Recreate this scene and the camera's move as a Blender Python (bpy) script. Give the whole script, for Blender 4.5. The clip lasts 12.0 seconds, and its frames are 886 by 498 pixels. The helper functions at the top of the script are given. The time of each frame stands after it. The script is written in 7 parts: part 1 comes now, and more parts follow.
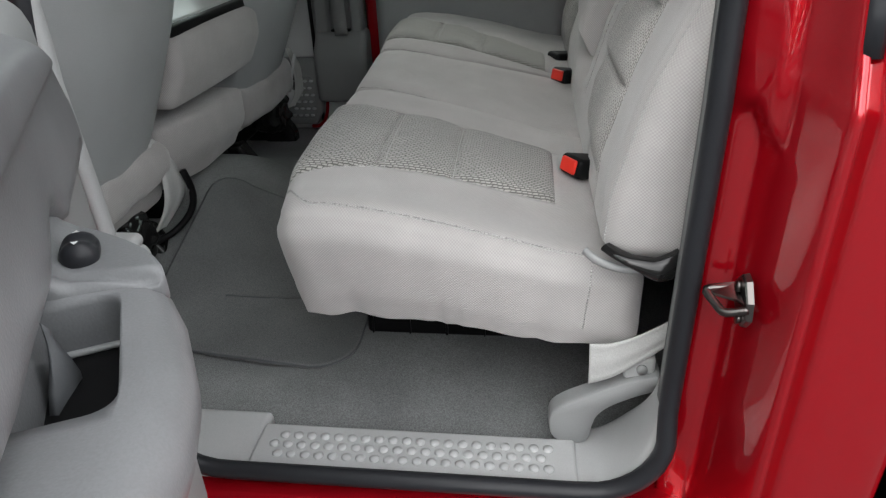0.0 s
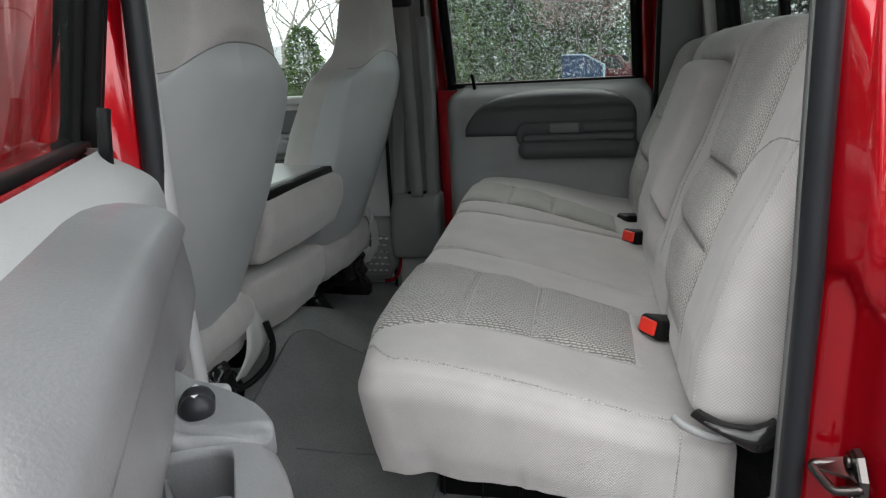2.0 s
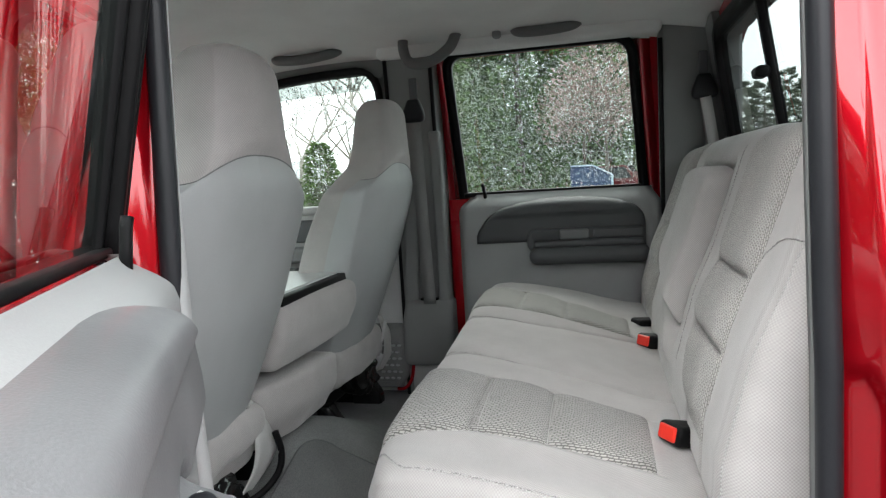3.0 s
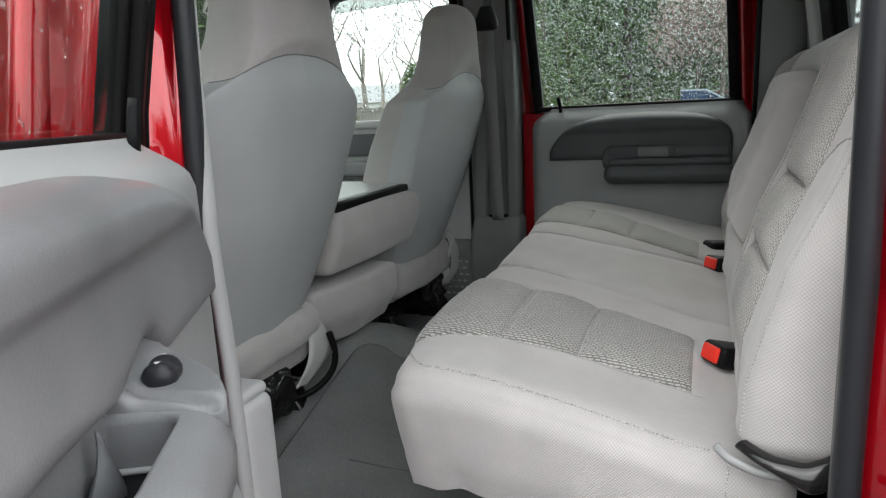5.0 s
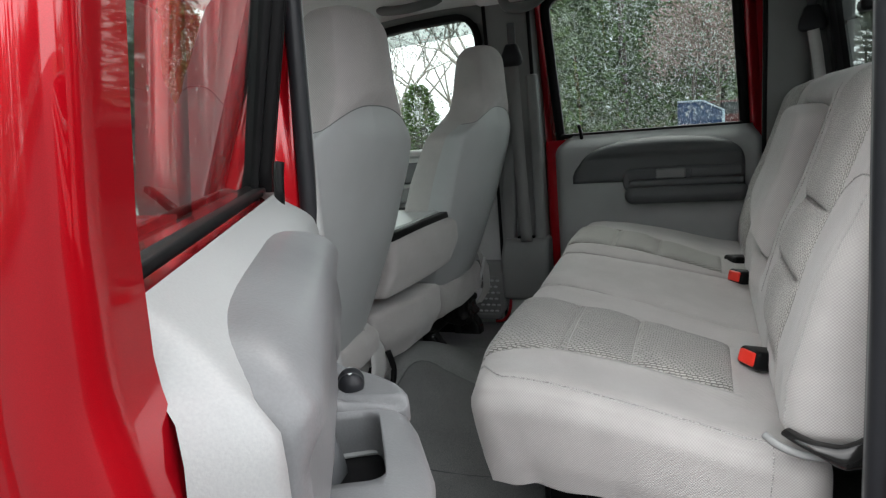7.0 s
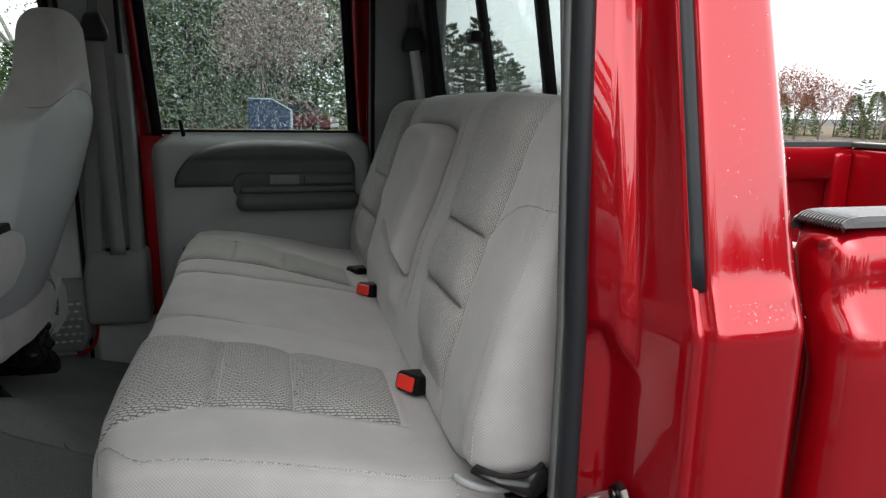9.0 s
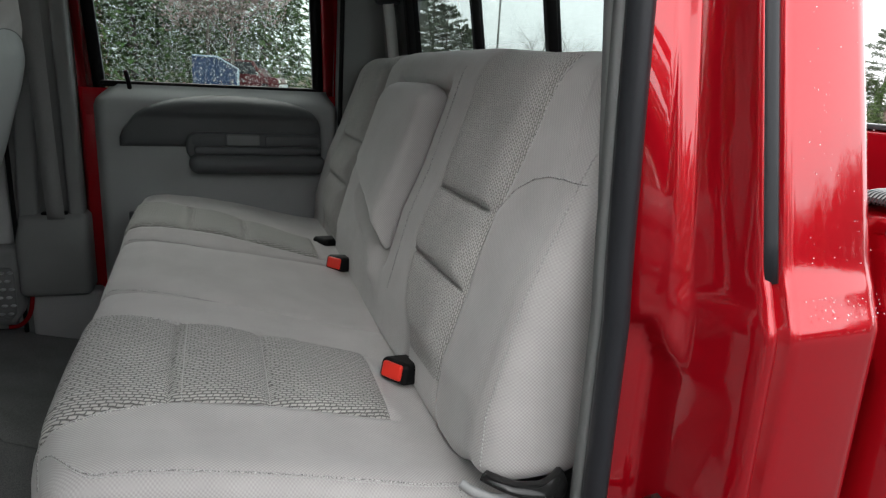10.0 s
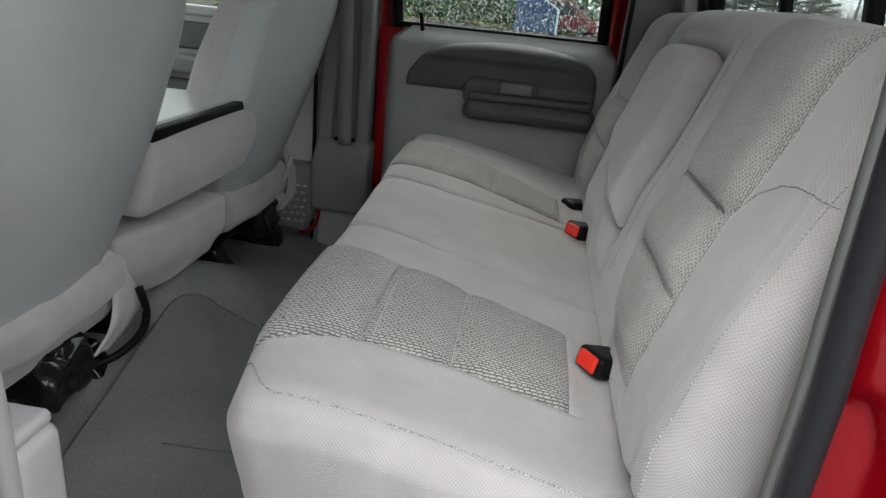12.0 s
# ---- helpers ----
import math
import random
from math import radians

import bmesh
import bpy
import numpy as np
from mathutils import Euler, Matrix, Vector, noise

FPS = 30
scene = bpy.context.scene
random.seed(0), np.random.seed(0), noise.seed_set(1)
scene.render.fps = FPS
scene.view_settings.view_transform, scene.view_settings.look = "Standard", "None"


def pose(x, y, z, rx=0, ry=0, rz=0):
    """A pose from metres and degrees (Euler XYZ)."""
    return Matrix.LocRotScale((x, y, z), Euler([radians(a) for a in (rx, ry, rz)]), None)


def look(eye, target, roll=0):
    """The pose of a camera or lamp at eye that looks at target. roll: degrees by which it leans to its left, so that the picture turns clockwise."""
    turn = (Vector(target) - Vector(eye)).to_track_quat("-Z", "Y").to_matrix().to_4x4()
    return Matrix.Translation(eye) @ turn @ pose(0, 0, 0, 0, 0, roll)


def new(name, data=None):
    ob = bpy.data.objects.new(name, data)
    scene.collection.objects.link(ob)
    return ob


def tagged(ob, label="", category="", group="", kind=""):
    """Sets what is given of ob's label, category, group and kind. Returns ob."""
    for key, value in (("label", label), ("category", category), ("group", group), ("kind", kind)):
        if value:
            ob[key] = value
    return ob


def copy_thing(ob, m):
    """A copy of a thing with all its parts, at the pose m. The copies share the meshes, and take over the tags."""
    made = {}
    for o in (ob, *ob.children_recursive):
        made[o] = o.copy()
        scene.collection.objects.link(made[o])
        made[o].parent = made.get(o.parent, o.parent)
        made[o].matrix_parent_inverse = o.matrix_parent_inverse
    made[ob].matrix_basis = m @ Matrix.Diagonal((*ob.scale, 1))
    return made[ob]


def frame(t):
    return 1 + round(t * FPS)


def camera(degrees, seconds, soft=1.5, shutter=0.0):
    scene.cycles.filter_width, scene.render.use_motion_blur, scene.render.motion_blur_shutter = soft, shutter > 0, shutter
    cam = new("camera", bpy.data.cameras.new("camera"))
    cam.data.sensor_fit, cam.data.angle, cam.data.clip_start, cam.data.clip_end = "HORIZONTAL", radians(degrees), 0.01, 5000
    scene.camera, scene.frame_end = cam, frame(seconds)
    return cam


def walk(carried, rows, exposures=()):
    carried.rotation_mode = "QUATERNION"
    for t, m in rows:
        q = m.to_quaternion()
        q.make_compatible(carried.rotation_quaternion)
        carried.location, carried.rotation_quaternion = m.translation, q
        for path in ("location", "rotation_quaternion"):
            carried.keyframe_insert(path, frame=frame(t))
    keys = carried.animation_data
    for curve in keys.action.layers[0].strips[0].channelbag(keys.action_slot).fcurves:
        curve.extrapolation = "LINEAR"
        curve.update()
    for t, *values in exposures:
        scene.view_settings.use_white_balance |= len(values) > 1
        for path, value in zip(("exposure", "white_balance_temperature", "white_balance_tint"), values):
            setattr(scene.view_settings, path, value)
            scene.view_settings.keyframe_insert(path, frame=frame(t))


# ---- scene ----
cam = camera(67.6, 12.0, soft=1.3)
PATH = [
    (0, (0.372, -0.981, 1.651), (0.143, 0.76, 0.695), -2.3),
    (0.5, (0.346, -0.993, 1.646), (-0.018, 0.78, 0.795), -3.0),
    (1, (0.337, -1.011, 1.647), (-0.049, 0.761, 0.802), -2.9),
    (1.5, (0.339, -1.004, 1.656), (-0.069, 0.827, 0.961), -3.3),
    (2, (0.34, -1.001, 1.668), (-0.074, 0.885, 1.144), -2.9),
    (2.5, (0.348, -1.009, 1.671), (-0.09, 0.931, 1.465), -3.5),
    (3, (0.345, -1.009, 1.662), (-0.104, 0.93, 1.46), -3.5),
    (3.2, (0.343, -1.009, 1.659), (-0.112, 0.91, 1.327), -3.3),
    (4.8, (0.426, -0.933, 1.622), (-0.268, 0.898, 1.215), -2.6),
    (5, (0.446, -0.956, 1.612), (-0.285, 0.861, 1.206), -2.9),
    (5.5, (0.533, -1.152, 1.62), (-0.259, 0.638, 1.209), -2.5),
    (6, (0.594, -1.315, 1.638), (-0.25, 0.455, 1.243), -2.8),
    (6.5, (0.53, -1.267, 1.669), (-0.301, 0.512, 1.285), -3.1),
    (6.7, (0.47, -1.213, 1.669), (-0.358, 0.571, 1.304), -4.0),
    (8.3, (0.228, -1.061, 1.703), (0.423, 0.891, 1.313), -2.1),
    (8.5, (0.236, -1.034, 1.708), (0.521, 0.905, 1.31), -1.2),
    (9, (0.225, -0.949, 1.698), (0.717, 0.944, 1.283), 0.9),
    (9.5, (0.216, -0.854, 1.694), (0.859, 0.991, 1.264), 2.8),
    (10, (0.183, -0.796, 1.678), (0.82, 1.031, 1.173), 3.0),
    (10.5, (0.156, -0.789, 1.63), (0.718, 1.017, 0.981), 4.6),
    (11, (0.16, -0.795, 1.607), (0.653, 0.978, 0.826), 6.3),
    (11.5, (0.246, -0.76, 1.647), (0.57, 1.032, 0.822), 4.7),
    (12, (0.304, -0.738, 1.711), (0.12, 1.12, 0.994), 5.9),
]
EXPOSURE = [(0.0, 1.86), (1.0, 1.8), (1.5, 1.8), (2.0, 1.86), (2.5, 2.32), (3.2, 2.38), (5.0, 2.08), (5.5, 2.1), (6.0, 2.07), (6.7, 1.92), (8.4, 1.74), (9.0, 1.53), (9.5, 1.62), (10.0, 1.64), (10.5, 1.82), (11.5, 1.88), (12.0, 2.03)]
walk(cam, [(t, look(eye, target, roll)) for t, eye, target, roll in PATH], EXPOSURE)

# ---------------------------------------------------------------- light
world = bpy.data.worlds.new("overcast_sky")
scene.world = world
world.use_nodes = True
wn = world.node_tree
wn.nodes.clear()
w_sky = wn.nodes.new("ShaderNodeTexSky")
w_sky.sky_type = "NISHITA"
w_sky.sun_disc = False
w_sky.sun_elevation = radians(48)
w_sky.sun_rotation = radians(200)
w_sky.dust_density = 4.0
w_hsv = wn.nodes.new("ShaderNodeHueSaturation")
w_hsv.inputs["Saturation"].default_value = 0.12
w_bg = wn.nodes.new("ShaderNodeBackground")
w_bg.inputs["Strength"].default_value = 0.15
w_out = wn.nodes.new("ShaderNodeOutputWorld")
w_mix = wn.nodes.new("ShaderNodeMix")
w_mix.data_type = "RGBA"
w_mix.inputs["Factor"].default_value = 0.72
w_mix.inputs["B"].default_value = (6.6, 6.75, 6.9, 1)
wn.links.new(w_sky.outputs[0], w_hsv.inputs["Color"])
wn.links.new(w_hsv.outputs[0], w_mix.inputs["A"])
wn.links.new(w_mix.outputs["Result"], w_bg.inputs[0])
wn.links.new(w_bg.outputs[0], w_out.inputs[0])
sun = new("sun", bpy.data.lights.new("sun", "SUN"))
sun.data.energy = 0.22
sun.data.angle = radians(25)
sun.data.color = (1.0, 0.97, 0.93)
sun.matrix_world = look((0.2, 7.0, 7.5), (0.3, 0.0, 1.0))


# ---------------------------------------------------------------- materials
def mat(name, colour, rough=0.6, metal=0.0, spec=0.5, coat=0.0, trans=0.0, ior=1.45, sheen=0.0):
    m = bpy.data.materials.new(name)
    m.use_nodes = True
    b = m.node_tree.nodes["Principled BSDF"]
    b.inputs["Base Color"].default_value = (*colour, 1)
    b.inputs["Roughness"].default_value = rough
    b.inputs["Metallic"].default_value = metal
    b.inputs["Specular IOR Level"].default_value = spec
    b.inputs["Coat Weight"].default_value = coat
    b.inputs["Coat Roughness"].default_value = 0.03
    b.inputs["Transmission Weight"].default_value = trans
    b.inputs["IOR"].default_value = ior
    b.inputs["Sheen Weight"].default_value = sheen
    return m


def nodes_of(m):
    return m.node_tree.nodes, m.node_tree.links, m.node_tree.nodes["Principled BSDF"]


def vary(m, colour, scale=8.0, amount=0.12, fine=0.0, fine_scale=400.0, bump=0.0, bump_scale=400.0, dist=0.002):
    """Colour that drifts at a large and a fine scale, and a fine relief."""
    n, l, b = nodes_of(m)
    tc = n.new("ShaderNodeTexCoord")
    t1 = n.new("ShaderNodeTexNoise")
    t1.inputs["Scale"].default_value = scale
    t1.inputs["Detail"].default_value = 5
    l.new(tc.outputs["Object"], t1.inputs["Vector"])
    t2 = n.new("ShaderNodeTexNoise")
    t2.inputs["Scale"].default_value = fine_scale
    t2.inputs["Detail"].default_value = 2
    l.new(tc.outputs["Object"], t2.inputs["Vector"])
    r = n.new("ShaderNodeMapRange")
    r.inputs["From Min"].default_value, r.inputs["From Max"].default_value = 0.3, 0.7
    r.inputs["To Min"].default_value, r.inputs["To Max"].default_value = 1 - amount, 1 + amount
    l.new(t1.outputs["Fac"], r.inputs["Value"])
    r2 = n.new("ShaderNodeMapRange")
    r2.inputs["From Min"].default_value, r2.inputs["From Max"].default_value = 0.3, 0.7
    r2.inputs["To Min"].default_value, r2.inputs["To Max"].default_value = 1 - fine, 1 + fine
    l.new(t2.outputs["Fac"], r2.inputs["Value"])
    mul = n.new("ShaderNodeMath")
    mul.operation = "MULTIPLY"
    l.new(r.outputs[0], mul.inputs[0])
    l.new(r2.outputs[0], mul.inputs[1])
    vm = n.new("ShaderNodeVectorMath")
    vm.operation = "SCALE"
    vm.inputs[0].default_value = colour
    l.new(mul.outputs[0], vm.inputs["Scale"])
    l.new(vm.outputs[0], b.inputs["Base Color"])
    if bump:
        t3 = n.new("ShaderNodeTexNoise")
        t3.inputs["Scale"].default_value = bump_scale
        t3.inputs["Detail"].default_value = 3
        l.new(tc.outputs["Object"], t3.inputs["Vector"])
        bp = n.new("ShaderNodeBump")
        bp.inputs["Strength"].default_value = bump
        bp.inputs["Distance"].default_value = dist
        l.new(t3.outputs["Fac"], bp.inputs["Height"])
        l.new(bp.outputs[0], b.inputs["Normal"])
    return m


def plain(name, colour, rough=0.6, amount=0.1, fine=0.05, bump=0.15, bump_scale=900.0, **kw):
    return vary(mat(name, colour, rough, **kw), colour, 6.0, amount, fine, 500.0, bump, bump_scale, 0.0006)


def weave(name, colour, axes, length=0.0095, row=0.0042, gap=0.30):
    """Chunky woven cloth: short staggered ribs with dark gaps."""
    m = mat(name, colour, 0.95, spec=0.15, sheen=0.3)
    n, l, b = nodes_of(m)
    tc = n.new("ShaderNodeTexCoord")
    com = n.new("ShaderNodeCombineXYZ")
    for k, a in enumerate(axes):
        dot = n.new("ShaderNodeVectorMath")
        dot.operation = "DOT_PRODUCT"
        dot.inputs[1].default_value = a
        l.new(tc.outputs["Object"], dot.inputs[0])
        l.new(dot.outputs["Value"], com.inputs[k])
    nz = n.new("ShaderNodeTexNoise")
    nz.inputs["Scale"].default_value = 75
    l.new(tc.outputs["Object"], nz.inputs["Vector"])
    off = n.new("ShaderNodeVectorMath")
    off.operation = "MULTIPLY_ADD"
    off.inputs[1].default_value = (0.010, 0.0048, 0)
    l.new(nz.outputs["Color"], off.inputs[0])
    l.new(com.outputs[0], off.inputs[2])
    br = n.new("ShaderNodeTexBrick")
    br.offset = 0.5
    br.inputs["Scale"].default_value = 1.0
    br.inputs["Brick Width"].default_value = length
    br.inputs["Row Height"].default_value = row
    br.inputs["Mortar Size"].default_value = row * 0.36
    br.inputs["Mortar Smooth"].default_value = 1.0
    br.inputs["Color1"].default_value = (*colour, 1)
    br.inputs["Color2"].default_value = (*[c * 0.86 for c in colour], 1)
    br.inputs["Mortar"].default_value = (*[c * gap for c in colour], 1)
    l.new(off.outputs[0], br.inputs["Vector"])
    t1 = n.new("ShaderNodeTexNoise")
    t1.inputs["Scale"].default_value = 7
    t1.inputs["Detail"].default_value = 4
    l.new(tc.outputs["Object"], t1.inputs["Vector"])
    r = n.new("ShaderNodeMapRange")
    r.inputs["From Min"].default_value, r.inputs["From Max"].default_value = 0.3, 0.7
    r.inputs["To Min"].default_value, r.inputs["To Max"].default_value = 0.90, 1.08
    l.new(t1.outputs["Fac"], r.inputs["Value"])
    vm = n.new("ShaderNodeVectorMath")
    vm.operation = "SCALE"
    l.new(br.outputs["Color"], vm.inputs[0])
    l.new(r.outputs[0], vm.inputs["Scale"])
    l.new(vm.outputs[0], b.inputs["Base Color"])
    bp = n.new("ShaderNodeBump")
    bp.invert = True
    bp.inputs["Strength"].default_value = 0.8
    bp.inputs["Distance"].default_value = 0.0018
    l.new(br.outputs["Fac"], bp.inputs["Height"])
    l.new(bp.outputs[0], b.inputs["Normal"])
    return m


def knit(name, colour, cell=0.0050):
    """Knitted seat cloth: a fine dot grid laid on by the surface's own direction, and soft wear."""
    m = mat(name, colour, 0.95, spec=0.15, sheen=0.35)
    n, l, b = nodes_of(m)

    def calc(op, a, c=None):
        q = n.new("ShaderNodeMath")
        q.operation = op
        for k, s in enumerate((a, c)):
            if s is None:
                continue
            if isinstance(s, (int, float)):
                q.inputs[k].default_value = s
            else:
                l.new(s, q.inputs[k])
        return q.outputs[0]

    tc = n.new("ShaderNodeTexCoord")
    geo = n.new("ShaderNodeNewGeometry")
    sp, sn = n.new("ShaderNodeSeparateXYZ"), n.new("ShaderNodeSeparateXYZ")
    l.new(tc.outputs["Object"], sp.inputs[0])
    l.new(geo.outputs["Normal"], sn.inputs[0])
    wave = [calc("SINE", calc("MULTIPLY", sp.outputs[k], 2 * math.pi / cell)) for k in range(3)]
    wt = [calc("POWER", calc("ABSOLUTE", sn.outputs[k]), 3.0) for k in range(3)]
    tot = None
    for k in range(3):
        q = calc("MULTIPLY", calc("MULTIPLY", wave[(k + 1) % 3], wave[(k + 2) % 3]), wt[k])
        tot = q if tot is None else calc("ADD", tot, q)
    t1 = n.new("ShaderNodeTexNoise")
    t1.inputs["Scale"].default_value = 9
    t1.inputs["Detail"].default_value = 8
    t1.inputs["Roughness"].default_value = 0.62
    l.new(tc.outputs["Object"], t1.inputs["Vector"])
    r = n.new("ShaderNodeMapRange")
    r.inputs["From Min"].default_value, r.inputs["From Max"].default_value = 0.3, 0.7
    r.inputs["To Min"].default_value, r.inputs["To Max"].default_value = 0.91, 1.07
    l.new(t1.outputs["Fac"], r.inputs["Value"])
    r2 = n.new("ShaderNodeMapRange")
    r2.inputs["From Min"].default_value, r2.inputs["From Max"].default_value = -0.9, 0.9
    r2.inputs["To Min"].default_value, r2.inputs["To Max"].default_value = 0.77, 1.10
    l.new(tot, r2.inputs["Value"])
    vm = n.new("ShaderNodeVectorMath")
    vm.operation = "SCALE"
    vm.inputs[0].default_value = colour
    l.new(calc("MULTIPLY", r.outputs[0], r2.outputs[0]), vm.inputs["Scale"])
    l.new(vm.outputs[0], b.inputs["Base Color"])
    bp = n.new("ShaderNodeBump")
    bp.inputs["Strength"].default_value = 0.4
    bp.inputs["Distance"].default_value = 0.0006
    l.new(tot, bp.inputs["Height"])
    l.new(bp.outputs[0], b.inputs["Normal"])
    return m


M_FABRIC = knit("seat_cloth", (0.470, 0.450, 0.441))
M_WEAVE = weave("woven_cushion_cloth", (0.515, 0.50, 0.478), ((1, 0, -0.9), (0, 1, 0.5)), 0.0118, 0.0056, 0.20)
M_WEAVE_BACK = weave("woven_back_cloth", (0.572, 0.55, 0.527), ((0.25, 0, 1), (-0.8, 1, 0.24)), 0.0085, 0.0043, 0.40)
# weave of the far cushion insert: slightly coarser, with paler gaps
M_WEAVE_FAR = weave("far_woven_cushion_cloth", (0.46, 0.457, 0.425), ((1, 0, -0.9), (0, 1, 0.5)), 0.0125, 0.0062, 0.45)
M_SEATBACK = plain("seat_back_vinyl", (0.43, 0.445, 0.45), 0.42, 0.05, 0.03, 0.2, 900.0)
M_TRIM = plain("grey_trim_plastic", (0.43, 0.436, 0.436), 0.45, 0.06, 0.04, 0.25, 700.0)
M_TRIM_DARK = plain("dark_trim_plastic", (0.085, 0.09, 0.095), 0.5, 0.06, 0.04, 0.25, 700.0)
M_DOOR = plain("door_trim_plastic", (0.315, 0.325, 0.325), 0.42, 0.06, 0.04, 0.25, 700.0)
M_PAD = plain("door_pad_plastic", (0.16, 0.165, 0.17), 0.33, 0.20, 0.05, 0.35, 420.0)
# same pad plastic for the far door, its dimmer light put into the colour
M_PAD_SHADED = plain("shaded_door_pad_plastic", (0.066, 0.07, 0.074), 0.55, 0.10, 0.05, 0.35, 420.0)
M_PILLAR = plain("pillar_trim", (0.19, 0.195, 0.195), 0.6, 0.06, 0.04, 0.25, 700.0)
M_LINER = plain("headliner_cloth", (0.68, 0.69, 0.68), 0.95, 0.05, 0.08, 0.4, 600.0)
M_CARPET = plain("floor_carpet", (0.215, 0.221, 0.221), 1.0, 0.15, 0.35, 0.9, 900.0, spec=0.1)
M_MAT = plain("floor_mat", (0.160, 0.165, 0.164), 1.0, 0.12, 0.3, 0.8, 1100.0, spec=0.1)
M_RUBBER = plain("black_rubber", (0.007, 0.007, 0.0075), 0.5, 0.15, 0.05, 0.2, 300.0, spec=0.16)
M_SEAL = plain("satin_seal_rubber", (0.019, 0.020, 0.023), 0.36, 0.12, 0.05, 0.15, 300.0, spec=0.3)
M_BLACK = plain("black_plastic", (0.006, 0.006, 0.0065), 0.45, 0.1, 0.05, 0.15, 700.0, spec=0.14)
M_GLOSS = mat("glossy_black_plastic", (0.012, 0.012, 0.012), 0.15)
M_BUTTON = mat("red_button", (0.80, 0.035, 0.02), 0.35)
M_BELT_GREY = plain("pillar_belt_webbing", (0.20, 0.20, 0.20), 0.75, 0.05, 0.1, 0.5, 900.0)
M_BELT = plain("belt_webbing", (0.50, 0.50, 0.49), 0.7, 0.05, 0.1, 0.5, 900.0)
M_CHROME = mat("striker_steel", (0.13, 0.12, 0.115), 0.28, 1.0)
M_PAINT = vary(mat("red_paint", (0.415, 0.0040, 0.0115), 0.30, metal=0.55, spec=0.0, coat=1.0), (0.415, 0.0040, 0.0115), 3.0, 0.06, 0.12, 2500.0)
nodes_of(M_PAINT)[2].inputs["Coat IOR"].default_value = 1.68
M_GLASS = mat("window_glass", (0.66, 0.75, 0.71), 0.0, trans=1.0, ior=1.45)
M_PRIVACY = mat("tinted_rear_door_glass", (0.57, 0.67, 0.625), 0.0, trans=1.0, ior=1.45)
M_GREENGLASS = mat("green_tinted_glass", (0.50, 0.72, 0.62), 0.0, trans=1.0, ior=1.45)
M_REARGLASS = mat("tinted_rear_glass", (0.36, 0.415, 0.40), 0.0, trans=1.0, ior=1.45)
M_SMOKE = mat("smoked_visor", (0.40, 0.42, 0.41), 0.0, trans=1.0, ior=1.30)
M_STITCH = plain("pale_stitching", (0.49, 0.485, 0.475), 0.9, 0.05, 0.1, 0.0)
M_THREAD = plain("seam_thread", (0.39, 0.38, 0.372), 0.95, 0.1, 0.7, 0.0)
M_DROP = mat("rain_water", (1, 1, 1), 0.0, trans=1.0, ior=1.33)
M_ASPHALT = plain("asphalt", (0.038, 0.038, 0.039), 0.75, 0.25, 0.3, 0.8, 90.0)
M_EVERGREEN = plain("evergreen_leaves", (0.050, 0.100, 0.024), 0.8, 0.45, 0.3, 0.0)
M_PINE = plain("pine_needles", (0.115, 0.140, 0.098), 0.8, 0.4, 0.3, 0.0)
M_PALE_BARK = plain("pale_grey_bark", (0.30, 0.275, 0.25), 0.9, 0.25, 0.25, 0.0)
M_BARK = plain("bark", (0.12, 0.10, 0.085), 0.9, 0.3, 0.3, 0.0)
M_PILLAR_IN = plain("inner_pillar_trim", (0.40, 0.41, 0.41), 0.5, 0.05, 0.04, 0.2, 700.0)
M_WOOD = plain("weathered_fence_wood", (0.26, 0.24, 0.22), 0.9, 0.25, 0.2, 0.0)
M_HOUSE = plain("white_siding", (0.62, 0.63, 0.64), 0.7, 0.08, 0.05, 0.0)
M_SHINGLE = plain("roof_shingle", (0.30, 0.30, 0.31), 0.9, 0.2, 0.2, 0.0)
M_BLUE = plain("weathered_blue_paint", (0.008, 0.030, 0.095), 0.6, 0.2, 0.1, 0.0)
M_MAROON = mat("dark_red_car_paint", (0.10, 0.008, 0.012), 0.35, coat=1.0)
M_PALE_STEEL = plain("pale_blue_worn_steel", (0.27, 0.34, 0.42), 0.6, 0.2, 0.1, 0.0)
M_WHITE = mat("white_car_paint", (0.70, 0.71, 0.72), 0.35, coat=1.0)
M_TINT = mat("dark_car_glass", (0.02, 0.025, 0.03), 0.25, spec=0.25)
M_HEDGE = plain("hedge_leaves", (0.075, 0.125, 0.035), 0.7, 0.45, 0.3, 0.0)
M_RUST = plain("reddish_leaves", (0.20, 0.075, 0.05), 0.8, 0.4, 0.3, 0.0)
M_PINK = plain("pinkish_twigs", (0.30, 0.21, 0.195), 0.8, 0.3, 0.3, 0.0)
M_CAP = plain("bed_rail_cap", (0.045, 0.045, 0.047), 0.14, 0.1, 0.05, 0.1, 60.0)
M_LEAFLITTER = plain("dry_grass", (0.115, 0.085, 0.05), 0.95, 0.35, 0.3, 0.0)
M_COVER = plain("belt_cover_plastic", (0.27, 0.275, 0.275), 0.4, 0.06, 0.04, 0.2, 700.0)
M_CREAM = mat("warm_light_lens", (0.7, 0.68, 0.6), 0.4)
M_YELLOW = plain("yellow_kerb_paint", (0.55, 0.36, 0.03), 0.7, 0.2, 0.1, 0.0)
M_GRIP = plain("grab_handle_plastic", (0.125, 0.13, 0.13), 0.5, 0.06, 0.04, 0.2, 700.0)
M_LID = plain("console_lid_vinyl", (0.52, 0.53, 0.53), 0.32, 0.05, 0.03, 0.2, 600.0)


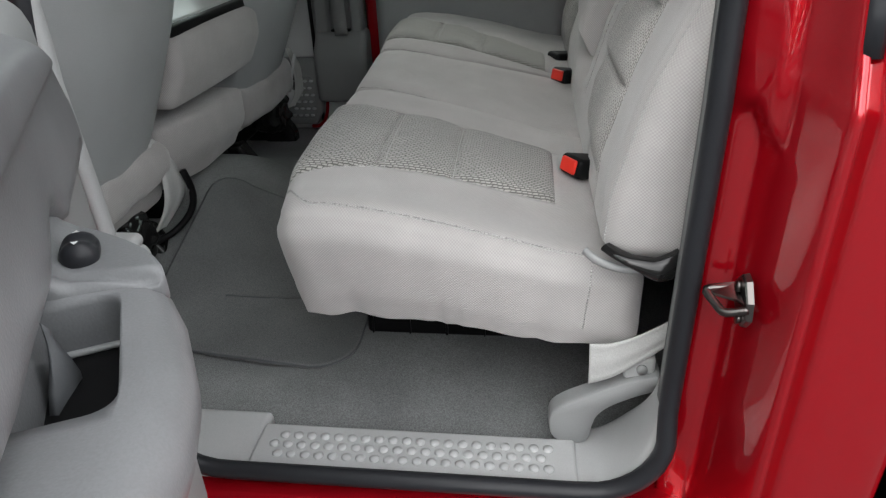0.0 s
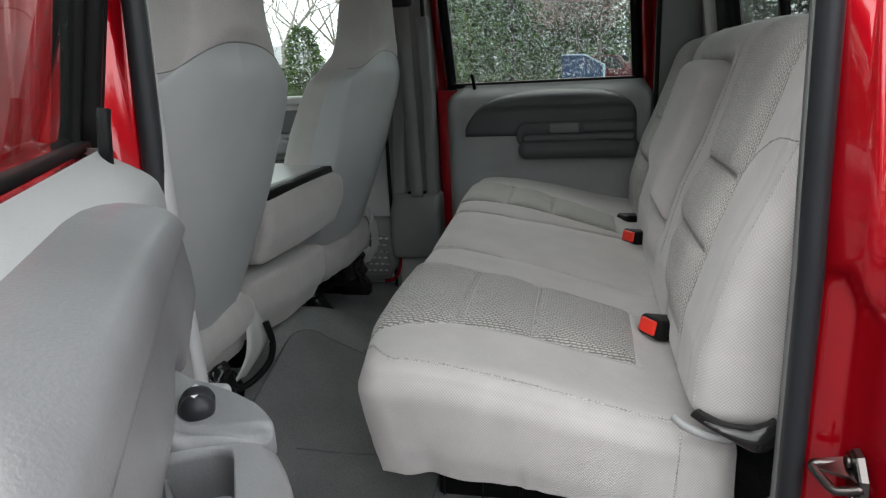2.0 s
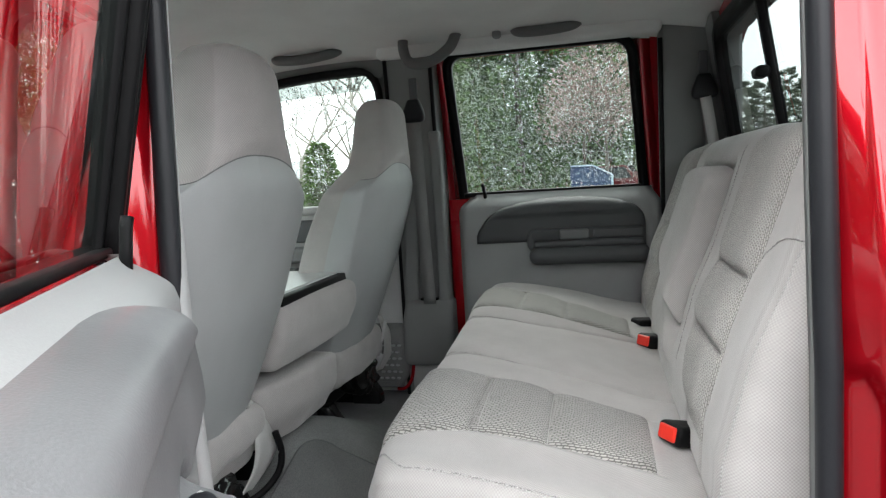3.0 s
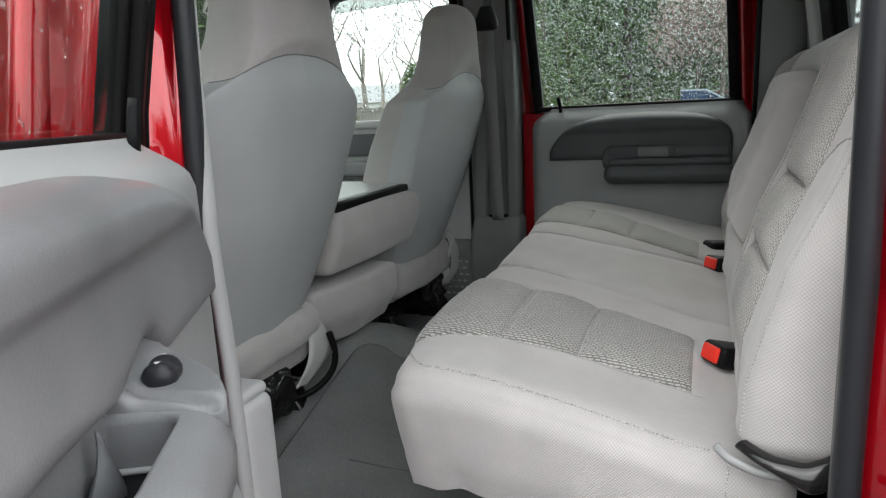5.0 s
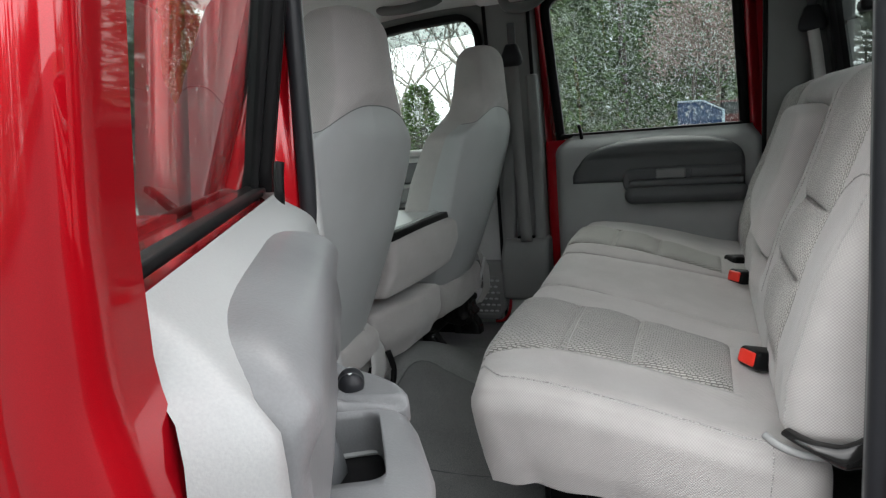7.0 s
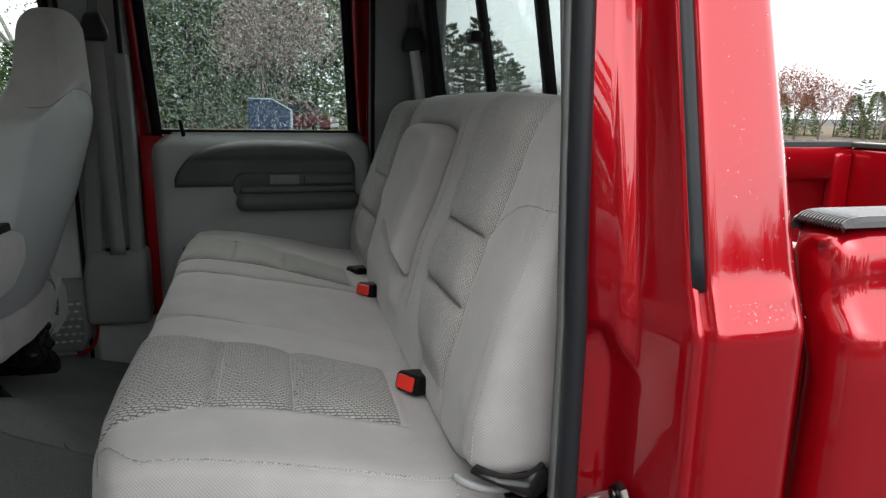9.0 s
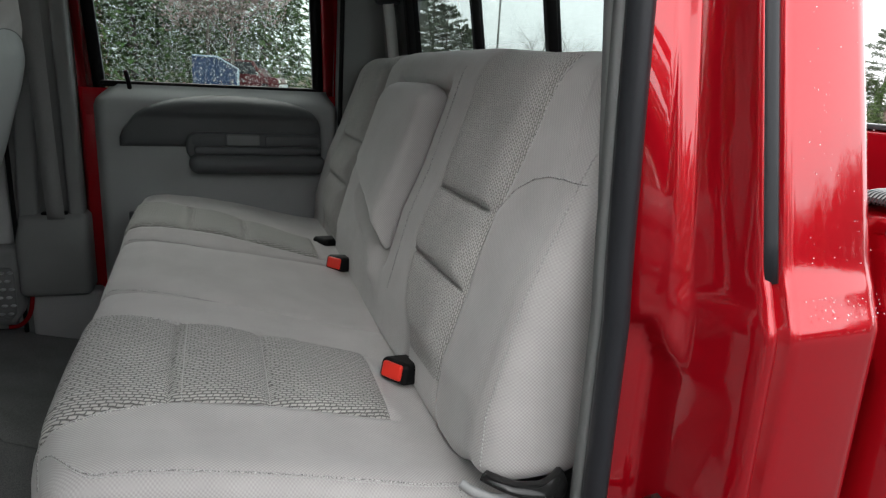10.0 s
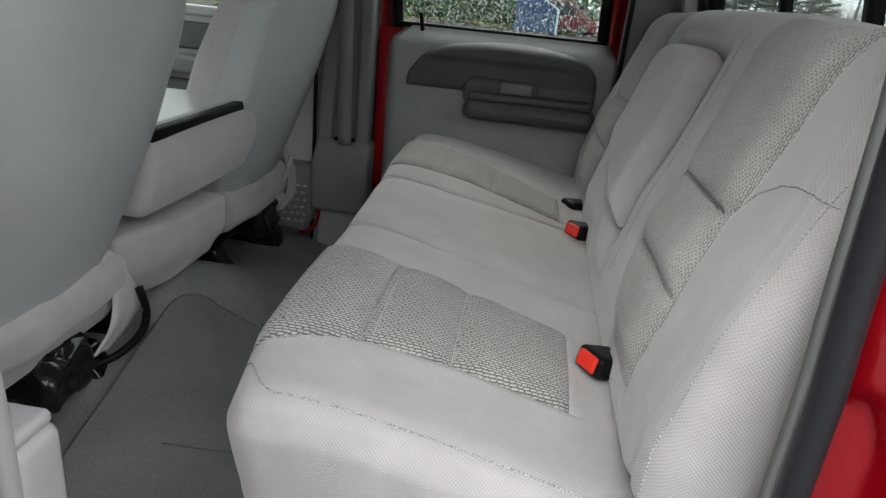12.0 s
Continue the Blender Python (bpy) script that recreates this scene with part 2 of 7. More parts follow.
# ---------------------------------------------------------------- mesh helpers
def mk(name, verts, faces, material=None, parent=None, label="", smooth=True):
    me = bpy.data.meshes.new(name)
    me.from_pydata([tuple(map(float, v)) for v in verts], [], [tuple(map(int, f)) for f in faces])
    me.validate()
    bm = bmesh.new()
    bm.from_mesh(me)
    bmesh.ops.recalc_face_normals(bm, faces=bm.faces)
    bm.to_mesh(me)
    bm.free()
    if smooth:
        me.polygons.foreach_set("use_smooth", [True] * len(me.polygons))
    ob = new(name, me)
    if material:
        me.materials.append(material)
    if parent:
        ob.parent = parent
    if label:
        tagged(ob, label)
    return ob


def part(name, bm, material, parent=None, label="", smooth=False):
    bmesh.ops.recalc_face_normals(bm, faces=bm.faces)
    me = bpy.data.meshes.new(name)
    bm.to_mesh(me)
    bm.free()
    if smooth:
        me.polygons.foreach_set("use_smooth", [True] * len(me.polygons))
    me.materials.append(material)
    ob = new(name, me)
    if parent:
        ob.parent = parent
    if label:
        tagged(ob, label)
    return ob


def empty(name, label="", category="", group="", kind="", at=None):
    ob = new(name)
    if at is not None:
        ob.matrix_world = at
    return tagged(ob, label, category, group, kind)


def axis_cuts(lo, hi, r, step, extra=()):
    """Cuts along one side of a rounded box, close together in the rounded ends."""
    a = [lo + r * (1 - math.cos(radians(k * 15))) for k in range(6)] if r > 0.004 else [lo, lo + r]
    n = max(1, int(round((hi - lo - 2 * r) / step)))
    mid = list(np.linspace(lo + r, hi - r, n + 1))
    b = [lo + hi - v for v in reversed(a)]
    if extra:
        mid = [m for m in mid if min(abs(m - e) for e in extra) > 0.45 * step or m in (mid[0], mid[-1])] + list(extra)
    return np.array(sorted(set(np.round(a + mid + b, 6))))


def rbox(lo, hi, r, step=0.03, extra=((), (), ())):
    """Vertices and quads of a box with rounded edges; extra cuts along each axis."""
    lo, hi = np.array(lo, float), np.array(hi, float)
    ax = [axis_cuts(lo[i], hi[i], r, step, extra[i]) for i in range(3)]
    n = [len(a) for a in ax]
    ids, verts, faces = {}, [], []

    def vid(i, j, k):
        key = (i, j, k)
        if key not in ids:
            ids[key] = len(verts)
            verts.append((ax[0][i], ax[1][j], ax[2][k]))
        return ids[key]

    for a, b, c in ((0, 1, 2), (1, 2, 0), (2, 0, 1)):
        for end in (0, n[c] - 1):
            for i in range(n[a] - 1):
                for j in range(n[b] - 1):
                    quad = []
                    for di, dj in ((0, 0), (1, 0), (1, 1), (0, 1)):
                        idx = [0, 0, 0]
                        idx[a], idx[b], idx[c] = i + di, j + dj, end
                        quad.append(vid(*idx))
                    faces.append(quad if end else quad[::-1])
    p = np.array(verts)
    q = np.clip(p, lo + r, hi - r)
    d = p - q
    ln = np.linalg.norm(d, axis=1, keepdims=True)
    ln[ln == 0] = 1
    return q + d / ln * r, np.array(faces)


def box_part(name, lo, hi, r, material, parent=None, label="", step=0.2, bend=None):
    v, f = rbox(lo, hi, min(r, 0.49 * min(abs(h - l) for l, h in zip(lo, hi))), step)
    if bend:
        v = bend(v)
    return mk(name, v, f, material, parent, label)


def sweep(points, profile, up=(0, 0, 1), closed=False, cap=True):
    """A profile of (side, up) offsets carried along points."""
    pts = [Vector(p) for p in points]
    n, m = len(pts), len(profile)
    verts, faces = [], []
    for i, p in enumerate(pts):
        a = pts[(i - 1) % n] if closed or i else pts[i]
        b = pts[(i + 1) % n] if closed or i < n - 1 else pts[i]
        t = (b - a).normalized()
        u = Vector(up[i]) if isinstance(up, list) else Vector(up)
        side = t.cross(u).normalized()
        w = side.cross(t).normalized()
        verts += [p + side * s + w * h for s, h in profile]
    for i in range(n if closed else n - 1):
        for j in range(m):
            a, b = i * m, ((i + 1) % n) * m
            faces.append((a + j, a + (j + 1) % m, b + (j + 1) % m, b + j))
    if cap and not closed:
        faces += [tuple(range(m))[::-1], tuple((n - 1) * m + j for j in range(m))]
    return verts, faces


def ring(r, seg=8, rx=None):
    rx = r if rx is None else rx
    return [(rx * math.cos(2 * math.pi * k / seg), r * math.sin(2 * math.pi * k / seg)) for k in range(seg)]


def strap(w, t):
    return [(-w / 2, -t / 2), (w / 2, -t / 2), (w / 2, t / 2), (-w / 2, t / 2)]


def curve_points(ctrl, n=8):
    """A smooth line through the control points."""
    c = [Vector(p) for p in ctrl]
    out = []
    for i in range(len(c) - 1):
        p0, p1, p2, p3 = c[max(i - 1, 0)], c[i], c[i + 1], c[min(i + 2, len(c) - 1)]
        for k in range(n):
            t = k / n
            out.append(0.5 * (2 * p1 + (p2 - p0) * t + (2 * p0 - 5 * p1 + 4 * p2 - p3) * t * t + (3 * p1 - p0 - 3 * p2 + p3) * t ** 3))
    out.append(c[-1])
    return out


def grid_faces(nu, nv, wrap=False):
    f = []
    for i in range(nu - 1):
        for j in range(nv if wrap else nv - 1):
            k = (j + 1) % nv
            f.append((i * nv + j, i * nv + k, (i + 1) * nv + k, (i + 1) * nv + j))
    return f


def beside(marks, d=0.004):
    return tuple(m + k * d for m in marks for k in (-1, 0, 1))


def warp(y, marks, places):
    """Carries columns at the marks to their places, which vary from vertex to vertex."""
    out = y.copy()
    for k in range(len(marks) - 1):
        sel = (y >= marks[k] - 1e-9) & (y <= marks[k + 1] + 1e-9)
        t = (y[sel] - marks[k]) / (marks[k + 1] - marks[k])
        a, b = [np.broadcast_to(places[k + e], y.shape)[sel] for e in (0, 1)]
        out[sel] = a + (b - a) * t
    return out


def sstep(a, b, x):
    t = np.clip((np.asarray(x, float) - a) / (b - a), 0, 1)
    return t * t * (3 - 2 * t)


def groove(x, at, width):
    return np.exp(-((np.asarray(x) - at) / width) ** 2)

# ---------------------------------------------------------------- cab structure
from mathutils.bvhtree import BVHTree

FLOOR = 0.755
MID = 0.735          # middle of the truck, across
SKIN = -0.335        # near outer skin
FAR = 1.60           # far door panel


def lean(z):
    """How far the cab sides lean inwards at a height."""
    z = np.asarray(z, float)
    return 0.02 * sstep(1.44, 1.485, z) + 0.20 * np.clip(z - 1.485, 0, None)


ground = mk("ground", [(-200, -200, 0), (200, -200, 0), (200, 200, 0), (-200, 200, 0)], [(0, 1, 2, 3)], M_ASPHALT, smooth=False)
tagged(ground, "wet grey asphalt of a parking lot", "ground", kind="structure")



def floor_z(x, y):
    """Carpet height: flat in the footwell, rising forwards over the tunnel."""
    hump = np.exp(-((np.asarray(y, float) - MID) / 0.33) ** 2)
    return FLOOR + sstep(-0.18, -0.50, x) * (0.05 + 0.13 * hump) + 0.045 * hump * sstep(0.15, -0.2, x)


xs, ys = np.linspace(-1.95, 0.86, 90), np.linspace(-0.10, 1.62, 60)
v = [(x, y, float(floor_z(x, y))) for x in xs for y in ys]
floor = mk("floor", v, grid_faces(90, 60), M_CARPET)
floor.modifiers.new("thickness", "SOLIDIFY").thickness = 0.02
tagged(floor, "dark grey carpet on the cab floor", "floor", kind="structure")


def mat_thing():
    out = []
    x0, x1, y0, y1, r = -0.47, 0.02, 0.10, 0.68, 0.09
    for cx, cy, a0 in ((x1 - r, y1 - r, 0), (x0 + r, y1 - r, 90), (x0 + r, y0 + r, 180), (x1 - r, y0 + r, 270)):
        out += [(cx + r * math.cos(radians(a0 + k * 15)), cy + r * math.sin(radians(a0 + k * 15))) for k in range(7)]
    c = np.array((-0.22, 0.39))
    v = []
    for k in (1.0, 1.0, 0.985, 0.9, 0.75, 0.55, 0.3, 0.05):
        for q in out:
            p = c + (np.array(q) - c) * k
            v.append((p[0], p[1], float(floor_z(*p)) + (0.0 if not v or len(v) < len(out) else 0.010)))
    th = empty("floor_mat", "dark grey fabric floor mat with rounded corners", "floor mat")
    mk("carpet_top", v, grid_faces(8, len(out), True) + [tuple(range(7 * len(out), 8 * len(out)))], M_MAT, th)
    v, f = sweep([(x, y, float(floor_z(x, y)) + 0.007) for x, y in out], ring(0.0028, 6), closed=True)
    mk("bound_edge", v, f, M_TRIM_DARK, th, "black bound edge")


mat_thing()

for pts in ([(-0.33, 0.30), (-0.22, 0.335), (-0.10, 0.35), (-0.02, 0.352)], [(-0.30, 0.74), (-0.26, 0.715), (-0.18, 0.705), (-0.06, 0.72)]):
    cp = curve_points([(x, y, float(floor_z(x, y)) + 0.0115) for x, y in pts], 8)
    v, f = sweep(cp, [(-0.0016, -0.001), (0.0016, -0.001), (0.0016, 0.001), (-0.0016, 0.001)])
    tagged(mk("carpet_seam", v, f, M_TRIM_DARK), "dark overlapping edge of the floor mat", "mat edge")

# near sill, red body below it
sill_prof = [(-0.09, 0.72), (-0.09, 0.772), (-0.215, 0.778), (-0.245, 0.772), (-0.30, 0.752), (-0.335, 0.70), (-0.335, 0.50), (-0.09, 0.50)]
v, f = [], []
for x in (-1.6, 0.64):
    v += [(x, y, z) for y, z in sill_prof]
n = len(sill_prof)
f = [(i, (i + 1) % n, n + (i + 1) % n, n + i) for i in range(n)] + [tuple(range(n)), tuple(range(2 * n - 1, n - 1, -1))]
rocker = mk("trim_rocker", v, f, M_PAINT, smooth=False)
tagged(rocker, "glossy red painted rocker panel under the door opening", "body panel", kind="structure")

# scuff plate with raised dimples
scuff = empty("scuff_plate", "grey plastic door sill plate with rows of dimples", "sill plate")
box_part("plate", (-0.088, -0.217, 0.772), (0.477, -0.102, 0.795), 0.008, M_TRIM, scuff)


def dimple(r=0.0095):
    bm = bmesh.new()
    bmesh.ops.create_uvsphere(bm, u_segments=10, v_segments=5, radius=r)
    bmesh.ops.scale(bm, vec=(1, 1, 0.5), verts=bm.verts)
    return bm


dim_me = None
for row in range(3):
    for col in range(20):
        x = -0.040 + col * 0.0247 - (0.013 if row == 1 else 0)
        y = -0.132 - row * 0.0225
        if dim_me is None:
            ob = part("dimple", dimple(), M_TRIM, scuff, smooth=True)
            dim_me = ob.data
        else:
            ob = new("dimple", dim_me)
            ob.parent = scuff
        ob.location = (x, y, 0.795)

# grey sill trim at both ends of the plate
t = box_part("trim_sill_end", (-0.27, -0.222, 0.75), (-0.087, -0.06, 0.785), 0.012, M_TRIM, step=0.02)
tagged(t, "light grey plastic sill trim", "trim", kind="structure")
cp = curve_points([(0.470, 0, 0.786), (0.515, 0, 0.793), (0.548, 0, 0.822), (0.572, 0, 0.875), (0.584, 0, 0.94), (0.588, 0, 0.985)], 5)
yy = (-0.206, -0.203, -0.195, -0.17, -0.145, -0.136, -0.13)
v = [(x + (0.010 if k in (0, 6) else 0.003 if k in (1, 5) else 0), y + (0.07 - 0.085 * float(sstep(0.79, 0.99, z)) if k > 3 else 0), z - (0.010 if k in (0, 6) else 0.003 if k in (1, 5) else 0)) for x, _, z in cp for k, y in enumerate(yy)]
t = mk("trim_sill_rise", v, grid_faces(len(cp), len(yy)), M_TRIM)
tagged(t, "light grey plastic trim curving up from the sill", "trim", kind="structure")


# near rear pillar and jamb, painted: plan outline from the seal to the back of the cab
def near_pillar():
    """Jamb with a stepped ridge above and a recess below it, then the outer skin with its belt crease."""
    upper = [(0.603, -0.184), (0.605, -0.189), (0.608, -0.193), (0.632, -0.220), (0.635, -0.2235), (0.639, -0.230), (0.6435, -0.2365), (0.650, -0.2415), (0.657, -0.247), (0.6605, -0.2525), (0.6625, -0.259), (0.678, -0.310)]
    lower = [(0.603, -0.184), (0.607, -0.1885), (0.612, -0.192), (0.634, -0.2015), (0.640, -0.203), (0.6445, -0.203), (0.649, -0.206), (0.653, -0.214), (0.656, -0.226), (0.659, -0.239), (0.6625, -0.254), (0.678, -0.310)]
    skin = [(0.683, -0.326), (0.687, -0.3335), (0.694, -0.3335), (0.697, -0.317), (0.704, -0.317), (0.708, -0.333), (0.713, -0.3365), (0.722, -0.3378),
            (0.765, -0.338), (0.81, -0.3376), (0.822, -0.3355), (0.834, -0.328), (0.845, -0.309), (0.852, -0.27), (0.855, -0.12)]
    turn = [1.475, 1.472, 1.467, 1.425, 1.417, 1.407, 1.396, 1.385, 1.374, 1.366, 1.36, 1.36]
    zs = list(np.linspace(0.55, 1.26, 12)) + list(np.linspace(1.28, 1.55, 37)) + list(np.linspace(1.59, 2.12, 12))
    verts = []
    for z in zs:
        le = float(lean(z))
        lj = 0.02 * float(sstep(1.38, 1.95, z)) + 0.20 * max(0.0, z - 1.485)
        for i, (a, b) in enumerate(zip(upper, lower)):
            k = float(sstep(turn[i] - 0.013, turn[i] + 0.013, z))
            x, y = b[0] + (a[0] - b[0]) * k, b[1] + (a[1] - b[1]) * k
            verts.append((x, y + lj + (le - lj) * (i / 11) ** 3 - lj * (0.70 - 0.62 * i / 11) * (i < 11), z))
        for i, (x, y) in enumerate(skin):
            swell = 0.006 * math.exp(-((z - 1.478) / 0.020) ** 2) if 1 <= i <= 11 else 0
            verts.append((x - 0.055 * max(0.0, z - 1.5) * float(sstep(0.70, 0.85, x)) - 0.02 * max(0.0, z - 1.5), y + le - swell, z))
    return verts, grid_faces(len(zs), len(upper) + len(skin))


v, f = near_pillar()
p = mk("wall_near_pillar", v, f, M_PAINT)
sol = p.modifiers.new("thickness", "SOLIDIFY")
sol.thickness = 0.004
tagged(p, "glossy red painted rear door pillar of the cab", "pillar", kind="structure")

# black moulding in the gap of the pillar
mo = [(0.696 - 0.02 * max(0.0, z - 1.5), -0.327 + float(lean(z)), z) for z in np.linspace(1.495, 2.10, 16)]
v, f = sweep(mo, [(-0.011, -0.008), (0.011, -0.008), (0.012, 0.004), (0.005, 0.009), (-0.009, 0.008)], up=(0, -1, 0))
tagged(mk("trim_moulding", v, f, M_SEAL), "black rubber drip moulding on the red pillar", "moulding", kind="structure")

# near centre pillar between the doors
def near_b():
    plan = [(-0.40, -0.20), (-0.41, -0.30), (-0.40, -0.325), (-0.30, -0.328), (-0.27, -0.30), (-0.274, -0.245), (-0.256, -0.218), (-0.24, -0.20)]
    zs = list(np.linspace(0.60, 1.48, 12)) + list(np.linspace(1.5, 2.12, 12))
    return [(x, y + float(lean(z)) * (0.34 if x > -0.265 else 0.8), z) for z in zs for x, y in plan], grid_faces(len(zs), len(plan))


v, f = near_b()
p = mk("wall_centre_pillar", v, f, M_PAINT)
p.modifiers.new("thickness", "SOLIDIFY").thickness = 0.004
tagged(p, "glossy red painted centre pillar between the doors", "pillar", kind="structure")

# rubber door seal round the opening
loop = []
yz = lambda z: -0.208 + 0.32 * float(lean(z))
yf = lambda z: -0.208 + 0.3 * float(lean(z))
loop += [(x, -0.226, 0.80) for x in np.linspace(-0.10, 0.47, 12)]
loop += [(0.484 + 0.112 * math.sin(a), -0.226, 0.912 - 0.112 * math.cos(a)) for a in np.linspace(0.2, math.pi / 2, 8)]
loop += [(0.596, yz(z), z) for z in np.linspace(0.96, 2.02, 26)]
loop += [(0.596 - 0.08 * (1 - math.cos(a)), yz(2.08), 2.02 + 0.08 * math.sin(a)) for a in np.linspace(0.2, math.pi / 2, 6)]
loop += [(x, yz(2.10), 2.10) for x in np.linspace(0.48, -0.12, 10)]
loop += [(-0.236 + 0.08 * (1 - math.sin(a)), yf(2.06), 2.02 + 0.08 * math.cos(a)) for a in np.linspace(0.2, math.pi / 2, 5)]
loop += [(-0.236, yf(z), z) for z in np.linspace(1.98, 0.92, 24)]
loop += [(-0.225 + 0.112 * (1 - math.cos(a)), -0.226, 0.90 - 0.10 * math.sin(a)) for a in np.linspace(0.2, 1.4, 6)]
v, f = sweep(loop, [(-0.012, -0.012), (0.012, -0.012), (0.0145, -0.004), (0.014, 0.003), (0.0105, 0.009), (0.005, 0.0125), (-0.001, 0.013), (-0.007, 0.0105), (-0.012, 0.005), (-0.0145, -0.003)], up=(0, -1, 0), closed=True)
tagged(mk("trim_door_seal", v, f, M_SEAL), "black rubber weatherstrip round the door opening", "door seal", kind="structure")

# second, flat lip of the seal on the cab side
lip = [(x - 0.004 if x > 0.5 else x + 0.020 if x < -0.15 else x, y + 0.022, z + (0.012 if z < 0.9 else 0)) for x, y, z in loop if z < 2.05]
v, f = sweep(lip[20:46], [(-0.006, -0.016), (0.006, -0.016), (0.006, 0.006), (-0.006, 0.003)], up=(0, -1, 0))
tagged(mk("trim_seal_lip", v, f, M_PILLAR), "dark grey inner lip beside the door seal", "door seal", kind="structure")


# grey inner trim of the near centre pillar, its foot swelling into the belt cover
def near_b_trim():
    plan = [(-0.232, -0.211), (-0.221, -0.213), (-0.216, -0.206), (-0.216, -0.19), (-0.225, -0.180), (-0.38, -0.168), (-0.40, -0.18), (-0.41, -0.20)]
    zs = list(np.linspace(0.74, 1.5, 16)) + list(np.linspace(1.55, 2.19, 14))
    return [(x + (0.010 - 0.021 * float(sstep(1.15, 1.75, z)) if x > -0.3 else 0), y + float(lean(z)) * 0.32, z) for z in zs for x, y in plan], grid_faces(len(zs), len(plan))


v, f = near_b_trim()
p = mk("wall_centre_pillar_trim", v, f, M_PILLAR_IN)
p.modifiers.new("thickness", "SOLIDIFY").thickness = 0.003
tagged(p, "light grey plastic trim inside the centre pillar", "pillar", kind="structure")
nbc = empty("near_belt_cover", "grey plastic cover at the foot of the near belt pillar", "cover")
box_part("body", (-0.385, -0.195, FLOOR - 0.01), (-0.205, -0.112, 1.180), 0.02, M_TRIM, nbc, step=0.03)
box_part("cap", (-0.38, -0.19, 1.176), (-0.212, -0.118, 1.198), 0.012, M_TRIM, nbc)
v = [(x, y + float(lean(z)) * 0.75, z) for z in np.linspace(0.8, 2.19, 16) for x, y in ((0.60, -0.185), (0.61, -0.15), (0.70, -0.11), (0.86, -0.10))]
p = mk("wall_near_rear_trim", v, grid_faces(16, 4), M_PILLAR)
p.modifiers.new("thickness", "SOLIDIFY").thickness = 0.003
tagged(p, "dark grey plastic trim inside the rear pillar", "pillar", kind="structure")

# rear wall, roof, far side
def slab(name, lo, hi, m, label, cat="wall", r=0.006):
    return tagged(box_part(name, lo, hi, r, m), label, cat, kind="structure")


slab("wall_rear", (0.855, -0.12, 0.72), (0.885, 1.60, 1.60), M_PILLAR, "grey cab rear wall behind the bench seat")
slab("wall_rear_top", (0.80, -0.05, 2.10), (0.86, 1.52, 2.16), M_PILLAR, "grey header over the rear window")


def roof_z(x, y):
    return 2.225 - 0.06 * ((np.asarray(y) - MID) / 0.8) ** 4 - 0.05 * sstep(0.5, 0.9, x) - 0.03 * sstep(-0.6, -1.3, x)


xs, ys = np.linspace(-1.35, 0.86, 40), np.linspace(-0.13, 1.60, 30)
ceiling = mk("ceiling", [(x, y, float(roof_z(x, y))) for x in xs for y in ys], grid_faces(40, 30), M_LINER)
tagged(ceiling, "light grey cloth headliner under the roof", "ceiling", kind="structure")
roof = mk("roof", [(x, y, float(roof_z(x, y)) + 0.035) for x in np.linspace(-1.45, 0.9, 40) for y in np.linspace(-0.20, 1.67, 30)], grid_faces(40, 30), M_PAINT)
tagged(roof, "glossy red painted cab roof", "roof", kind="structure")

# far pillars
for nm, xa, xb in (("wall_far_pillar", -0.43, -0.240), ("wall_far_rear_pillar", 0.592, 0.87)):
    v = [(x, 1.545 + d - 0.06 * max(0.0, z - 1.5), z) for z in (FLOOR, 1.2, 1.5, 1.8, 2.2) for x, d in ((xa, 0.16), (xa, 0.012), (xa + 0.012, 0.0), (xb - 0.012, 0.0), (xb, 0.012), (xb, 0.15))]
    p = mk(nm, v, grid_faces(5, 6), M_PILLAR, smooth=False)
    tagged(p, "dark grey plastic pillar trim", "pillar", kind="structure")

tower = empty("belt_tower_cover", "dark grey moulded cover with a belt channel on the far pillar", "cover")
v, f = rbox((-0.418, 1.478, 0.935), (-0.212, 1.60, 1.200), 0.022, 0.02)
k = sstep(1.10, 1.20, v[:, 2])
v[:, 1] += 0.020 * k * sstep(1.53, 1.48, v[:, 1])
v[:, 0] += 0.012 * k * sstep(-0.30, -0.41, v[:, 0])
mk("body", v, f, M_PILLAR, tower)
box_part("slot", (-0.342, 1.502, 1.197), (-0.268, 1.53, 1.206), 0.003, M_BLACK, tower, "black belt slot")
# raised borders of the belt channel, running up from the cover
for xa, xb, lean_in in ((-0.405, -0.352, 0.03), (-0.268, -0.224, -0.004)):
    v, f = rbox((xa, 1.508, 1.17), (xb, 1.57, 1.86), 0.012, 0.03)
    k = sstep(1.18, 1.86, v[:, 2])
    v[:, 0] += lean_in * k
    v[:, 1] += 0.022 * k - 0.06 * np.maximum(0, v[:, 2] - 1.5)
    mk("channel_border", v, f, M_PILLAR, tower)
grille = empty("kick_grille", "grey dimpled plastic kick panel beside the front seat", "kick panel")
v, f = rbox((-0.575, 1.503, 0.835), (-0.412, 1.56, 1.10), 0.024, 0.02)
v[:, 0] -= 0.03 * sstep(0.90, 0.835, v[:, 2]) * sstep(-0.45, -0.412, v[:, 0])
mk("panel", v, f, M_PILLAR, grille)
border = [(-0.540, 0.868), (-0.540, 1.018), (-0.528, 1.032), (-0.444, 1.032), (-0.432, 1.018), (-0.436, 0.880), (-0.450, 0.864), (-0.528, 0.862)]
v, f = sweep([(x, 1.503, z) for x, z in border], ring(0.003, 6), up=(0, 1, 0), closed=True)
mk("border", v, f, M_PILLAR, grille)
pit = None
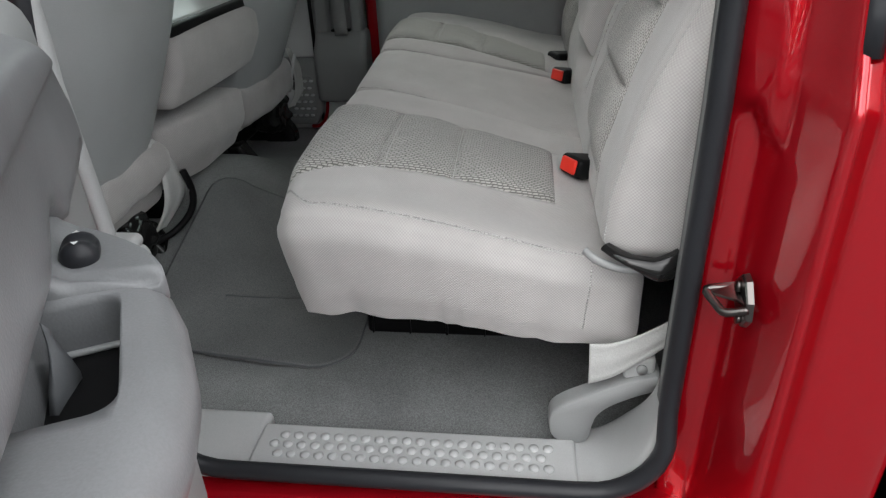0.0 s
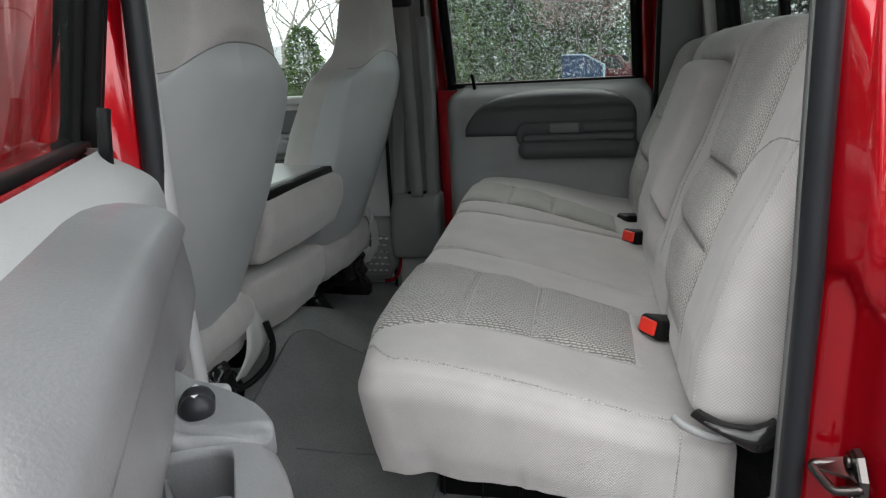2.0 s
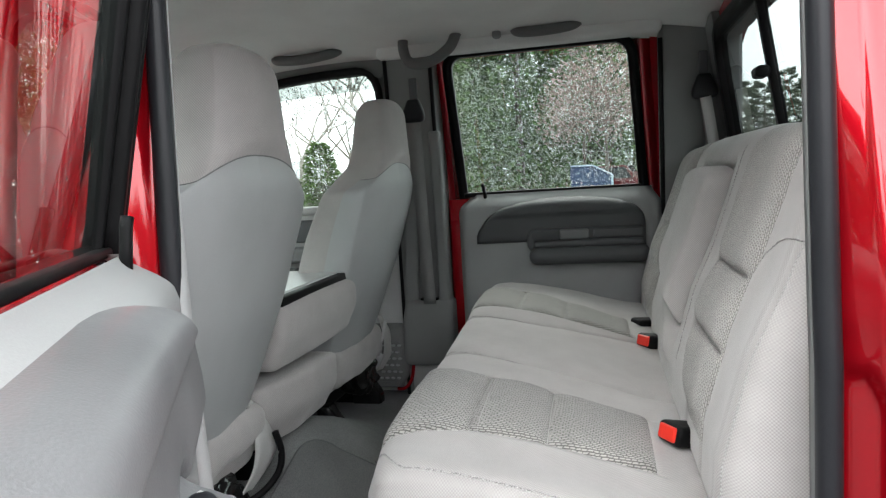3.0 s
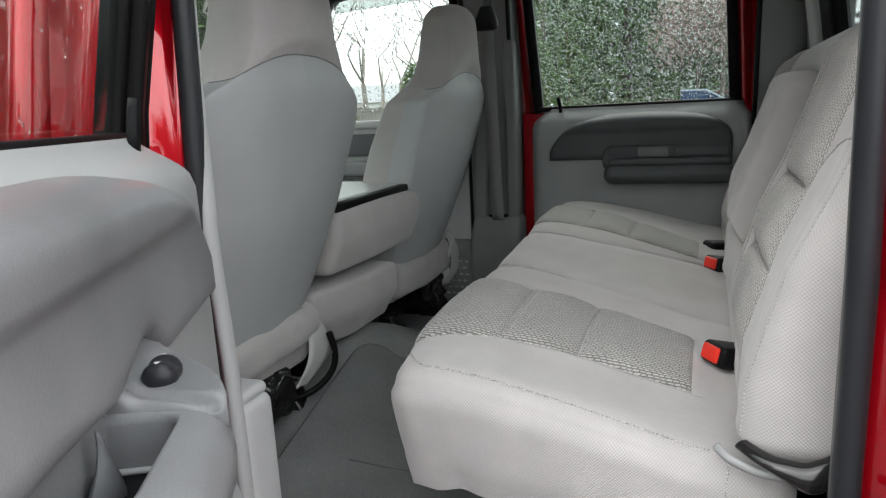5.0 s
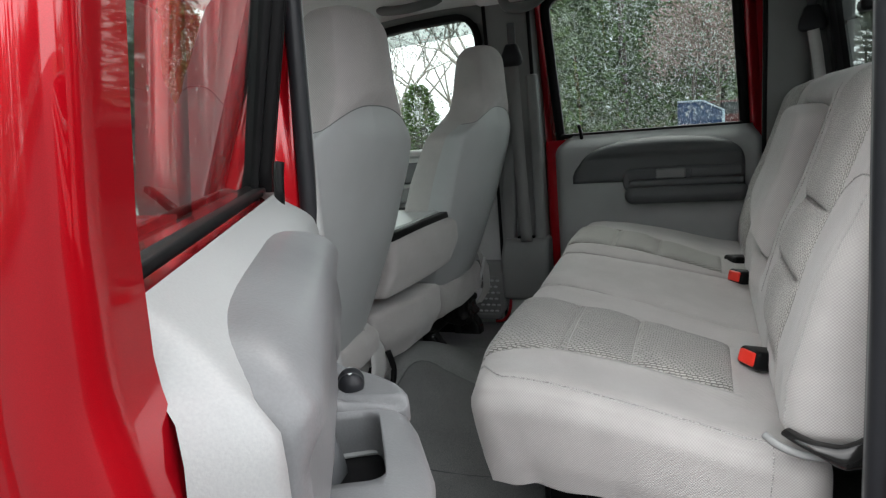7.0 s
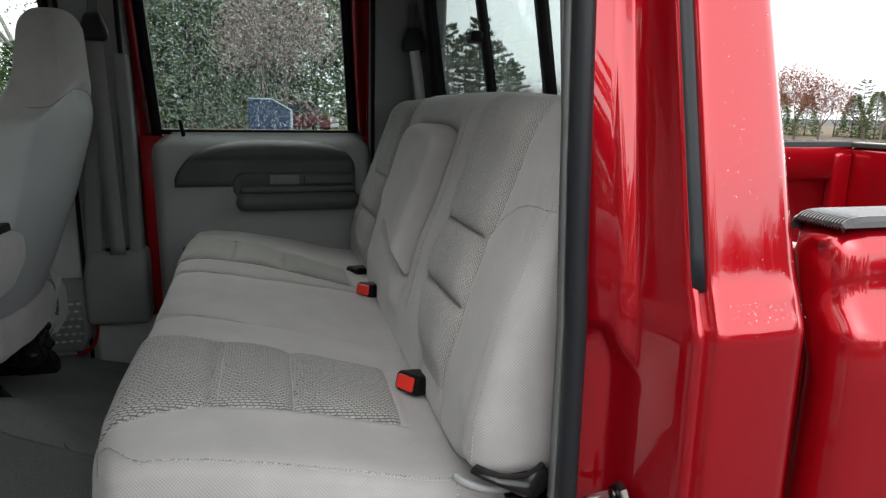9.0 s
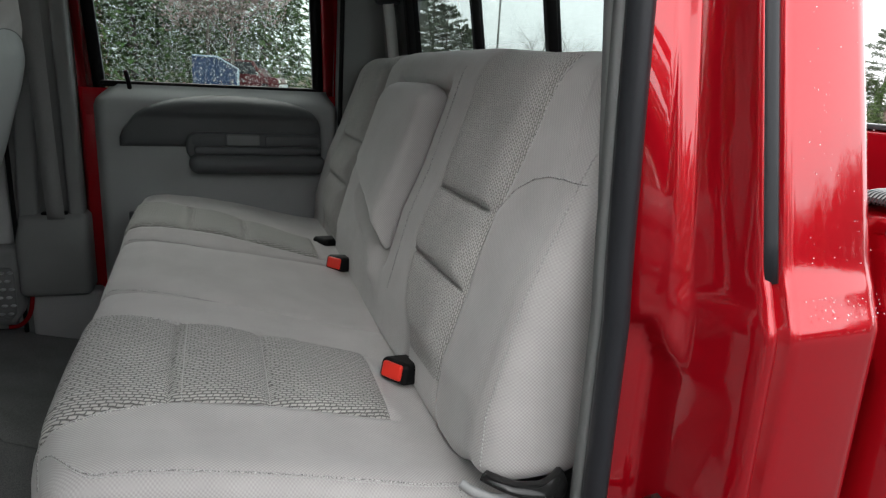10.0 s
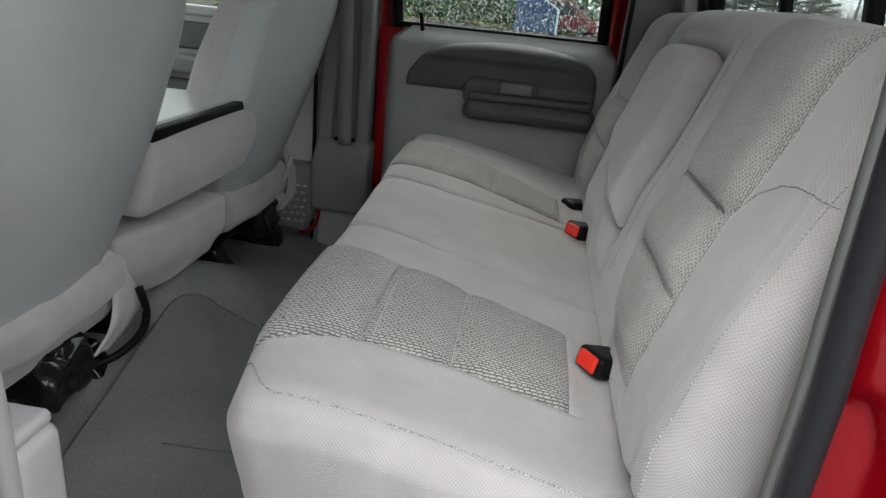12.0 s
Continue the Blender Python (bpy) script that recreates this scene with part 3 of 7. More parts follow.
for r in range(6):
    for c in range(4):
        if pit is None:
            pit = part("dimple", dimple(), M_SEATBACK, grille, smooth=True)
            ob = pit
        else:
            ob = new("dimple", pit.data)
            ob.parent = grille
        ob.location = (-0.526 + c * 0.0245 + (0.010 if r % 2 else 0), 1.5025, 0.880 + r * 0.027)
# dark red end of the far sill curving round the foot of the kick panel
v, f = sweep(curve_points([(-0.47, 1.532, 0.826), (-0.441, 1.532, 0.828), (-0.418, 1.533, 0.848), (-0.404, 1.535, 0.880), (-0.397, 1.538, 0.925)], 4), ring(0.007, 10), up=(0, 1, 0))
tagged(mk("trim_far_sill_end", v, f, M_PAINT), "dark red painted curve of the far sill", "body panel", kind="structure")
slab("trim_far_sill", (-0.405, 1.535, FLOOR), (-0.19, 1.61, 0.935), M_TRIM, "grey plastic trim on the far sill", "trim", 0.02)

# ---------------------------------------------------------------- rear bench
bench = empty("bench_seat", "light grey cloth rear bench seat with woven inserts", "bench seat")


def split(name, v, f, regions, mats, parent, labels):
    """One mesh a region out of a shared grid."""
    c = v[f].mean(axis=1)
    who = regions(c)
    for k, (nm, m) in mats.items():
        ff = f[who == k]
        if not len(ff):
            continue
        used, inv = np.unique(ff, return_inverse=True)
        mk(nm, v[used], inv.reshape(ff.shape), m, parent, labels.get(k, ""))


def seat_top(x, y):
    t = np.interp(x, [-0.03, 0.0, 0.06, 0.123, 0.247, 0.43, 0.60], [1.185, 1.20, 1.205, 1.198, 1.172, 1.126, 1.10])
    return t + 0.014 * sstep(0.10, -0.03, y) + (0.022 * sstep(0.0, 0.3, y) + 0.042 * sstep(0.4, 1.2, y)) * sstep(1.60, 1.45, y)


def seams(name, v, f, lines, parent, lift=0.0004, r=0.0008):
    """Stitched seams laid on a surface: each line is its points and the way to look for the surface."""
    tree = BVHTree.FromPolygons([Vector(p) for p in v], [tuple(q) for q in f])
    for pts, way in lines:
        way = Vector(way)
        out = []
        for p in pts:
            hit = tree.ray_cast(Vector(p) - way * 0.5, way)
            if hit[0] is not None:
                out.append(hit[0] - way * lift)
        if len(out) > 2:
            vv, ff = sweep(out, ring(r, 5), up=way)
            mk(name, vv, ff, M_THREAD, parent)


def stitches(name, v, f, lines, parent, pitch=0.0062, size=0.0011):
    """Single stitches set along a line on a surface, with gaps between them."""
    tree = BVHTree.FromPolygons([Vector(p) for p in v], [tuple(q) for q in f])
    for pts, way in lines:
        way = Vector(way)
        hits = [h[0] for h in (tree.ray_cast(Vector(p) - way * 0.5, way) for p in pts) if h[0] is not None]
        vv, ff, run, nxt = [], [], 0.0, 0.0
        for a, b in zip(hits, hits[1:]):
            seg = (b - a).length
            t = (b - a).normalized()
            side = t.cross(way).normalized()
            while nxt < run + seg:
                p = a + t * (nxt - run) - way * 0.0005
                k = len(vv)
                vv += [p + t * e + side * s * size - way * h for e in (0.0, pitch * 0.62) for s, h in ((-1, 0), (0, size), (1, 0), (0, -size))]
                ff += [(k + j, k + (j + 1) % 4, k + 4 + (j + 1) % 4, k + 4 + j) for j in range(4)] + [(k, k + 1, k + 2, k + 3), (k + 7, k + 6, k + 5, k + 4)]
                nxt += pitch
            run += seg
        if vv:
            mk(name, vv, ff, M_STITCH, parent, "pale stitching")


def line(a, b, n=30):
    return [tuple(np.array(a) + (np.array(b) - np.array(a)) * k / n) for k in range(n + 1)]


def near_edge(x):
    return np.interp(x, [-0.06, 0.0, 0.12, 0.25, 0.435], [0.082, 0.10, 0.135, 0.14, 0.137])


def insert_edges(x, k):
    """Near and far edge of a woven insert at a depth x: 0 the near one, 1 the far one."""
    if k == 0:
        return near_edge(x), np.interp(x, [-0.06, 0.0, 0.12, 0.35, 0.435], [0.475, 0.462, 0.425, 0.380, 0.366])
    return np.interp(x, [-0.06, 0.0, 0.12, 0.40], [1.03, 1.02, 1.0, 0.948]), np.interp(x, [-0.06, 0.0, 0.12, 0.40], [1.33, 1.31, 1.27, 1.12])


def middle_seams(x):
    return (np.interp(x, [-0.06, 0.01, 0.176, 0.515], [0.63, 0.607, 0.568, 0.517]), np.interp(x, [-0.06, 0.0, 0.178, 0.406, 0.5], [0.955, 0.932, 0.897, 0.915, 0.925]))


def cushion():
    lo, hi, r = (-0.03, -0.075, 0.965), (0.576, 1.545, 1.165), 0.055
    marks = (0.137, 0.39, 0.56, 0.91, 1.0, 1.22)
    v, f = rbox(lo, hi, r, 0.009, (beside((0.123, 0.247, 0.435)), beside(marks), ()))
    x, y, z = v.T.copy()
    flat = v[f].mean(axis=1)
    ins = [insert_edges(x, k) for k in (0, 1)]
    mids = middle_seams(x)
    y = warp(y, (lo[1], 0.02) + marks + (1.46, hi[1]), (lo[1], 0.02, ins[0][0], ins[0][1], mids[0], mids[1], ins[1][0], ins[1][1], 1.46, hi[1]))
    bt = np.clip((lo[2] + r - z) / r, 0, 1)
    y = np.where(y < lo[1] + r, lo[1] + (y - lo[1]) * (1 - 0.8 * bt), y)
    x = np.where(x < lo[0] + r, lo[0] + (x - lo[0]) * (1 - 0.8 * bt), np.where(x > hi[0] - r, hi[0] + (x - hi[0]) * (1 - 0.8 * bt), x))
    w = np.clip((z - lo[2]) / (hi[2] - lo[2]), 0, 1)
    z = z + w * (seat_top(x, y) - hi[2])
    top = sstep(0.75, 0.95, w)
    g = np.zeros_like(z)
    for a, b in (insert_edges(x, 0), insert_edges(x, 1)):
        inx = sstep(-0.06, -0.02, x) * sstep(0.455, 0.43, x)
        iny = sstep(a - 0.01, a + 0.01, y) * sstep(b + 0.01, b - 0.01, y)
        g += inx * (groove(y, a, 0.004) + groove(y, b, 0.004)) * 0.009
        g += iny * (groove(x, 0.435, 0.004) * 0.007 + groove(x, 0.123, 0.004) * 0.003 + groove(x, 0.247, 0.004) * 0.003)
        g -= inx * 0.007 * np.exp(-np.clip(a - y, 0, 1) / 0.035) * (y < a)
        dx = np.minimum(np.minimum(np.abs(x - 0.123), np.abs(x - 0.247)), 0.05)
        dy = np.minimum(np.minimum(np.abs(y - a), np.abs(y - b)), 0.04)
        g -= iny * inx * 0.015 * np.sqrt(dx / 0.05) * (0.4 + 0.6 * np.sqrt(dy / 0.04))
    for a in middle_seams(x):
        g += groove(y, a, 0.004) * 0.008 + groove(y, a, 0.03) * 0.005
    z = z - top * g
    # side seam under the bolster
    side = groove(w, 0.86, 0.045) * (sstep(-0.045, -0.07, y) + sstep(0.0, -0.025, x))
    y = y + 0.004 * np.clip(side, 0, 1) * (y < 0.2)
    x = x + 0.004 * np.clip(side, 0, 1) * (x < 0.1)
    # the skirt tucks in towards the floor and wrinkles
    x = x + 0.026 * (1 - w) ** 2 * sstep(0.2, -0.03, x) - 0.038 * sstep(-0.10, 0.14, y) * sstep(0.25, 0.0, x)
    y = y + 0.024 * (1 - w) ** 1.5 * sstep(0.15, -0.075, y) * sstep(0.6, 0.0, x)
    z = z + 0.030 * (1 - w) * sstep(0.50, 0.12, x) * sstep(0.3, -0.07, y) + 0.004 * (1 - w)
    nz = np.array([noise.noise((a * 14, b * 14, c * 9)) for a, b, c in zip(x, y, z)])
    y = y + nz * 0.003 * (1 - top)
    z = z + nz * 0.0012 + nz * 0.004 * bt * sstep(0.05, -0.06, y)
    for tx, tw, th in ((0.085, 0.018, 0.003), (0.235, 0.012, 0.003), (0.262, 0.010, 0.002), (0.40, 0.016, 0.002)):
        z = z + th * np.exp(-((x - tx) / tw) ** 2) * sstep(0.35, 0.0, w) * sstep(0.06, -0.02, y)
        y = y + 0.004 * np.exp(-((x - tx - 0.006) / tw) ** 2) * sstep(0.45, 0.05, w) * sstep(0.06, -0.02, y)
    v = np.column_stack((x, y, z))

    def reg(c):
        out = np.zeros(len(c), int)
        for k, (a, b) in enumerate(((marks[0], marks[1]), (marks[4], marks[5]))):
            out[(flat[:, 0] < 0.435) & (flat[:, 1] > a) & (flat[:, 1] < b) & (c[:, 2] > 1.10) & ((c[:, 0] > -0.02) | (c[:, 2] > 1.165))] = 1 + k
        return out
    split("cushion", v, f, reg, {0: ("cushion", M_FABRIC), 1: ("cushion_insert", M_WEAVE), 2: ("cushion_insert", M_WEAVE_FAR)}, bench, {1: "woven light grey insert", 2: "woven light grey insert"})
    down, across, ahead = (0, 0, -1), (0, 1, 0), (1, 0, 0)
    ln = [([(x, float(middle_seams(x)[k]), 1.2) for x in np.linspace(-0.055, 0.50, 40)], down) for k in (0, 1)]
    for k in (0, 1):
        for e in (0, 1):
            ln.append(([(x, float(insert_edges(x, k)[e]), 1.2) for x in np.linspace(-0.06, 0.435, 30)], down))
        for x in (0.120, 0.246):
            if k:
                a, b = insert_edges(x, k)
                ln.append((line((x, float(a), 1.2), (x, float(b), 1.2)), down))
    near_seam = ([(x, -0.040 + 0.10 * float(sstep(0.05, -0.05, x)) ** 1.5, 1.2) for x in np.concatenate((np.linspace(-0.040, 0.05, 26), np.linspace(0.06, 0.485, 54)))], down)
    ln.append(near_seam)
    cross = [(line((x, float(insert_edges(x, 0)[0]) + 0.004, 1.2), (x, float(insert_edges(x, 0)[1]) - 0.004, 1.2)), down) for x in (0.1225, 0.2475)]
    stitches("stitching", v, f, [([(x, y - 0.004, z) for x, y, z in near_seam[0]], down)] + cross, bench)
    ln.append(([(-0.2, y, 0.965 + 0.86 * (float(seat_top(0, y)) - 0.965)) for y in np.linspace(0.0, 1.5, 60)], ahead))
    ln.append((line((0.487, -0.2, 1.125), (0.478, -0.2, 1.01), 12), across))
    seams("seam", v, f, ln, bench, r=0.0012)


cushion()
BACK_X = ([1.10, 1.25, 1.40, 1.50, 1.60, 1.73], [0.50, 0.507, 0.549, 0.592, 0.626, 0.668])
B_NEAR, B_FAR = (0.10, 0.392), (1.092, 1.408)


def near_side(z):
    """Near edge of the near woven panel: it bows in at the quilted rows."""
    return np.interp(z, [1.18, 1.28, 1.36, 1.42, 1.478, 1.60, 1.705], [0.131, 0.116, 0.110, 0.117, 0.126, 0.098, 0.072])


def arm_foot(y):
    """Slanting lower edge of the fold-down armrest."""
    return np.interp(y, [0.55, 0.60, 0.66, 0.74, 0.87, 0.95], [1.285, 1.330, 1.358, 1.378, 1.408, 1.44])


def backrest():
    lo, hi, r = (0.0, -0.115, 1.10), (0.16, 1.585, 1.725), 0.055
    v, f = rbox(lo, hi, r, 0.009, ((), beside(B_NEAR + B_FAR), beside((1.355, 1.476))))
    flat = v[f].mean(axis=1)
    x, y, z = v.T.copy()
    tuck = 0.10 * sstep(1.40, 1.20, z) ** 1.5
    y = warp(y, (lo[1], 0.0) + B_NEAR + (0.735,) + B_FAR + (1.5, hi[1]), (lo[1], 0.0, near_side(z), B_NEAR[1] - tuck, 0.735, B_FAR[0], B_FAR[1] - tuck, 1.5, hi[1]))
    front = sstep(0.08, 0.02, x)
    g = np.zeros_like(x)
    for a, b in ((near_side(z), B_NEAR[1]), B_FAR):
        bb = b - tuck
        iny = sstep(a - 0.004, a + 0.045, y) * sstep(bb + 0.004, bb - 0.045, y)
        g += (groove(y, a, 0.0045) + groove(y, bb, 0.0045)) * 0.011
        g += iny * (groove(z, 1.476, 0.0045) + groove(z, 1.355, 0.0045)) * 0.009
        dz = np.minimum(np.minimum(np.abs(z - 1.476), np.abs(z - 1.355)), 0.035)
        g -= iny * 0.016 * np.sqrt(dz / 0.035) * sstep(1.20, 1.28, z)
    g += groove(y, -0.045, 0.006) * 0.004
    for a in (0.545, 0.945):
        g += groove(y, a, 0.010) * 0.012 * sstep(-0.025, 0.015, z - arm_foot(y)) * sstep(1.68, 1.64, z)
    g += sstep(0.54, 0.56, y) * sstep(0.95, 0.93, y) * sstep(-0.013, 0.007, z - arm_foot(y)) * sstep(1.67, 1.64, z) * 0.03
    below = sstep(0.54, 0.58, y) * sstep(0.97, 0.90, y)
    g += below * (groove(z, arm_foot(y) - 0.006, 0.010) * 0.022 - groove(z, arm_foot(y) - 0.055, 0.030) * 0.022)
    side = sstep(0.06, -0.10, y) * front
    g -= 0.012 * side * sstep(1.72, 1.4, z)
    x = x + front * g
    y = y + 0.05 * sstep(1.5, 1.73, z) * sstep(0.2, -0.1, y) - 0.05 * sstep(1.5, 1.73, z) * sstep(1.27, 1.57, y)
    z = z + 0.012 * sstep(0.2, 0.5, y) * sstep(1.27, 0.97, y) * sstep(1.6, 1.72, z)
    x = x + np.interp(z, *BACK_X)
    z = z + 0.048 * sstep(1.24, 1.10, z) * sstep(0.06, -0.05, y)
    v = np.column_stack((x, y, z))

    def reg(c):
        out = np.zeros(len(c), int)
        for k, (a, b) in ((1, B_NEAR), (2, B_FAR)):
            out[(flat[:, 1] > a) & (flat[:, 1] < b) & (c[:, 2] > 1.2) & (c[:, 0] < np.interp(c[:, 2], *BACK_X) + 0.03)] = k
        return out
    split("backrest", v, f, reg, {0: ("backrest", M_FABRIC), 1: ("backrest_insert", M_WEAVE_BACK), 2: ("backrest_insert", M_WEAVE_BACK)}, bench, {1: "woven light grey insert", 2: "woven light grey insert"})
    way = (1, 0, 0)
    ln = []
    for a, b in (B_NEAR, B_FAR):
        ln.append(([(0.5, float(near_side(z)) if a < 0.5 else a, z) for z in np.linspace(1.18, 1.70, 50)], way))
        ln.append(([(0.5, b - 0.10 * float(sstep(1.40, 1.20, z)) ** 1.5, z) for z in np.linspace(1.19, 1.70, 50)], way))
        ln += [(line((0.5, float(near_side(z)) if a < 0.5 else a, z), (0.5, b, z), 20), way) for z in (1.476, 1.355)]
    stitches("stitching", v, f, [([(0.5, -0.088 + 0.03 * (z - 1.15), z) for z in np.linspace(1.15, 1.69, 60)], way)], bench)
    ln.append(([(0.5, y, float(np.interp(y, [-0.09, -0.05, 0.0, 0.04, 0.085, 0.126], [1.556, 1.557, 1.554, 1.545, 1.522, 1.478]))) for y in np.linspace(0.124, -0.085, 26)], way))
    ln.append((line((0.5, 0.47, 1.25), (0.5, 0.49, 1.70), 30), way))
    seams("seam", v, f, ln, bench, r=0.0012)


backrest()


def fold_arm():
    v, f = rbox((0, 0.560, 1.285), (0.07, 0.945, 1.660), 0.022, 0.012)
    x, y, z = v.T.copy()
    u = (y - 0.735) / 0.18
    z = z + 0.055 * sstep(0.055, 0.0, x) * np.clip((1.42 - z) / 0.135, 0, 1)
    z = z + (arm_foot(y) - 1.285) * np.clip((1.64 - z) / 0.355, 0, 1) - 0.03 * u ** 4 * sstep(1.5, 1.65, z)
    x = x + np.interp(z, *BACK_X) - 0.048 - 0.012 * (1 - u ** 2) * sstep(0.03, 0, x)
    mk("fold_down_armrest", np.column_stack((x, y, z)), f, M_FABRIC, bench)


fold_arm()
under = empty("under_seat_tray", "black ribbed plastic tray below the bench seat", "storage tray")
box_part("tray", (0.03, 0.240, FLOOR), (0.60, 1.40, 0.985), 0.01, M_BLACK, under)
for k in range(6):
    box_part("rib", (0.06 + 0.085 * k, 0.232, FLOOR + 0.005), (0.046 + 0.085 * k, 0.242, 0.97), 0.003, M_BLACK, under)

lever = empty("seat_lever", "black plastic fold lever at the side of the bench", "lever")
lv = curve_points([(0.500, -0.098, 1.178), (0.516, -0.118, 1.175), (0.535, -0.128, 1.169), (0.565, -0.132, 1.166), (0.586, -0.130, 1.168), (0.599, -0.126, 1.170)], 6)
v, f = sweep(lv, ring(0.007, 12, 0.011), up=(0, -0.3, 1))
v = np.array(v)
k = sstep(0.515, 0.585, v[:, 0]) * sstep(0.612, 0.598, v[:, 0])
v[:, 2] = 1.169 + (v[:, 2] - 1.169) * (0.85 + 1.75 * k) - 0.002 * k
v[:, 1] = -0.128 + (v[:, 1] + 0.128) * (1 + 0.35 * k)
mk("handle", v, f, M_GLOSS, lever, "black plastic grip")

v, f = sweep(curve_points([(0.470, -0.092, 1.166), (0.486, -0.106, 1.158), (0.520, -0.112, 1.148), (0.560, -0.110, 1.146), (0.590, -0.102, 1.149)], 6), ring(0.0065, 12, 0.006), up=(0, 0, 1))
mk("recliner_cover", v, f, M_COVER, lever, "grey plastic recliner cover")


def buckle(at, rz, tilt, red=True):
    b = empty("belt_buckle", "black seat belt buckle with a red press button" if red else "black seat belt buckle on the cushion", "buckle", "rear belt buckles", at=pose(*at, 0, tilt, rz))
    box_part("body", (-0.018, -0.032, -0.020), (0.085, 0.032, 0.020), 0.011, M_BLACK, b)
    if red:
        box_part("button", (-0.0235, -0.022, -0.0135), (-0.008, 0.022, 0.0150), 0.005, M_BUTTON, b, "red press button")
    return b


buckle((0.479, 0.260, 1.163), 34, 14)
buckle((0.480, 0.893, 1.182), 38, 12)
buckle((0.472, 1.115, 1.178), 30, 6, False)

# ---------------------------------------------------------------- front seats
def front_seat(name, yc, label):
    s = empty(name, label, "car seat", "front seats")
    lo, hi = (-0.08, -1, 1.06), (0.08, 1, 1.955)
    v, f = rbox(lo, hi, 0.056, 0.015, ((), (), (1.722,)))
    x, y, z = v.T.copy()
    edge = (np.abs(z - 1.722) < 1e-5) & (x > 0)
    row = f[:, 0] * 0 + z[f].mean(axis=1)
    side = x[f].mean(axis=1)
    half = np.interp(z, [1.06, 1.12, 1.25, 1.45, 1.58, 1.65, 1.70, 1.74, 1.78, 1.86, 1.92, 1.955], [0.20, 0.235, 0.265, 0.288, 0.298, 0.290, 0.250, 0.178, 0.150, 0.137, 0.128, 0.112])
    # round in plan as well as in height
    yr = np.sign(y) * (1 - (1 - np.abs(y)) ** 1.0)
    thick = np.interp(z, [1.06, 1.3, 1.5, 1.7, 1.8, 1.96], [0.125, 0.122, 0.112, 0.088, 0.072, 0.058])
    rear = np.interp(z, [1.06, 1.2, 1.4, 1.6, 1.75, 1.955], [-0.522, -0.467, -0.392, -0.333, -0.300, -0.305])
    u = yr
    plump = np.sqrt(np.clip(1 - 0.80 * np.abs(u) ** 3.2, 0, 1))
    x = rear - 0.004 - thick + x / 0.08 * thick * (0.42 + 0.58 * plump) + 0.012 * (1 - u ** 2)
    x = x - 0.018 * sstep(1.76, 1.72, z) * sstep(1.66, 1.72, z) * (1 - np.abs(u)) * (x > rear - thick)
    y = yr * half
    # the vinyl panel's upper edge arches over the middle; the headrest is domed
    z = z + (0.016 - 0.055 * np.abs(u) ** 2.2) * np.exp(-((z - 1.72) / 0.05) ** 2) - 0.016 * np.abs(u) ** 3 * sstep(1.86, 1.955, z)
    v = np.column_stack((x, y + yc, z))
    who = ((row < 1.722) & (side > 0.0)).astype(int)
    split("back", v, f, lambda c: who, {0: ("backrest", M_FABRIC), 1: ("back_panel", M_SEATBACK)}, s, {1: "dark grey vinyl back panel"})
    arch = sorted((tuple(q) for q in v[edge]), key=lambda q: q[1])
    pv, pf = sweep(arch, ring(0.0016, 6), up=(1, 0, 0))
    mk("panel_piping", pv, pf, M_PILLAR, s, "dark seam along the panel's edge")
    box_part("cushion", (-1.02, yc - 0.26, 0.97), (-0.52, yc + 0.26, 1.12), 0.05, M_FABRIC, s, step=0.05)
    # soft roll that closes the gap between back and cushion
    z0, z1, xr = (1.045, 1.145, -0.482) if yc < 0.7 else (0.985, 1.115, -0.500)
    v, f = rbox((-0.70, yc - 0.25, z0), (xr, yc + 0.25, z1), 0.042, 0.02)
    v[:, 0] += 0.015 * np.cos((v[:, 1] - yc) / 0.25 * 1.4)
    v[:, 2] += 0.004 * np.sin(v[:, 1] * 40) * sstep(z0 + 0.05, z1, v[:, 2])
    v = v + np.array([[0.008 * noise.noise(Vector(q) * 13), 0, 0.008 * noise.noise(Vector(q) * 12 + Vector((3, 0, 0)))] for q in v])
    mk("rear_valance", v, f, M_FABRIC, s)
    for dy in (-0.19, 0.19):
        box_part("track", (-0.98, yc + dy - 0.02, FLOOR + 0.03), (-0.52, yc + dy + 0.02, 0.86), 0.008, M_BLACK, s)
        tf = rbox((-0.62, yc + dy - 0.032, FLOOR + 0.03), (-0.50, yc + dy + 0.032, 0.93), 0.015, 0.02)
        vv = tf[0].copy()
        vv[:, 0] -= 0.05 * sstep(0.83, 0.93, vv[:, 2])
        mk("track_foot", vv, tf[1], M_GLOSS, s)
    box_part("under_frame", (-0.95, yc - 0.22, 0.86), (-0.62, yc + 0.22, 0.98), 0.02, M_BLACK, s)
    return s


front_seat("driver_seat", 0.235, "grey cloth driver seat with a dark vinyl back")
front_seat("passenger_seat", 1.235, "grey cloth passenger seat with a dark vinyl back")

console = empty("centre_console", "light grey folded centre armrest console with a vinyl lid", "console")
def con_bend(v):
    v[:, 0] -= 0.035 * sstep(1.30, 1.20, v[:, 2]) * sstep(-0.6, -0.45, v[:, 0])
    v[:, 0] -= 0.012 * ((v[:, 1] - 0.80) / 0.29) ** 2 * sstep(-0.6, -0.45, v[:, 0])
    return v
box_part("body", (-0.95, 0.51, 1.195), (-0.420, 1.045, 1.376), 0.028, M_FABRIC, console, "light grey cloth armrest body", step=0.015, bend=con_bend)
box_part("lid", (-0.95, 0.52, 1.372), (-0.464, 1.015, 1.397), 0.008, M_LID, console, "light grey vinyl lid")
box_part("hinge_strip", (-0.463, 0.52, 1.368), (-0.437, 1.02, 1.393), 0.004, M_BLACK, console, "black hinge strip")
jump = empty("jump_seat", "grey cloth centre jump seat between the front seats", "car seat")
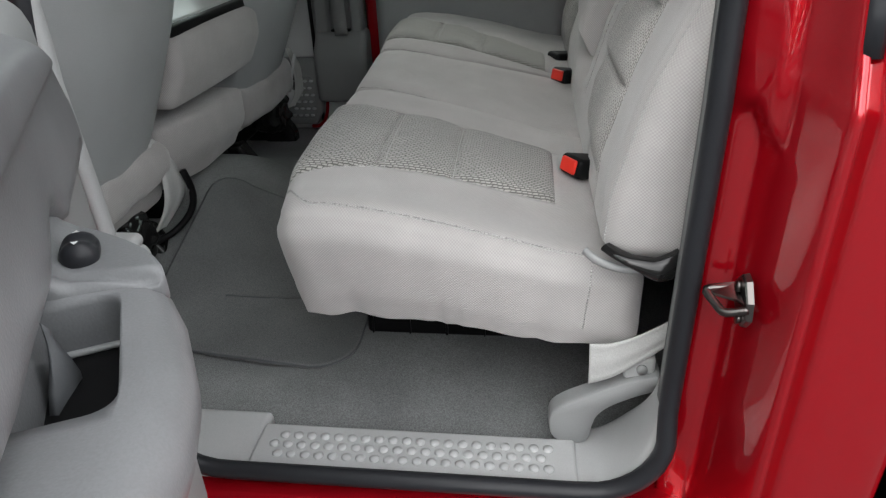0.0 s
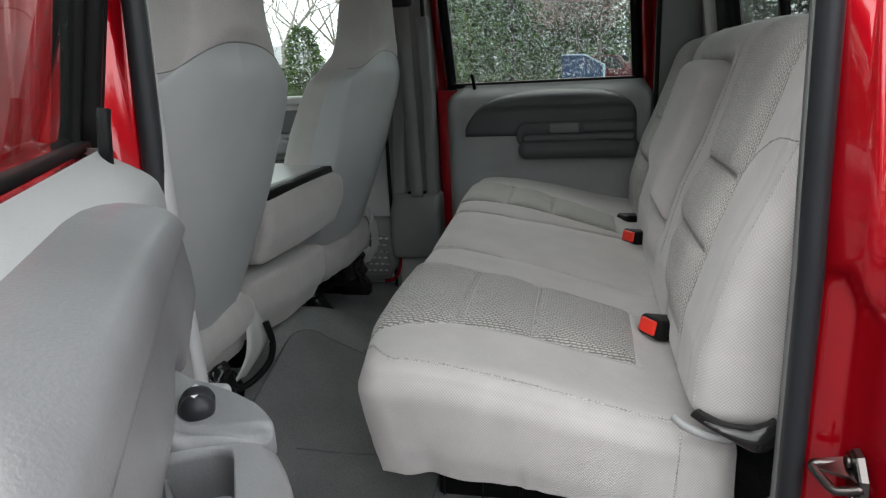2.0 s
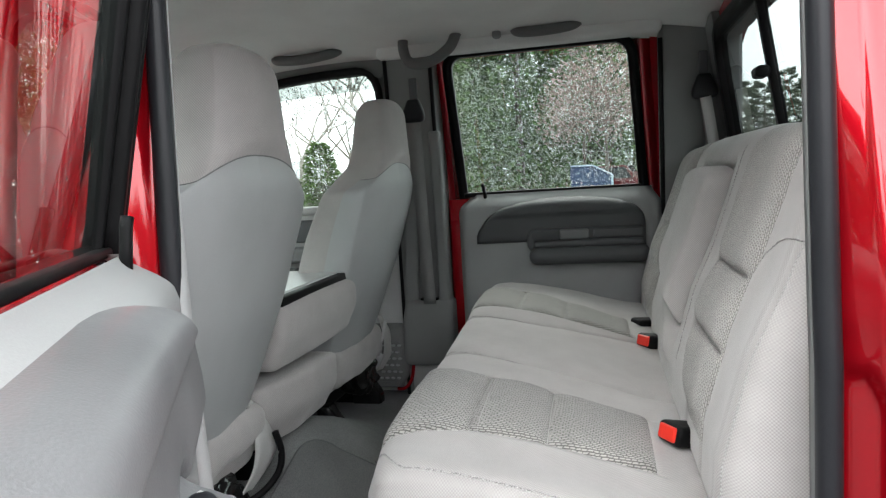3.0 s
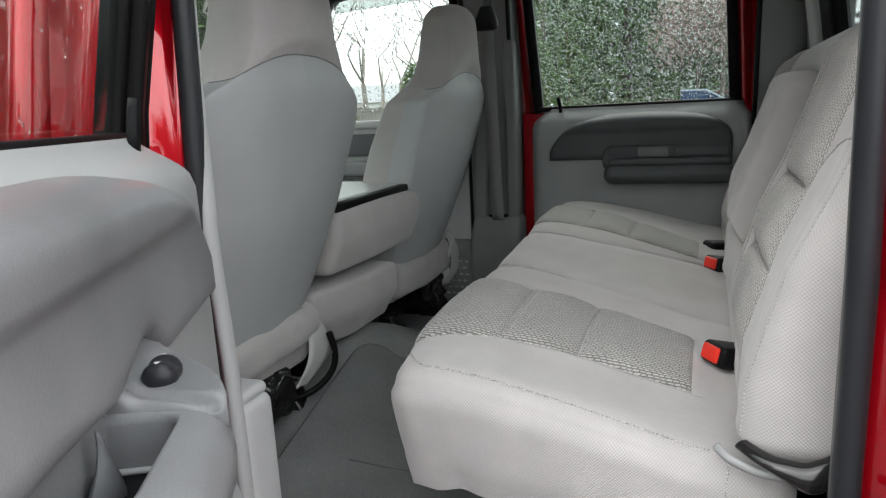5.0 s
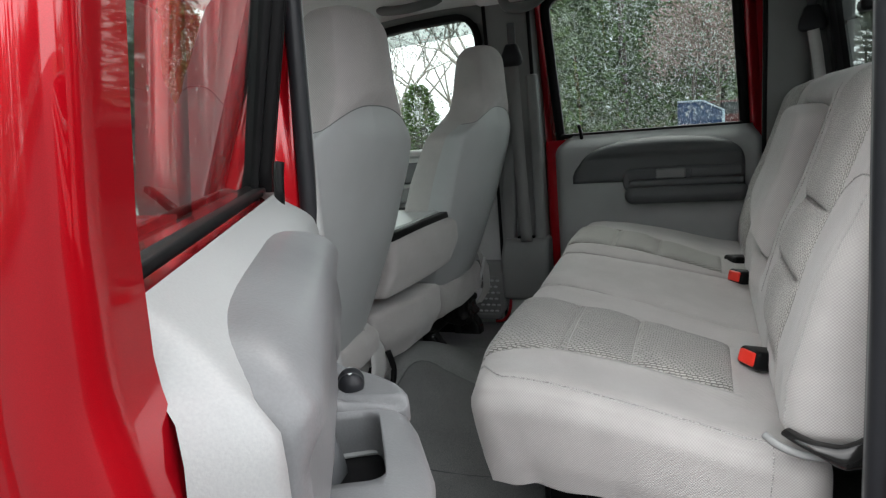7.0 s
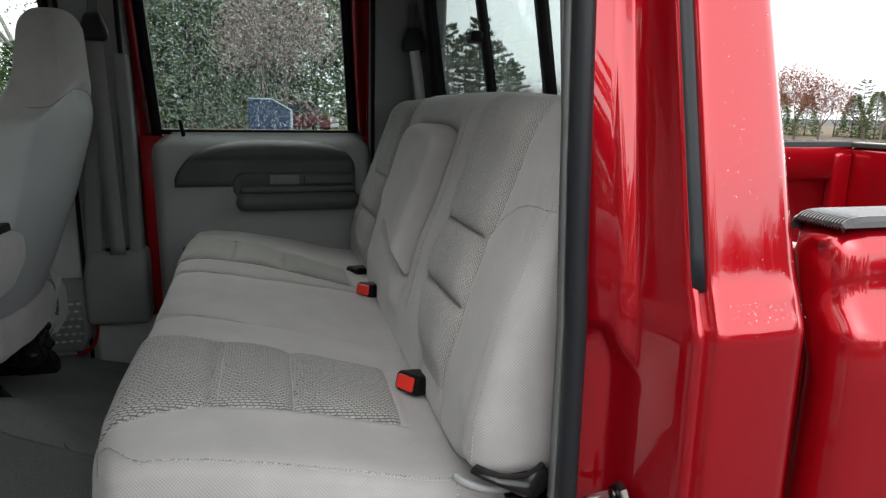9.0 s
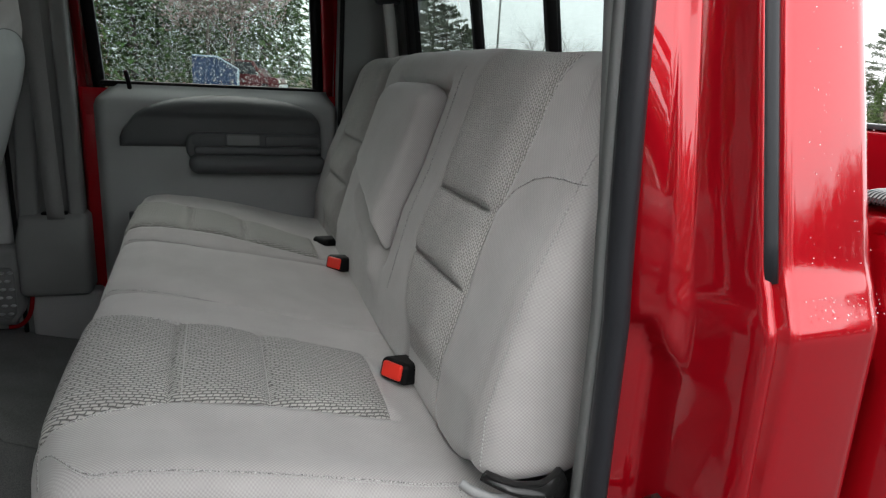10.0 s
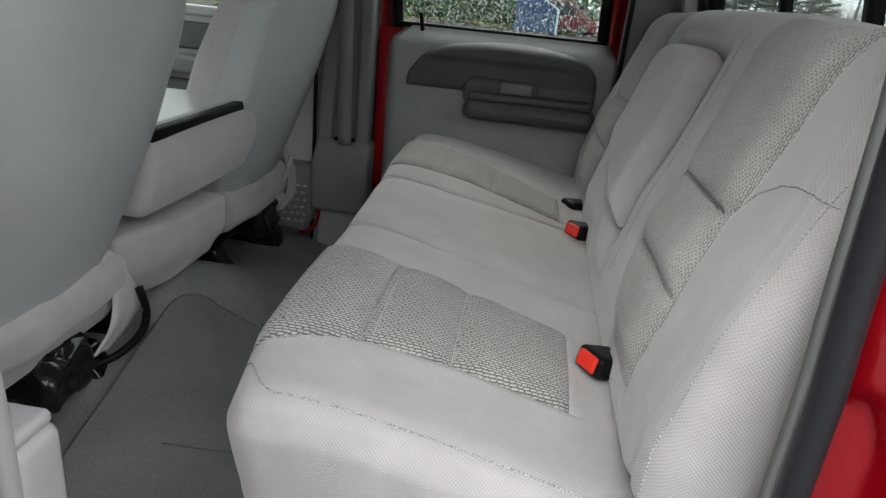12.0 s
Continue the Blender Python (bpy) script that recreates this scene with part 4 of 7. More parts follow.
v, f = rbox((-0.95, 0.475, 0.985), (-0.452, 0.885, 1.160), 0.018, 0.02)
v[:, 0] -= 0.05 * sstep(0.70, 0.47, v[:, 1]) * sstep(-0.8, -0.5, v[:, 0])
v[:, 0] -= 0.045 * sstep(1.08, 0.99, v[:, 2]) * sstep(-0.8, -0.5, v[:, 0])
v = v + np.array([[0.003 * noise.noise(Vector(q) * 9), 0, 0.002 * noise.noise(Vector(q) * 11)] for q in v])
mk("cushion", v, f, M_FABRIC, jump)
box_part("base", (-0.93, 0.82, 1.02), (-0.60, 0.95, 1.19), 0.03, M_FABRIC, jump)
box_part("frame", (-0.93, 0.50, 0.86), (-0.56, 0.95, 1.01), 0.02, M_BLACK, jump, "black seat frame")

# lap belt and buckle stalks between the front seats
def front_belt(y, label, seed):
    b = empty("lap_belt", label, "seat belt", "front lap belts")
    ea = curve_points([(-0.505, y - 0.035, 1.15), (-0.490, y - 0.030, 1.07), (-0.488, y - 0.050, 1.0), (-0.508, y - 0.085, 0.945)], 6)
    eb = curve_points([(-0.505, y + 0.005, 1.15), (-0.478, y + 0.042, 1.06), (-0.478, y + 0.045, 0.995), (-0.500, y - 0.040, 0.938)], 6)
    v = [tuple(p.lerp(q, k / 4) + Vector((0.004 * math.sin(k * 1.3 + seed), 0, 0))) for p, q in zip(ea, eb) for k in range(5)]
    f = grid_faces(len(ea), 5)
    w = mk("webbing", v, f, M_BELT, b, "pale grey belt webbing")
    w.modifiers.new("thickness", "SOLIDIFY").thickness = 0.0025
    v, f = rbox((-0.62, y - 0.215, 0.88), (-0.500, y - 0.070, 1.010), 0.035, 0.014)
    v = np.array([q + np.array([noise.noise(Vector(q) * 28), noise.noise(Vector(q) * 31 + Vector((5, 0, 0))), noise.noise(Vector(q) * 26)]) * 0.018 + np.array([noise.noise(Vector(q) * 70), 0, noise.noise(Vector(q) * 64)]) * 0.006 for q in v])
    mk("anchor_cover", v, f, M_GLOSS, b, "crumpled glossy black cover")
    if seed > 1:
        return b
    pts = curve_points([(-0.462, y + 0.03, 1.06), (-0.452, y + 0.035, 1.0), (-0.462, y + 0.02, 0.95), (-0.50, y - 0.02, 0.91), (-0.55, y - 0.08, 0.90)], 5)
    v, f = sweep(pts, ring(0.009), up=(0, 0, 1))
    mk("stalk", v, f, M_BLACK, b, "black cable")
    return b


front_belt(0.44, "grey lap belt by the driver seat's black anchor", 1)
front_belt(1.47, "grey lap belt by the passenger seat's black anchor", 2)

strip = empty("seat_belt_anchor", "pale metal strip and white belt tag by the passenger seat", "seat belt")
v, f = sweep([(-0.472, 1.44, 1.131), (-0.492, 1.441, 1.062), (-0.513, 1.442, 0.990)], strap(0.011, 0.004), up=(0.3, -0.95, 0))
mk("metal_strip", v, f, M_LID, strip)
v, f = sweep([(-0.505, 1.446, 1.000), (-0.526, 1.446, 0.968), (-0.548, 1.447, 0.935)], strap(0.042, 0.003), up=(0.3, -0.95, 0))
mk("tag", v, f, M_WHITE, strip, "white belt tag")

# ---------------------------------------------------------------- doors
def window_drops(name, corners, count, seed, parent, rmin=0.0012, rmax=0.0042):
    """Rain drops standing on a pane: corners tl, tr, br, bl, and the outward side by their order."""
    rng = np.random.RandomState(seed)
    tl, tr, br, bl = [np.array(c, float) for c in corners]
    nrm = np.cross(tr - tl, bl - tl)
    nrm /= np.linalg.norm(nrm)
    ex = (tr - tl) / np.linalg.norm(tr - tl)
    ey = np.cross(nrm, ex)
    cap = [(0, 0, 0.75)] + [(0.62 * math.cos(a), 0.62 * math.sin(a), 0.55) for a in np.arange(6) * math.pi / 3] + [(math.cos(a), math.sin(a), 0) for a in np.arange(6) * math.pi / 3]
    cap = np.array(cap)
    cf = [(0, 1 + k, 1 + (k + 1) % 6) for k in range(6)] + [(1 + k, 7 + k, 7 + (k + 1) % 6, 1 + (k + 1) % 6) for k in range(6)] + [(7, 8, 9, 10, 11, 12)]
    u, w = rng.rand(count), rng.rand(count)
    r = rmin + (rmax - rmin) * rng.rand(count) ** 2.2
    verts, faces = [], []
    for i in range(count):
        p = (tl * (1 - u[i]) + tr * u[i]) * (1 - w[i]) + (bl * (1 - u[i]) + br * u[i]) * w[i]
        st = 1 + 0.8 * rng.rand() ** 2
        q = p + r[i] * (np.outer(cap[:, 0], ex) + np.outer(cap[:, 1] * st, ey) + np.outer(cap[:, 2], nrm))
        verts.append(q)
        b = 13 * i
        faces += [tuple(b + k for k in fc) for fc in cf]
    ob = mk(name, np.concatenate(verts), faces, M_DROP, parent, "rain drops on the pane")
    ob.visible_shadow = False
    return tagged(ob, kind="stuff")


def rear_door(name, sgn, at, label):
    d = empty(name, label, "car door", "rear doors", at=at)

    def L(s, n, z):
        return (s, sgn * n, z)

    def wf(z):       # the window frame's set along the normal
        return -0.10 + 0.20 * max(0.0, z - 1.60)

    # painted shell: lower box, profile through the thickness along z
    prof = [(-0.034, 0.86), (-0.036, 1.50), (-0.072, 1.585), (-0.150, 1.59), (-0.168, 1.50), (-0.172, 1.45), (-0.178, 1.40), (-0.178, 0.90), (-0.15, 0.84)]
    v, f = [], []
    ss = (-0.235, -0.225, 0.590, 0.600, 0.605)
    for i, s in enumerate(ss):
        k = 0.012 if i in (0, len(ss) - 1) else 0
        v += [L(s, n + (-k if n > -0.06 else k), z) for n, z in prof]
    m = len(prof)
    f = [(i * m + j, i * m + (j + 1) % m, (i + 1) * m + (j + 1) % m, (i + 1) * m + j) for i in range(len(ss) - 1) for j in range(m)]
    f += [tuple(range(m)), tuple(range((len(ss) - 1) * m, len(ss) * m))]
    mk("shell", v, f, M_PAINT, d, "glossy red painted door shell", smooth=False)

    # shut face at the rear end, running up into the frame's post
    plan = [(0.585, -0.022), (0.612, -0.030), (0.634, -0.036), (0.640, -0.048), (0.641, -0.078), (0.634, -0.084), (0.632, -0.100), (0.640, -0.108), (0.650, -0.128), (0.656, -0.150), (0.652, -0.168), (0.636, -0.178), (0.55, -0.180)]
    zz = list(np.linspace(0.86, 1.40, 12)) + list(np.linspace(1.42, 1.64, 16)) + list(np.linspace(1.68, 2.15, 10))
    v = []
    for z in zz:
        ins = float(np.interp(z, [0.86, 1.40, 1.50, 1.575, 1.64, 1.75, 2.15], [-0.034, -0.031, -0.037, -0.050, -0.048, -0.036, 0.0]))
        outer = -0.180 + float(lean(z))
        for i, (s, n) in enumerate(plan):
            t = min(1.0, (n + 0.022) / -0.158)
            n2 = (ins + 0.012) * (1 - t) + outer * t
            s2 = s - 0.02 * float(sstep(1.7, 2.15, z))
            if i > 7:
                s2 += 0.008 * float(groove(z, 1.425, 0.03)) - 0.014 * float(sstep(1.43, 1.48, z))
                n2 -= 0.009 * math.exp(-((z - 1.452) / 0.022) ** 2)
            v.append(L(s2, n2, z))
    mk("shut_face", v, grid_faces(len(zz), len(plan)), M_PAINT, d, "glossy red shut face of the door")
    v, f = sweep([L(0.636, -0.090, 1.394), L(0.645, -0.090, 1.394), L(0.647, -0.090, 1.394)], ring(0.017, 24), up=(0, 0, 1))
    mk("grommet", v, f, M_TRIM_DARK, d, "worn grey rubber grommet")
    v, f = sweep([L(0.646, -0.090, 1.394), L(0.6475, -0.090, 1.394)], ring(0.0075, 14), up=(0, 0, 1))
    mk("grommet_hole", v, f, M_BLACK, d)

    # window frame, painted
    def fr(s, z, dn=0.0):
        return L(s, wf(z) + dn, z)
    path = [(-0.215, 1.55)] + [(-0.215, z) for z in np.linspace(1.60, 2.06, 8)] + [(-0.215 + 0.10 * (1 - math.cos(a)), 2.06 + 0.10 * math.sin(a)) for a in np.linspace(0.3, math.pi / 2, 5)]
    path += [(s, 2.165) for s in np.linspace(-0.08, 0.44, 7)] + [(0.46 + 0.10 * math.sin(a), 2.065 + 0.10 * math.cos(a)) for a in np.linspace(0.2, math.pi / 2, 5)]
    path += [(0.565, z) for z in np.linspace(2.02, 1.60, 8)] + [(0.565, 1.55)]
    if sgn < 0:
        path = [(-0.234, 1.0)] + [(-0.234, z) for z in np.linspace(1.60, 2.12, 8)] + [(-0.234 + 0.07 * (1 - math.cos(a)), 2.135 + 0.07 * math.sin(a)) for a in np.linspace(0.3, math.pi / 2, 5)]
        path += [(s, 2.205) for s in np.linspace(-0.12, 0.44, 7)] + [(0.492 + 0.07 * math.sin(a), 2.135 + 0.07 * math.cos(a)) for a in np.linspace(0.2, math.pi / 2, 5)]
        path += [(0.562, z) for z in np.linspace(2.09, 1.60, 8)] + [(0.562, 1.0)]
    if sgn < 0:
        # both posts of the far frame lean forward as they rise
        path = [(s + (0.022 * (2.14 - max(1.56, z)) / 0.54 if s < 0.17 else 0.011 - 0.034 * (max(1.56, z) - 1.6) / 0.5) * (0.4 if -0.1 < s < 0.46 else 1), z) for s, z in path]
    pts = [fr(s, z) for s, z in path]
    v, f = sweep(pts, [(-0.045, -0.010), (0.040, -0.010), (0.045, -0.002), (0.045, 0.058), (0.02, 0.068), (-0.045, 0.068)] if sgn > 0 else [(0.034, 0.006), (-0.032, 0.006), (-0.034, 0.012), (-0.034, 0.058), (-0.02, 0.068), (0.034, 0.068)], up=(0, -sgn, 0.0))
    mk("window_frame", v, f, M_PAINT, d, "red painted window frame")
    ka, kb = (0.904, 0.0294) if sgn > 0 else (0.89, 0.026)
    inner = [(s * ka + kb, 1.60 + (z - 1.60) * 0.945) for s, z in path]
    if sgn < 0:
        inner = [(0.0163 + s * 0.9070, max(1.56, 1.60 + (z - 1.60) * 0.915)) for s, z in path]
    pts = [fr(s, z, 0.012) for s, z in inner]
    v, f = sweep(pts, [(-0.017, -0.014), (0.017, -0.014), (0.017, 0.02), (-0.017, 0.02)] if sgn < 0 else [(-0.013, -0.002), (0.013, -0.002), (0.013, 0.03), (-0.013, 0.03)], up=(0, -sgn, 0.0))
    mk("window_seal", v, f, M_RUBBER, d, "black rubber window channel")
    if sgn > 0:
        v, f = sweep([fr(-0.205, z, 0.010) for z in np.linspace(1.57, 2.14, 10)], [(-0.023, -0.018), (0.023, -0.018), (0.023, 0.014), (0.017, 0.020), (0.009, 0.020), (0.006, 0.013), (0.001, 0.013), (-0.002, 0.020), (-0.018, 0.020), (-0.023, 0.013)], up=(0, 1, 0))
        mk("post_seal", v, f, M_RUBBER, d, "black ribbed rubber on the window post")
    hw, hz, hn = (0.010, 0.006, -0.084) if sgn > 0 else (0.022, 0.010, -0.078)
    v, f = rbox((-0.17, -hw, -hz), (0.53, hw, hz), hz * 0.6, 0.3)
    v = np.array([L(s, n + hn, z + 1.600) for s, n, z in v])
    mk("belt_seal", v, f, M_RUBBER, d, "black rubber belt strip")
    # glass
    g = [(-0.185, 1.56), (0.54, 1.56), (0.51, 2.13), (-0.18, 2.13)] if sgn > 0 else [(-0.215, 1.56), (0.535, 1.56), (0.53, 2.165), (-0.21, 2.165)]
    v = [fr(s, z, dn) for dn in (-0.002, 0.002) for s, z in g]
    gl = mk("window_pane", v, [(0, 1, 2, 3), (7, 6, 5, 4), (0, 4, 5, 1), (1, 5, 6, 2), (2, 6, 7, 3), (3, 7, 4, 0)], M_PRIVACY, d, "tinted window glass", smooth=False)
    gl.visible_shadow = False
    c = [fr(s, z, -0.0025) for s, z in (((-0.18, 2.12), (0.505, 2.12), (0.53, 1.60), (-0.18, 1.60)) if sgn > 0 else ((-0.20, 2.16), (0.52, 2.16), (0.53, 1.60), (-0.20, 1.60)))]
    if sgn > 0:
        c = [c[1], c[0], c[3], c[2]]
    window_drops("rain_drops", c, 11500 if sgn < 0 else 380, 5 if sgn < 0 else 6, d, 0.0009 if sgn < 0 else 0.0008, 0.0025 if sgn < 0 else 0.0022)

    # inner trim panel
    zs = np.concatenate((np.linspace(0.87, 1.55, 40), np.linspace(1.556, 1.60, 8)))
    us = np.concatenate(([0, 0.012, 0.03, 0.05], np.linspace(0.08, 0.92, 30), [0.94, 0.95, 0.96, 0.97, 0.978, 0.988, 1.0]))
    v = []
    for z in zs:
        s0, s1 = -0.190, 0.60
        cr = float(sstep(1.50, 1.60, z))
        s0 += 0.05 * cr ** 3
        s1 -= 0.035 * cr ** 2
        for u in us:
            s = s0 + (s1 - s0) * u
            e = min(u, 1 - u) * (s1 - s0)
            n = -0.03 * (1 - min(1.0, e / 0.03)) ** 2
            n -= 0.055 * float(sstep(1.52, 1.605, z)) ** 2
            n += 0.055 * float(sstep(1.30, 1.10, z)) * float(sstep(-0.18, 0.02, s)) * float(sstep(0.60, 0.45, s)) * float(sstep(0.87, 0.93, z))
            n += 0.014 * math.exp(-((s - 0.578) / 0.013) ** 2) * float(sstep(1.575, 1.53, z))
            v.append(L(s, n, z))
    mk("trim_panel", v, grid_faces(len(zs), len(us)), M_DOOR, d, "light grey plastic door panel")

    # raised pad: arched top, flat foot with a notch over the cup, a crease along its length
    ex, rl = (0.34, 0.352) if sgn > 0 else (0.75, 0.318)
    arch = [(-0.118, 1.415), (-0.116, 1.435), (-0.106, 1.46)] + [(-0.085 + 0.30 * (1 - math.cos(a)), 1.475 + 0.103 * math.sin(a)) for a in np.linspace(0.25, math.pi / 2, 9)]
    arch += [(0.215 + rl * math.sin(a) ** ex, 1.462 + 0.115 * math.cos(a) ** ex) for a in np.linspace(0.1, math.pi / 2 - 0.03, 14)] + [(0.217 + rl, 1.45)]
    arch = np.array(sorted(arch))
    ss = np.concatenate(([-0.1175, -0.115, -0.111, -0.105], np.linspace(-0.095, 0.195 + rl, 56), [0.204 + rl, 0.210 + rl, 0.214 + rl, 0.2165 + rl]))
    vs = np.concatenate(([0, 0.02, 0.05, 0.09], np.linspace(0.13, 0.87, 30), [0.91, 0.95, 0.98, 1.0]))
    v = []
    for s in ss:
        zt = float(np.interp(s, arch[:, 0], arch[:, 1]))
        zb = float(np.interp(s, [-0.118, 0.40, 0.55, 0.57], [1.396, 1.400, 1.420, 1.428])) if sgn > 0 else 1.404
        if sgn > 0:
            zb += 0.012 * float(sstep(0.10, 0.40, s)) + 0.030 * float(sstep(0.26, 0.17, s)) * float(sstep(0.105, 0.150, s))
        zt = max(zt, zb + 0.002)
        for q in vs:
            z = zb + (zt - zb) * q
            e = min(z - zb, zt - z, s - ss[0], ss[-1] - s)
            n = -0.003 + 0.023 * math.sqrt(max(0.0, 1 - (1 - min(1.0, e / 0.014)) ** 2))
            n += float(sstep(0.0, 0.03, e)) * (0.011 * float(sstep(1.500, 1.522, z)) + 0.004 * float(sstep(1.50, 1.42, z)))
            n -= 0.055 * float(sstep(1.52, 1.605, z)) ** 2
            v.append(L(s, n, z))
    # the far pad takes the darkened copy, as less light reaches that side
    mk("pad", v, grid_faces(len(ss), len(vs)), M_PAD if sgn > 0 else M_PAD_SHADED, d, "dark grey padded upper panel")

    # armrest below the pad: it swells out of the panel towards the front, with a pull cup in its top
    def carve(ob, lo, hi, r):
        v, f = rbox(lo, hi, r, 0.03)
        cutter = mk("cutter", np.column_stack((v[:, 0], sgn * v[:, 1], v[:, 2])), f, None, d)
        bo = ob.modifiers.new("cup", "BOOLEAN")
        bo.operation, bo.object, bo.solver = "DIFFERENCE", cutter, "EXACT"
        me = bpy.data.meshes.new_from_object(ob.evaluated_get(bpy.context.evaluated_depsgraph_get()))
        ob.modifiers.clear()
        ob.data = me
        bpy.data.objects.remove(cutter)

    def block(nm, lo, hi, r, m, label="", step=0.03):
        v, f = rbox(lo, hi, r, step)
        return mk(nm, np.column_stack((v[:, 0], sgn * v[:, 1], v[:, 2])), f, m, d, label)

    def pod(nm, box, radii, n0, n1, bevel, m, label=""):
        """A plate with rounded corners in outline, radii for its front and rear end, standing off the panel."""
        def outline(k):
            s0, s1, z0, z1 = box[0] + k, box[1] - k, box[2] + k, box[3] - k
            out = []
            for cs, cz, a0, q in ((s1, z1, 0, radii[1]), (s0, z1, 90, radii[0]), (s0, z0, 180, radii[0]), (s1, z0, 270, radii[1])):
                r = max(0.002, q - k)
                x, y = cs - r * (1 if a0 in (0, 270) else -1), cz - r * (1 if a0 < 180 else -1)
                out += [(x + r * math.cos(radians(a0 + 15 * j)), y + r * math.sin(radians(a0 + 15 * j))) for j in range(7)]
            return out
        rows = [(n0, 0.0), (n1 - bevel, 0.0), (n1 - bevel * 0.5, bevel * 0.13), (n1 - bevel * 0.13, bevel * 0.5), (n1, bevel)]
        v = [L(s, n, z) for n, k in rows for s, z in outline(k)]
        return mk(nm, v, grid_faces(5, 28, True) + [tuple(range(4 * 28, 5 * 28))], m, d, label)

    ARM_DEPTH = [0.012, 0.026, 0.042, 0.058, 0.069, 0.084, 0.095, 0.100, 0.103, 0.094, 0.075, 0.054, 0.022]
    if sgn > 0:
        ss = [0.113, 0.118, 0.125, 0.132, 0.14, 0.15, 0.16, 0.168] + list(np.linspace(0.175, 0.50, 24)) + [0.52, 0.535, 0.547, 0.555, 0.560]
        v = []
        for s in ss:
            depth = float(np.interp(s, [0.113, 0.125, 0.14, 0.16, 0.175, 0.20, 0.23, 0.26, 0.35, 0.42, 0.48, 0.53, 0.560], ARM_DEPTH))
            zt = float(np.interp(s, [0.1, 0.36, 0.46, 0.56], [1.398, 1.398, 1.408, 1.426]))
            zb = float(np.interp(s, [0.1, 0.25, 0.42, 0.56], [1.285, 1.300, 1.328, 1.352]))
            if s < 0.13:
                zt -= 0.010 * (0.13 - s) / 0.017
            h = zt - zb
            for a, b in ((-0.02, 0.0), (0.0, 0.0), (0.35, -0.015), (0.62, -0.03), (0.80, -0.07), (0.91, -0.16), (0.975, -0.28), (1.0, -0.42), (0.985, -0.58), (0.93, -0.74), (0.82, -0.88), (0.66, -0.96), (0.45, -1.0), (0.0, -1.0), (-0.02, -1.0)):
                v.append(L(s, a * depth if a > 0 else a, zt + b * h))
        m = 15
        f = grid_faces(len(ss), m, True) + [tuple(range(m)), tuple(range((len(ss) - 1) * m, len(ss) * m))]
        arm = mk("armrest", v, f, M_PAD, d, "grey armrest with a pull cup")
        bm = bmesh.new()
        bm.from_mesh(arm.data)
        bmesh.ops.recalc_face_normals(bm, faces=bm.faces)
        bm.to_mesh(arm.data)
        bm.free()
        carve(arm, (0.245, -0.012, 1.318), (0.389, 0.061, 1.46), 0.018)
        block("cup_wall", (0.12, -0.012, 1.33), (0.40, 0.0035, 1.455), 0.003, M_PAD)
        block("cup_liner", (0.2445, -0.010, 1.312), (0.3895, 0.0615, 1.350), 0.004, M_BLACK, "black cup bottom")
        block("cup_rim", (0.2445, -0.008, 1.350), (0.2500, 0.058, 1.3545), 0.0015, M_DOOR, "pale lip round the cup bottom")
        # pull strap standing in the cup
        v, f = sweep([L(0.300, 0.012, 1.32), L(0.297, 0.016, 1.36), L(0.293, 0.018, 1.375), L(0.291, 0.020, 1.388), L(0.289, 0.021, 1.398), L(0.288, 0.022, 1.404)], strap(0.05, 0.008), up=(0.3, 0.95, 0))
        v = np.array(v)
        k = 1 - 0.85 * sstep(1.335, 1.398, v[:, 2])
        v[:, 0] = 0.288 + (v[:, 0] - 0.288) * k
        v[:, 1] = 0.016 + (v[:, 1] - 0.016) * k
        mk("pull_strap", v, f, M_TRIM_DARK, d, "dark pointed pull flap in the cup")
        # raised bridge that carries the switch
        v, f = rbox((0.116, -0.015, 1.37), (0.240, 0.096, 1.405), 0.012, 0.006)
        v[:, 1] = np.minimum(v[:, 1], np.interp(v[:, 0], [0.113, 0.125, 0.14, 0.16, 0.175, 0.20, 0.23, 0.26], ARM_DEPTH[:8]) - 0.003)
        v[:, 2] -= 0.006 * np.exp(-((v[:, 0] - 0.226 - 0.25 * (v[:, 1] - 0.03)) / 0.003) ** 2) * (v[:, 2] > 1.395)
        v[:, 2] += 0.03 * sstep(0.03, -0.01, v[:, 1]) * sstep(1.38, 1.40, v[:, 2])
        mk("switch_bridge", v, f, M_PAD, d)
        v, f = rbox((0.173, 0.020, 1.398), (0.213, 0.049, 1.4235), 0.0135, 0.005)
        v[:, 2] -= 0.003 * np.exp(-((v[:, 0] - 0.193) / 0.008) ** 2) * (v[:, 2] > 1.415)
        sw = mk("window_switch", v, f, M_SEAL, d, "satin black window switch")
        for sx, tip in ((0.185, 0.180), (0.202, 0.207)):
            mk("arrow_mark", [(sx, 0.0315, 1.4232), (sx, 0.0375, 1.4232), (tip, 0.0345, 1.4228)], [(0, 1, 2)], M_WHITE, sw, "white arrow mark", smooth=False)
    else:
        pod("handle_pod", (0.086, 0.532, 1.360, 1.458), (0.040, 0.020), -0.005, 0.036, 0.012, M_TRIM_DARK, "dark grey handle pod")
        # a flat plate stands for the recess, its shade put into the colour
        pod("pod_recess", (0.105, 0.520, 1.412, 1.448), (0.016, 0.010), 0.03, 0.0375, 0.001, M_PAD_SHADED, "dark finger recess")
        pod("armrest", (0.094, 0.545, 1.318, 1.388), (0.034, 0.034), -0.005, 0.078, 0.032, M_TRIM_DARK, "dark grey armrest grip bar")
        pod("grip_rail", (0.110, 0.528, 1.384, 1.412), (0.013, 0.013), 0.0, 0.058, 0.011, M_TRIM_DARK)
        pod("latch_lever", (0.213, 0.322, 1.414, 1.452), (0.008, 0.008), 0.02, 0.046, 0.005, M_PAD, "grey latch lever")
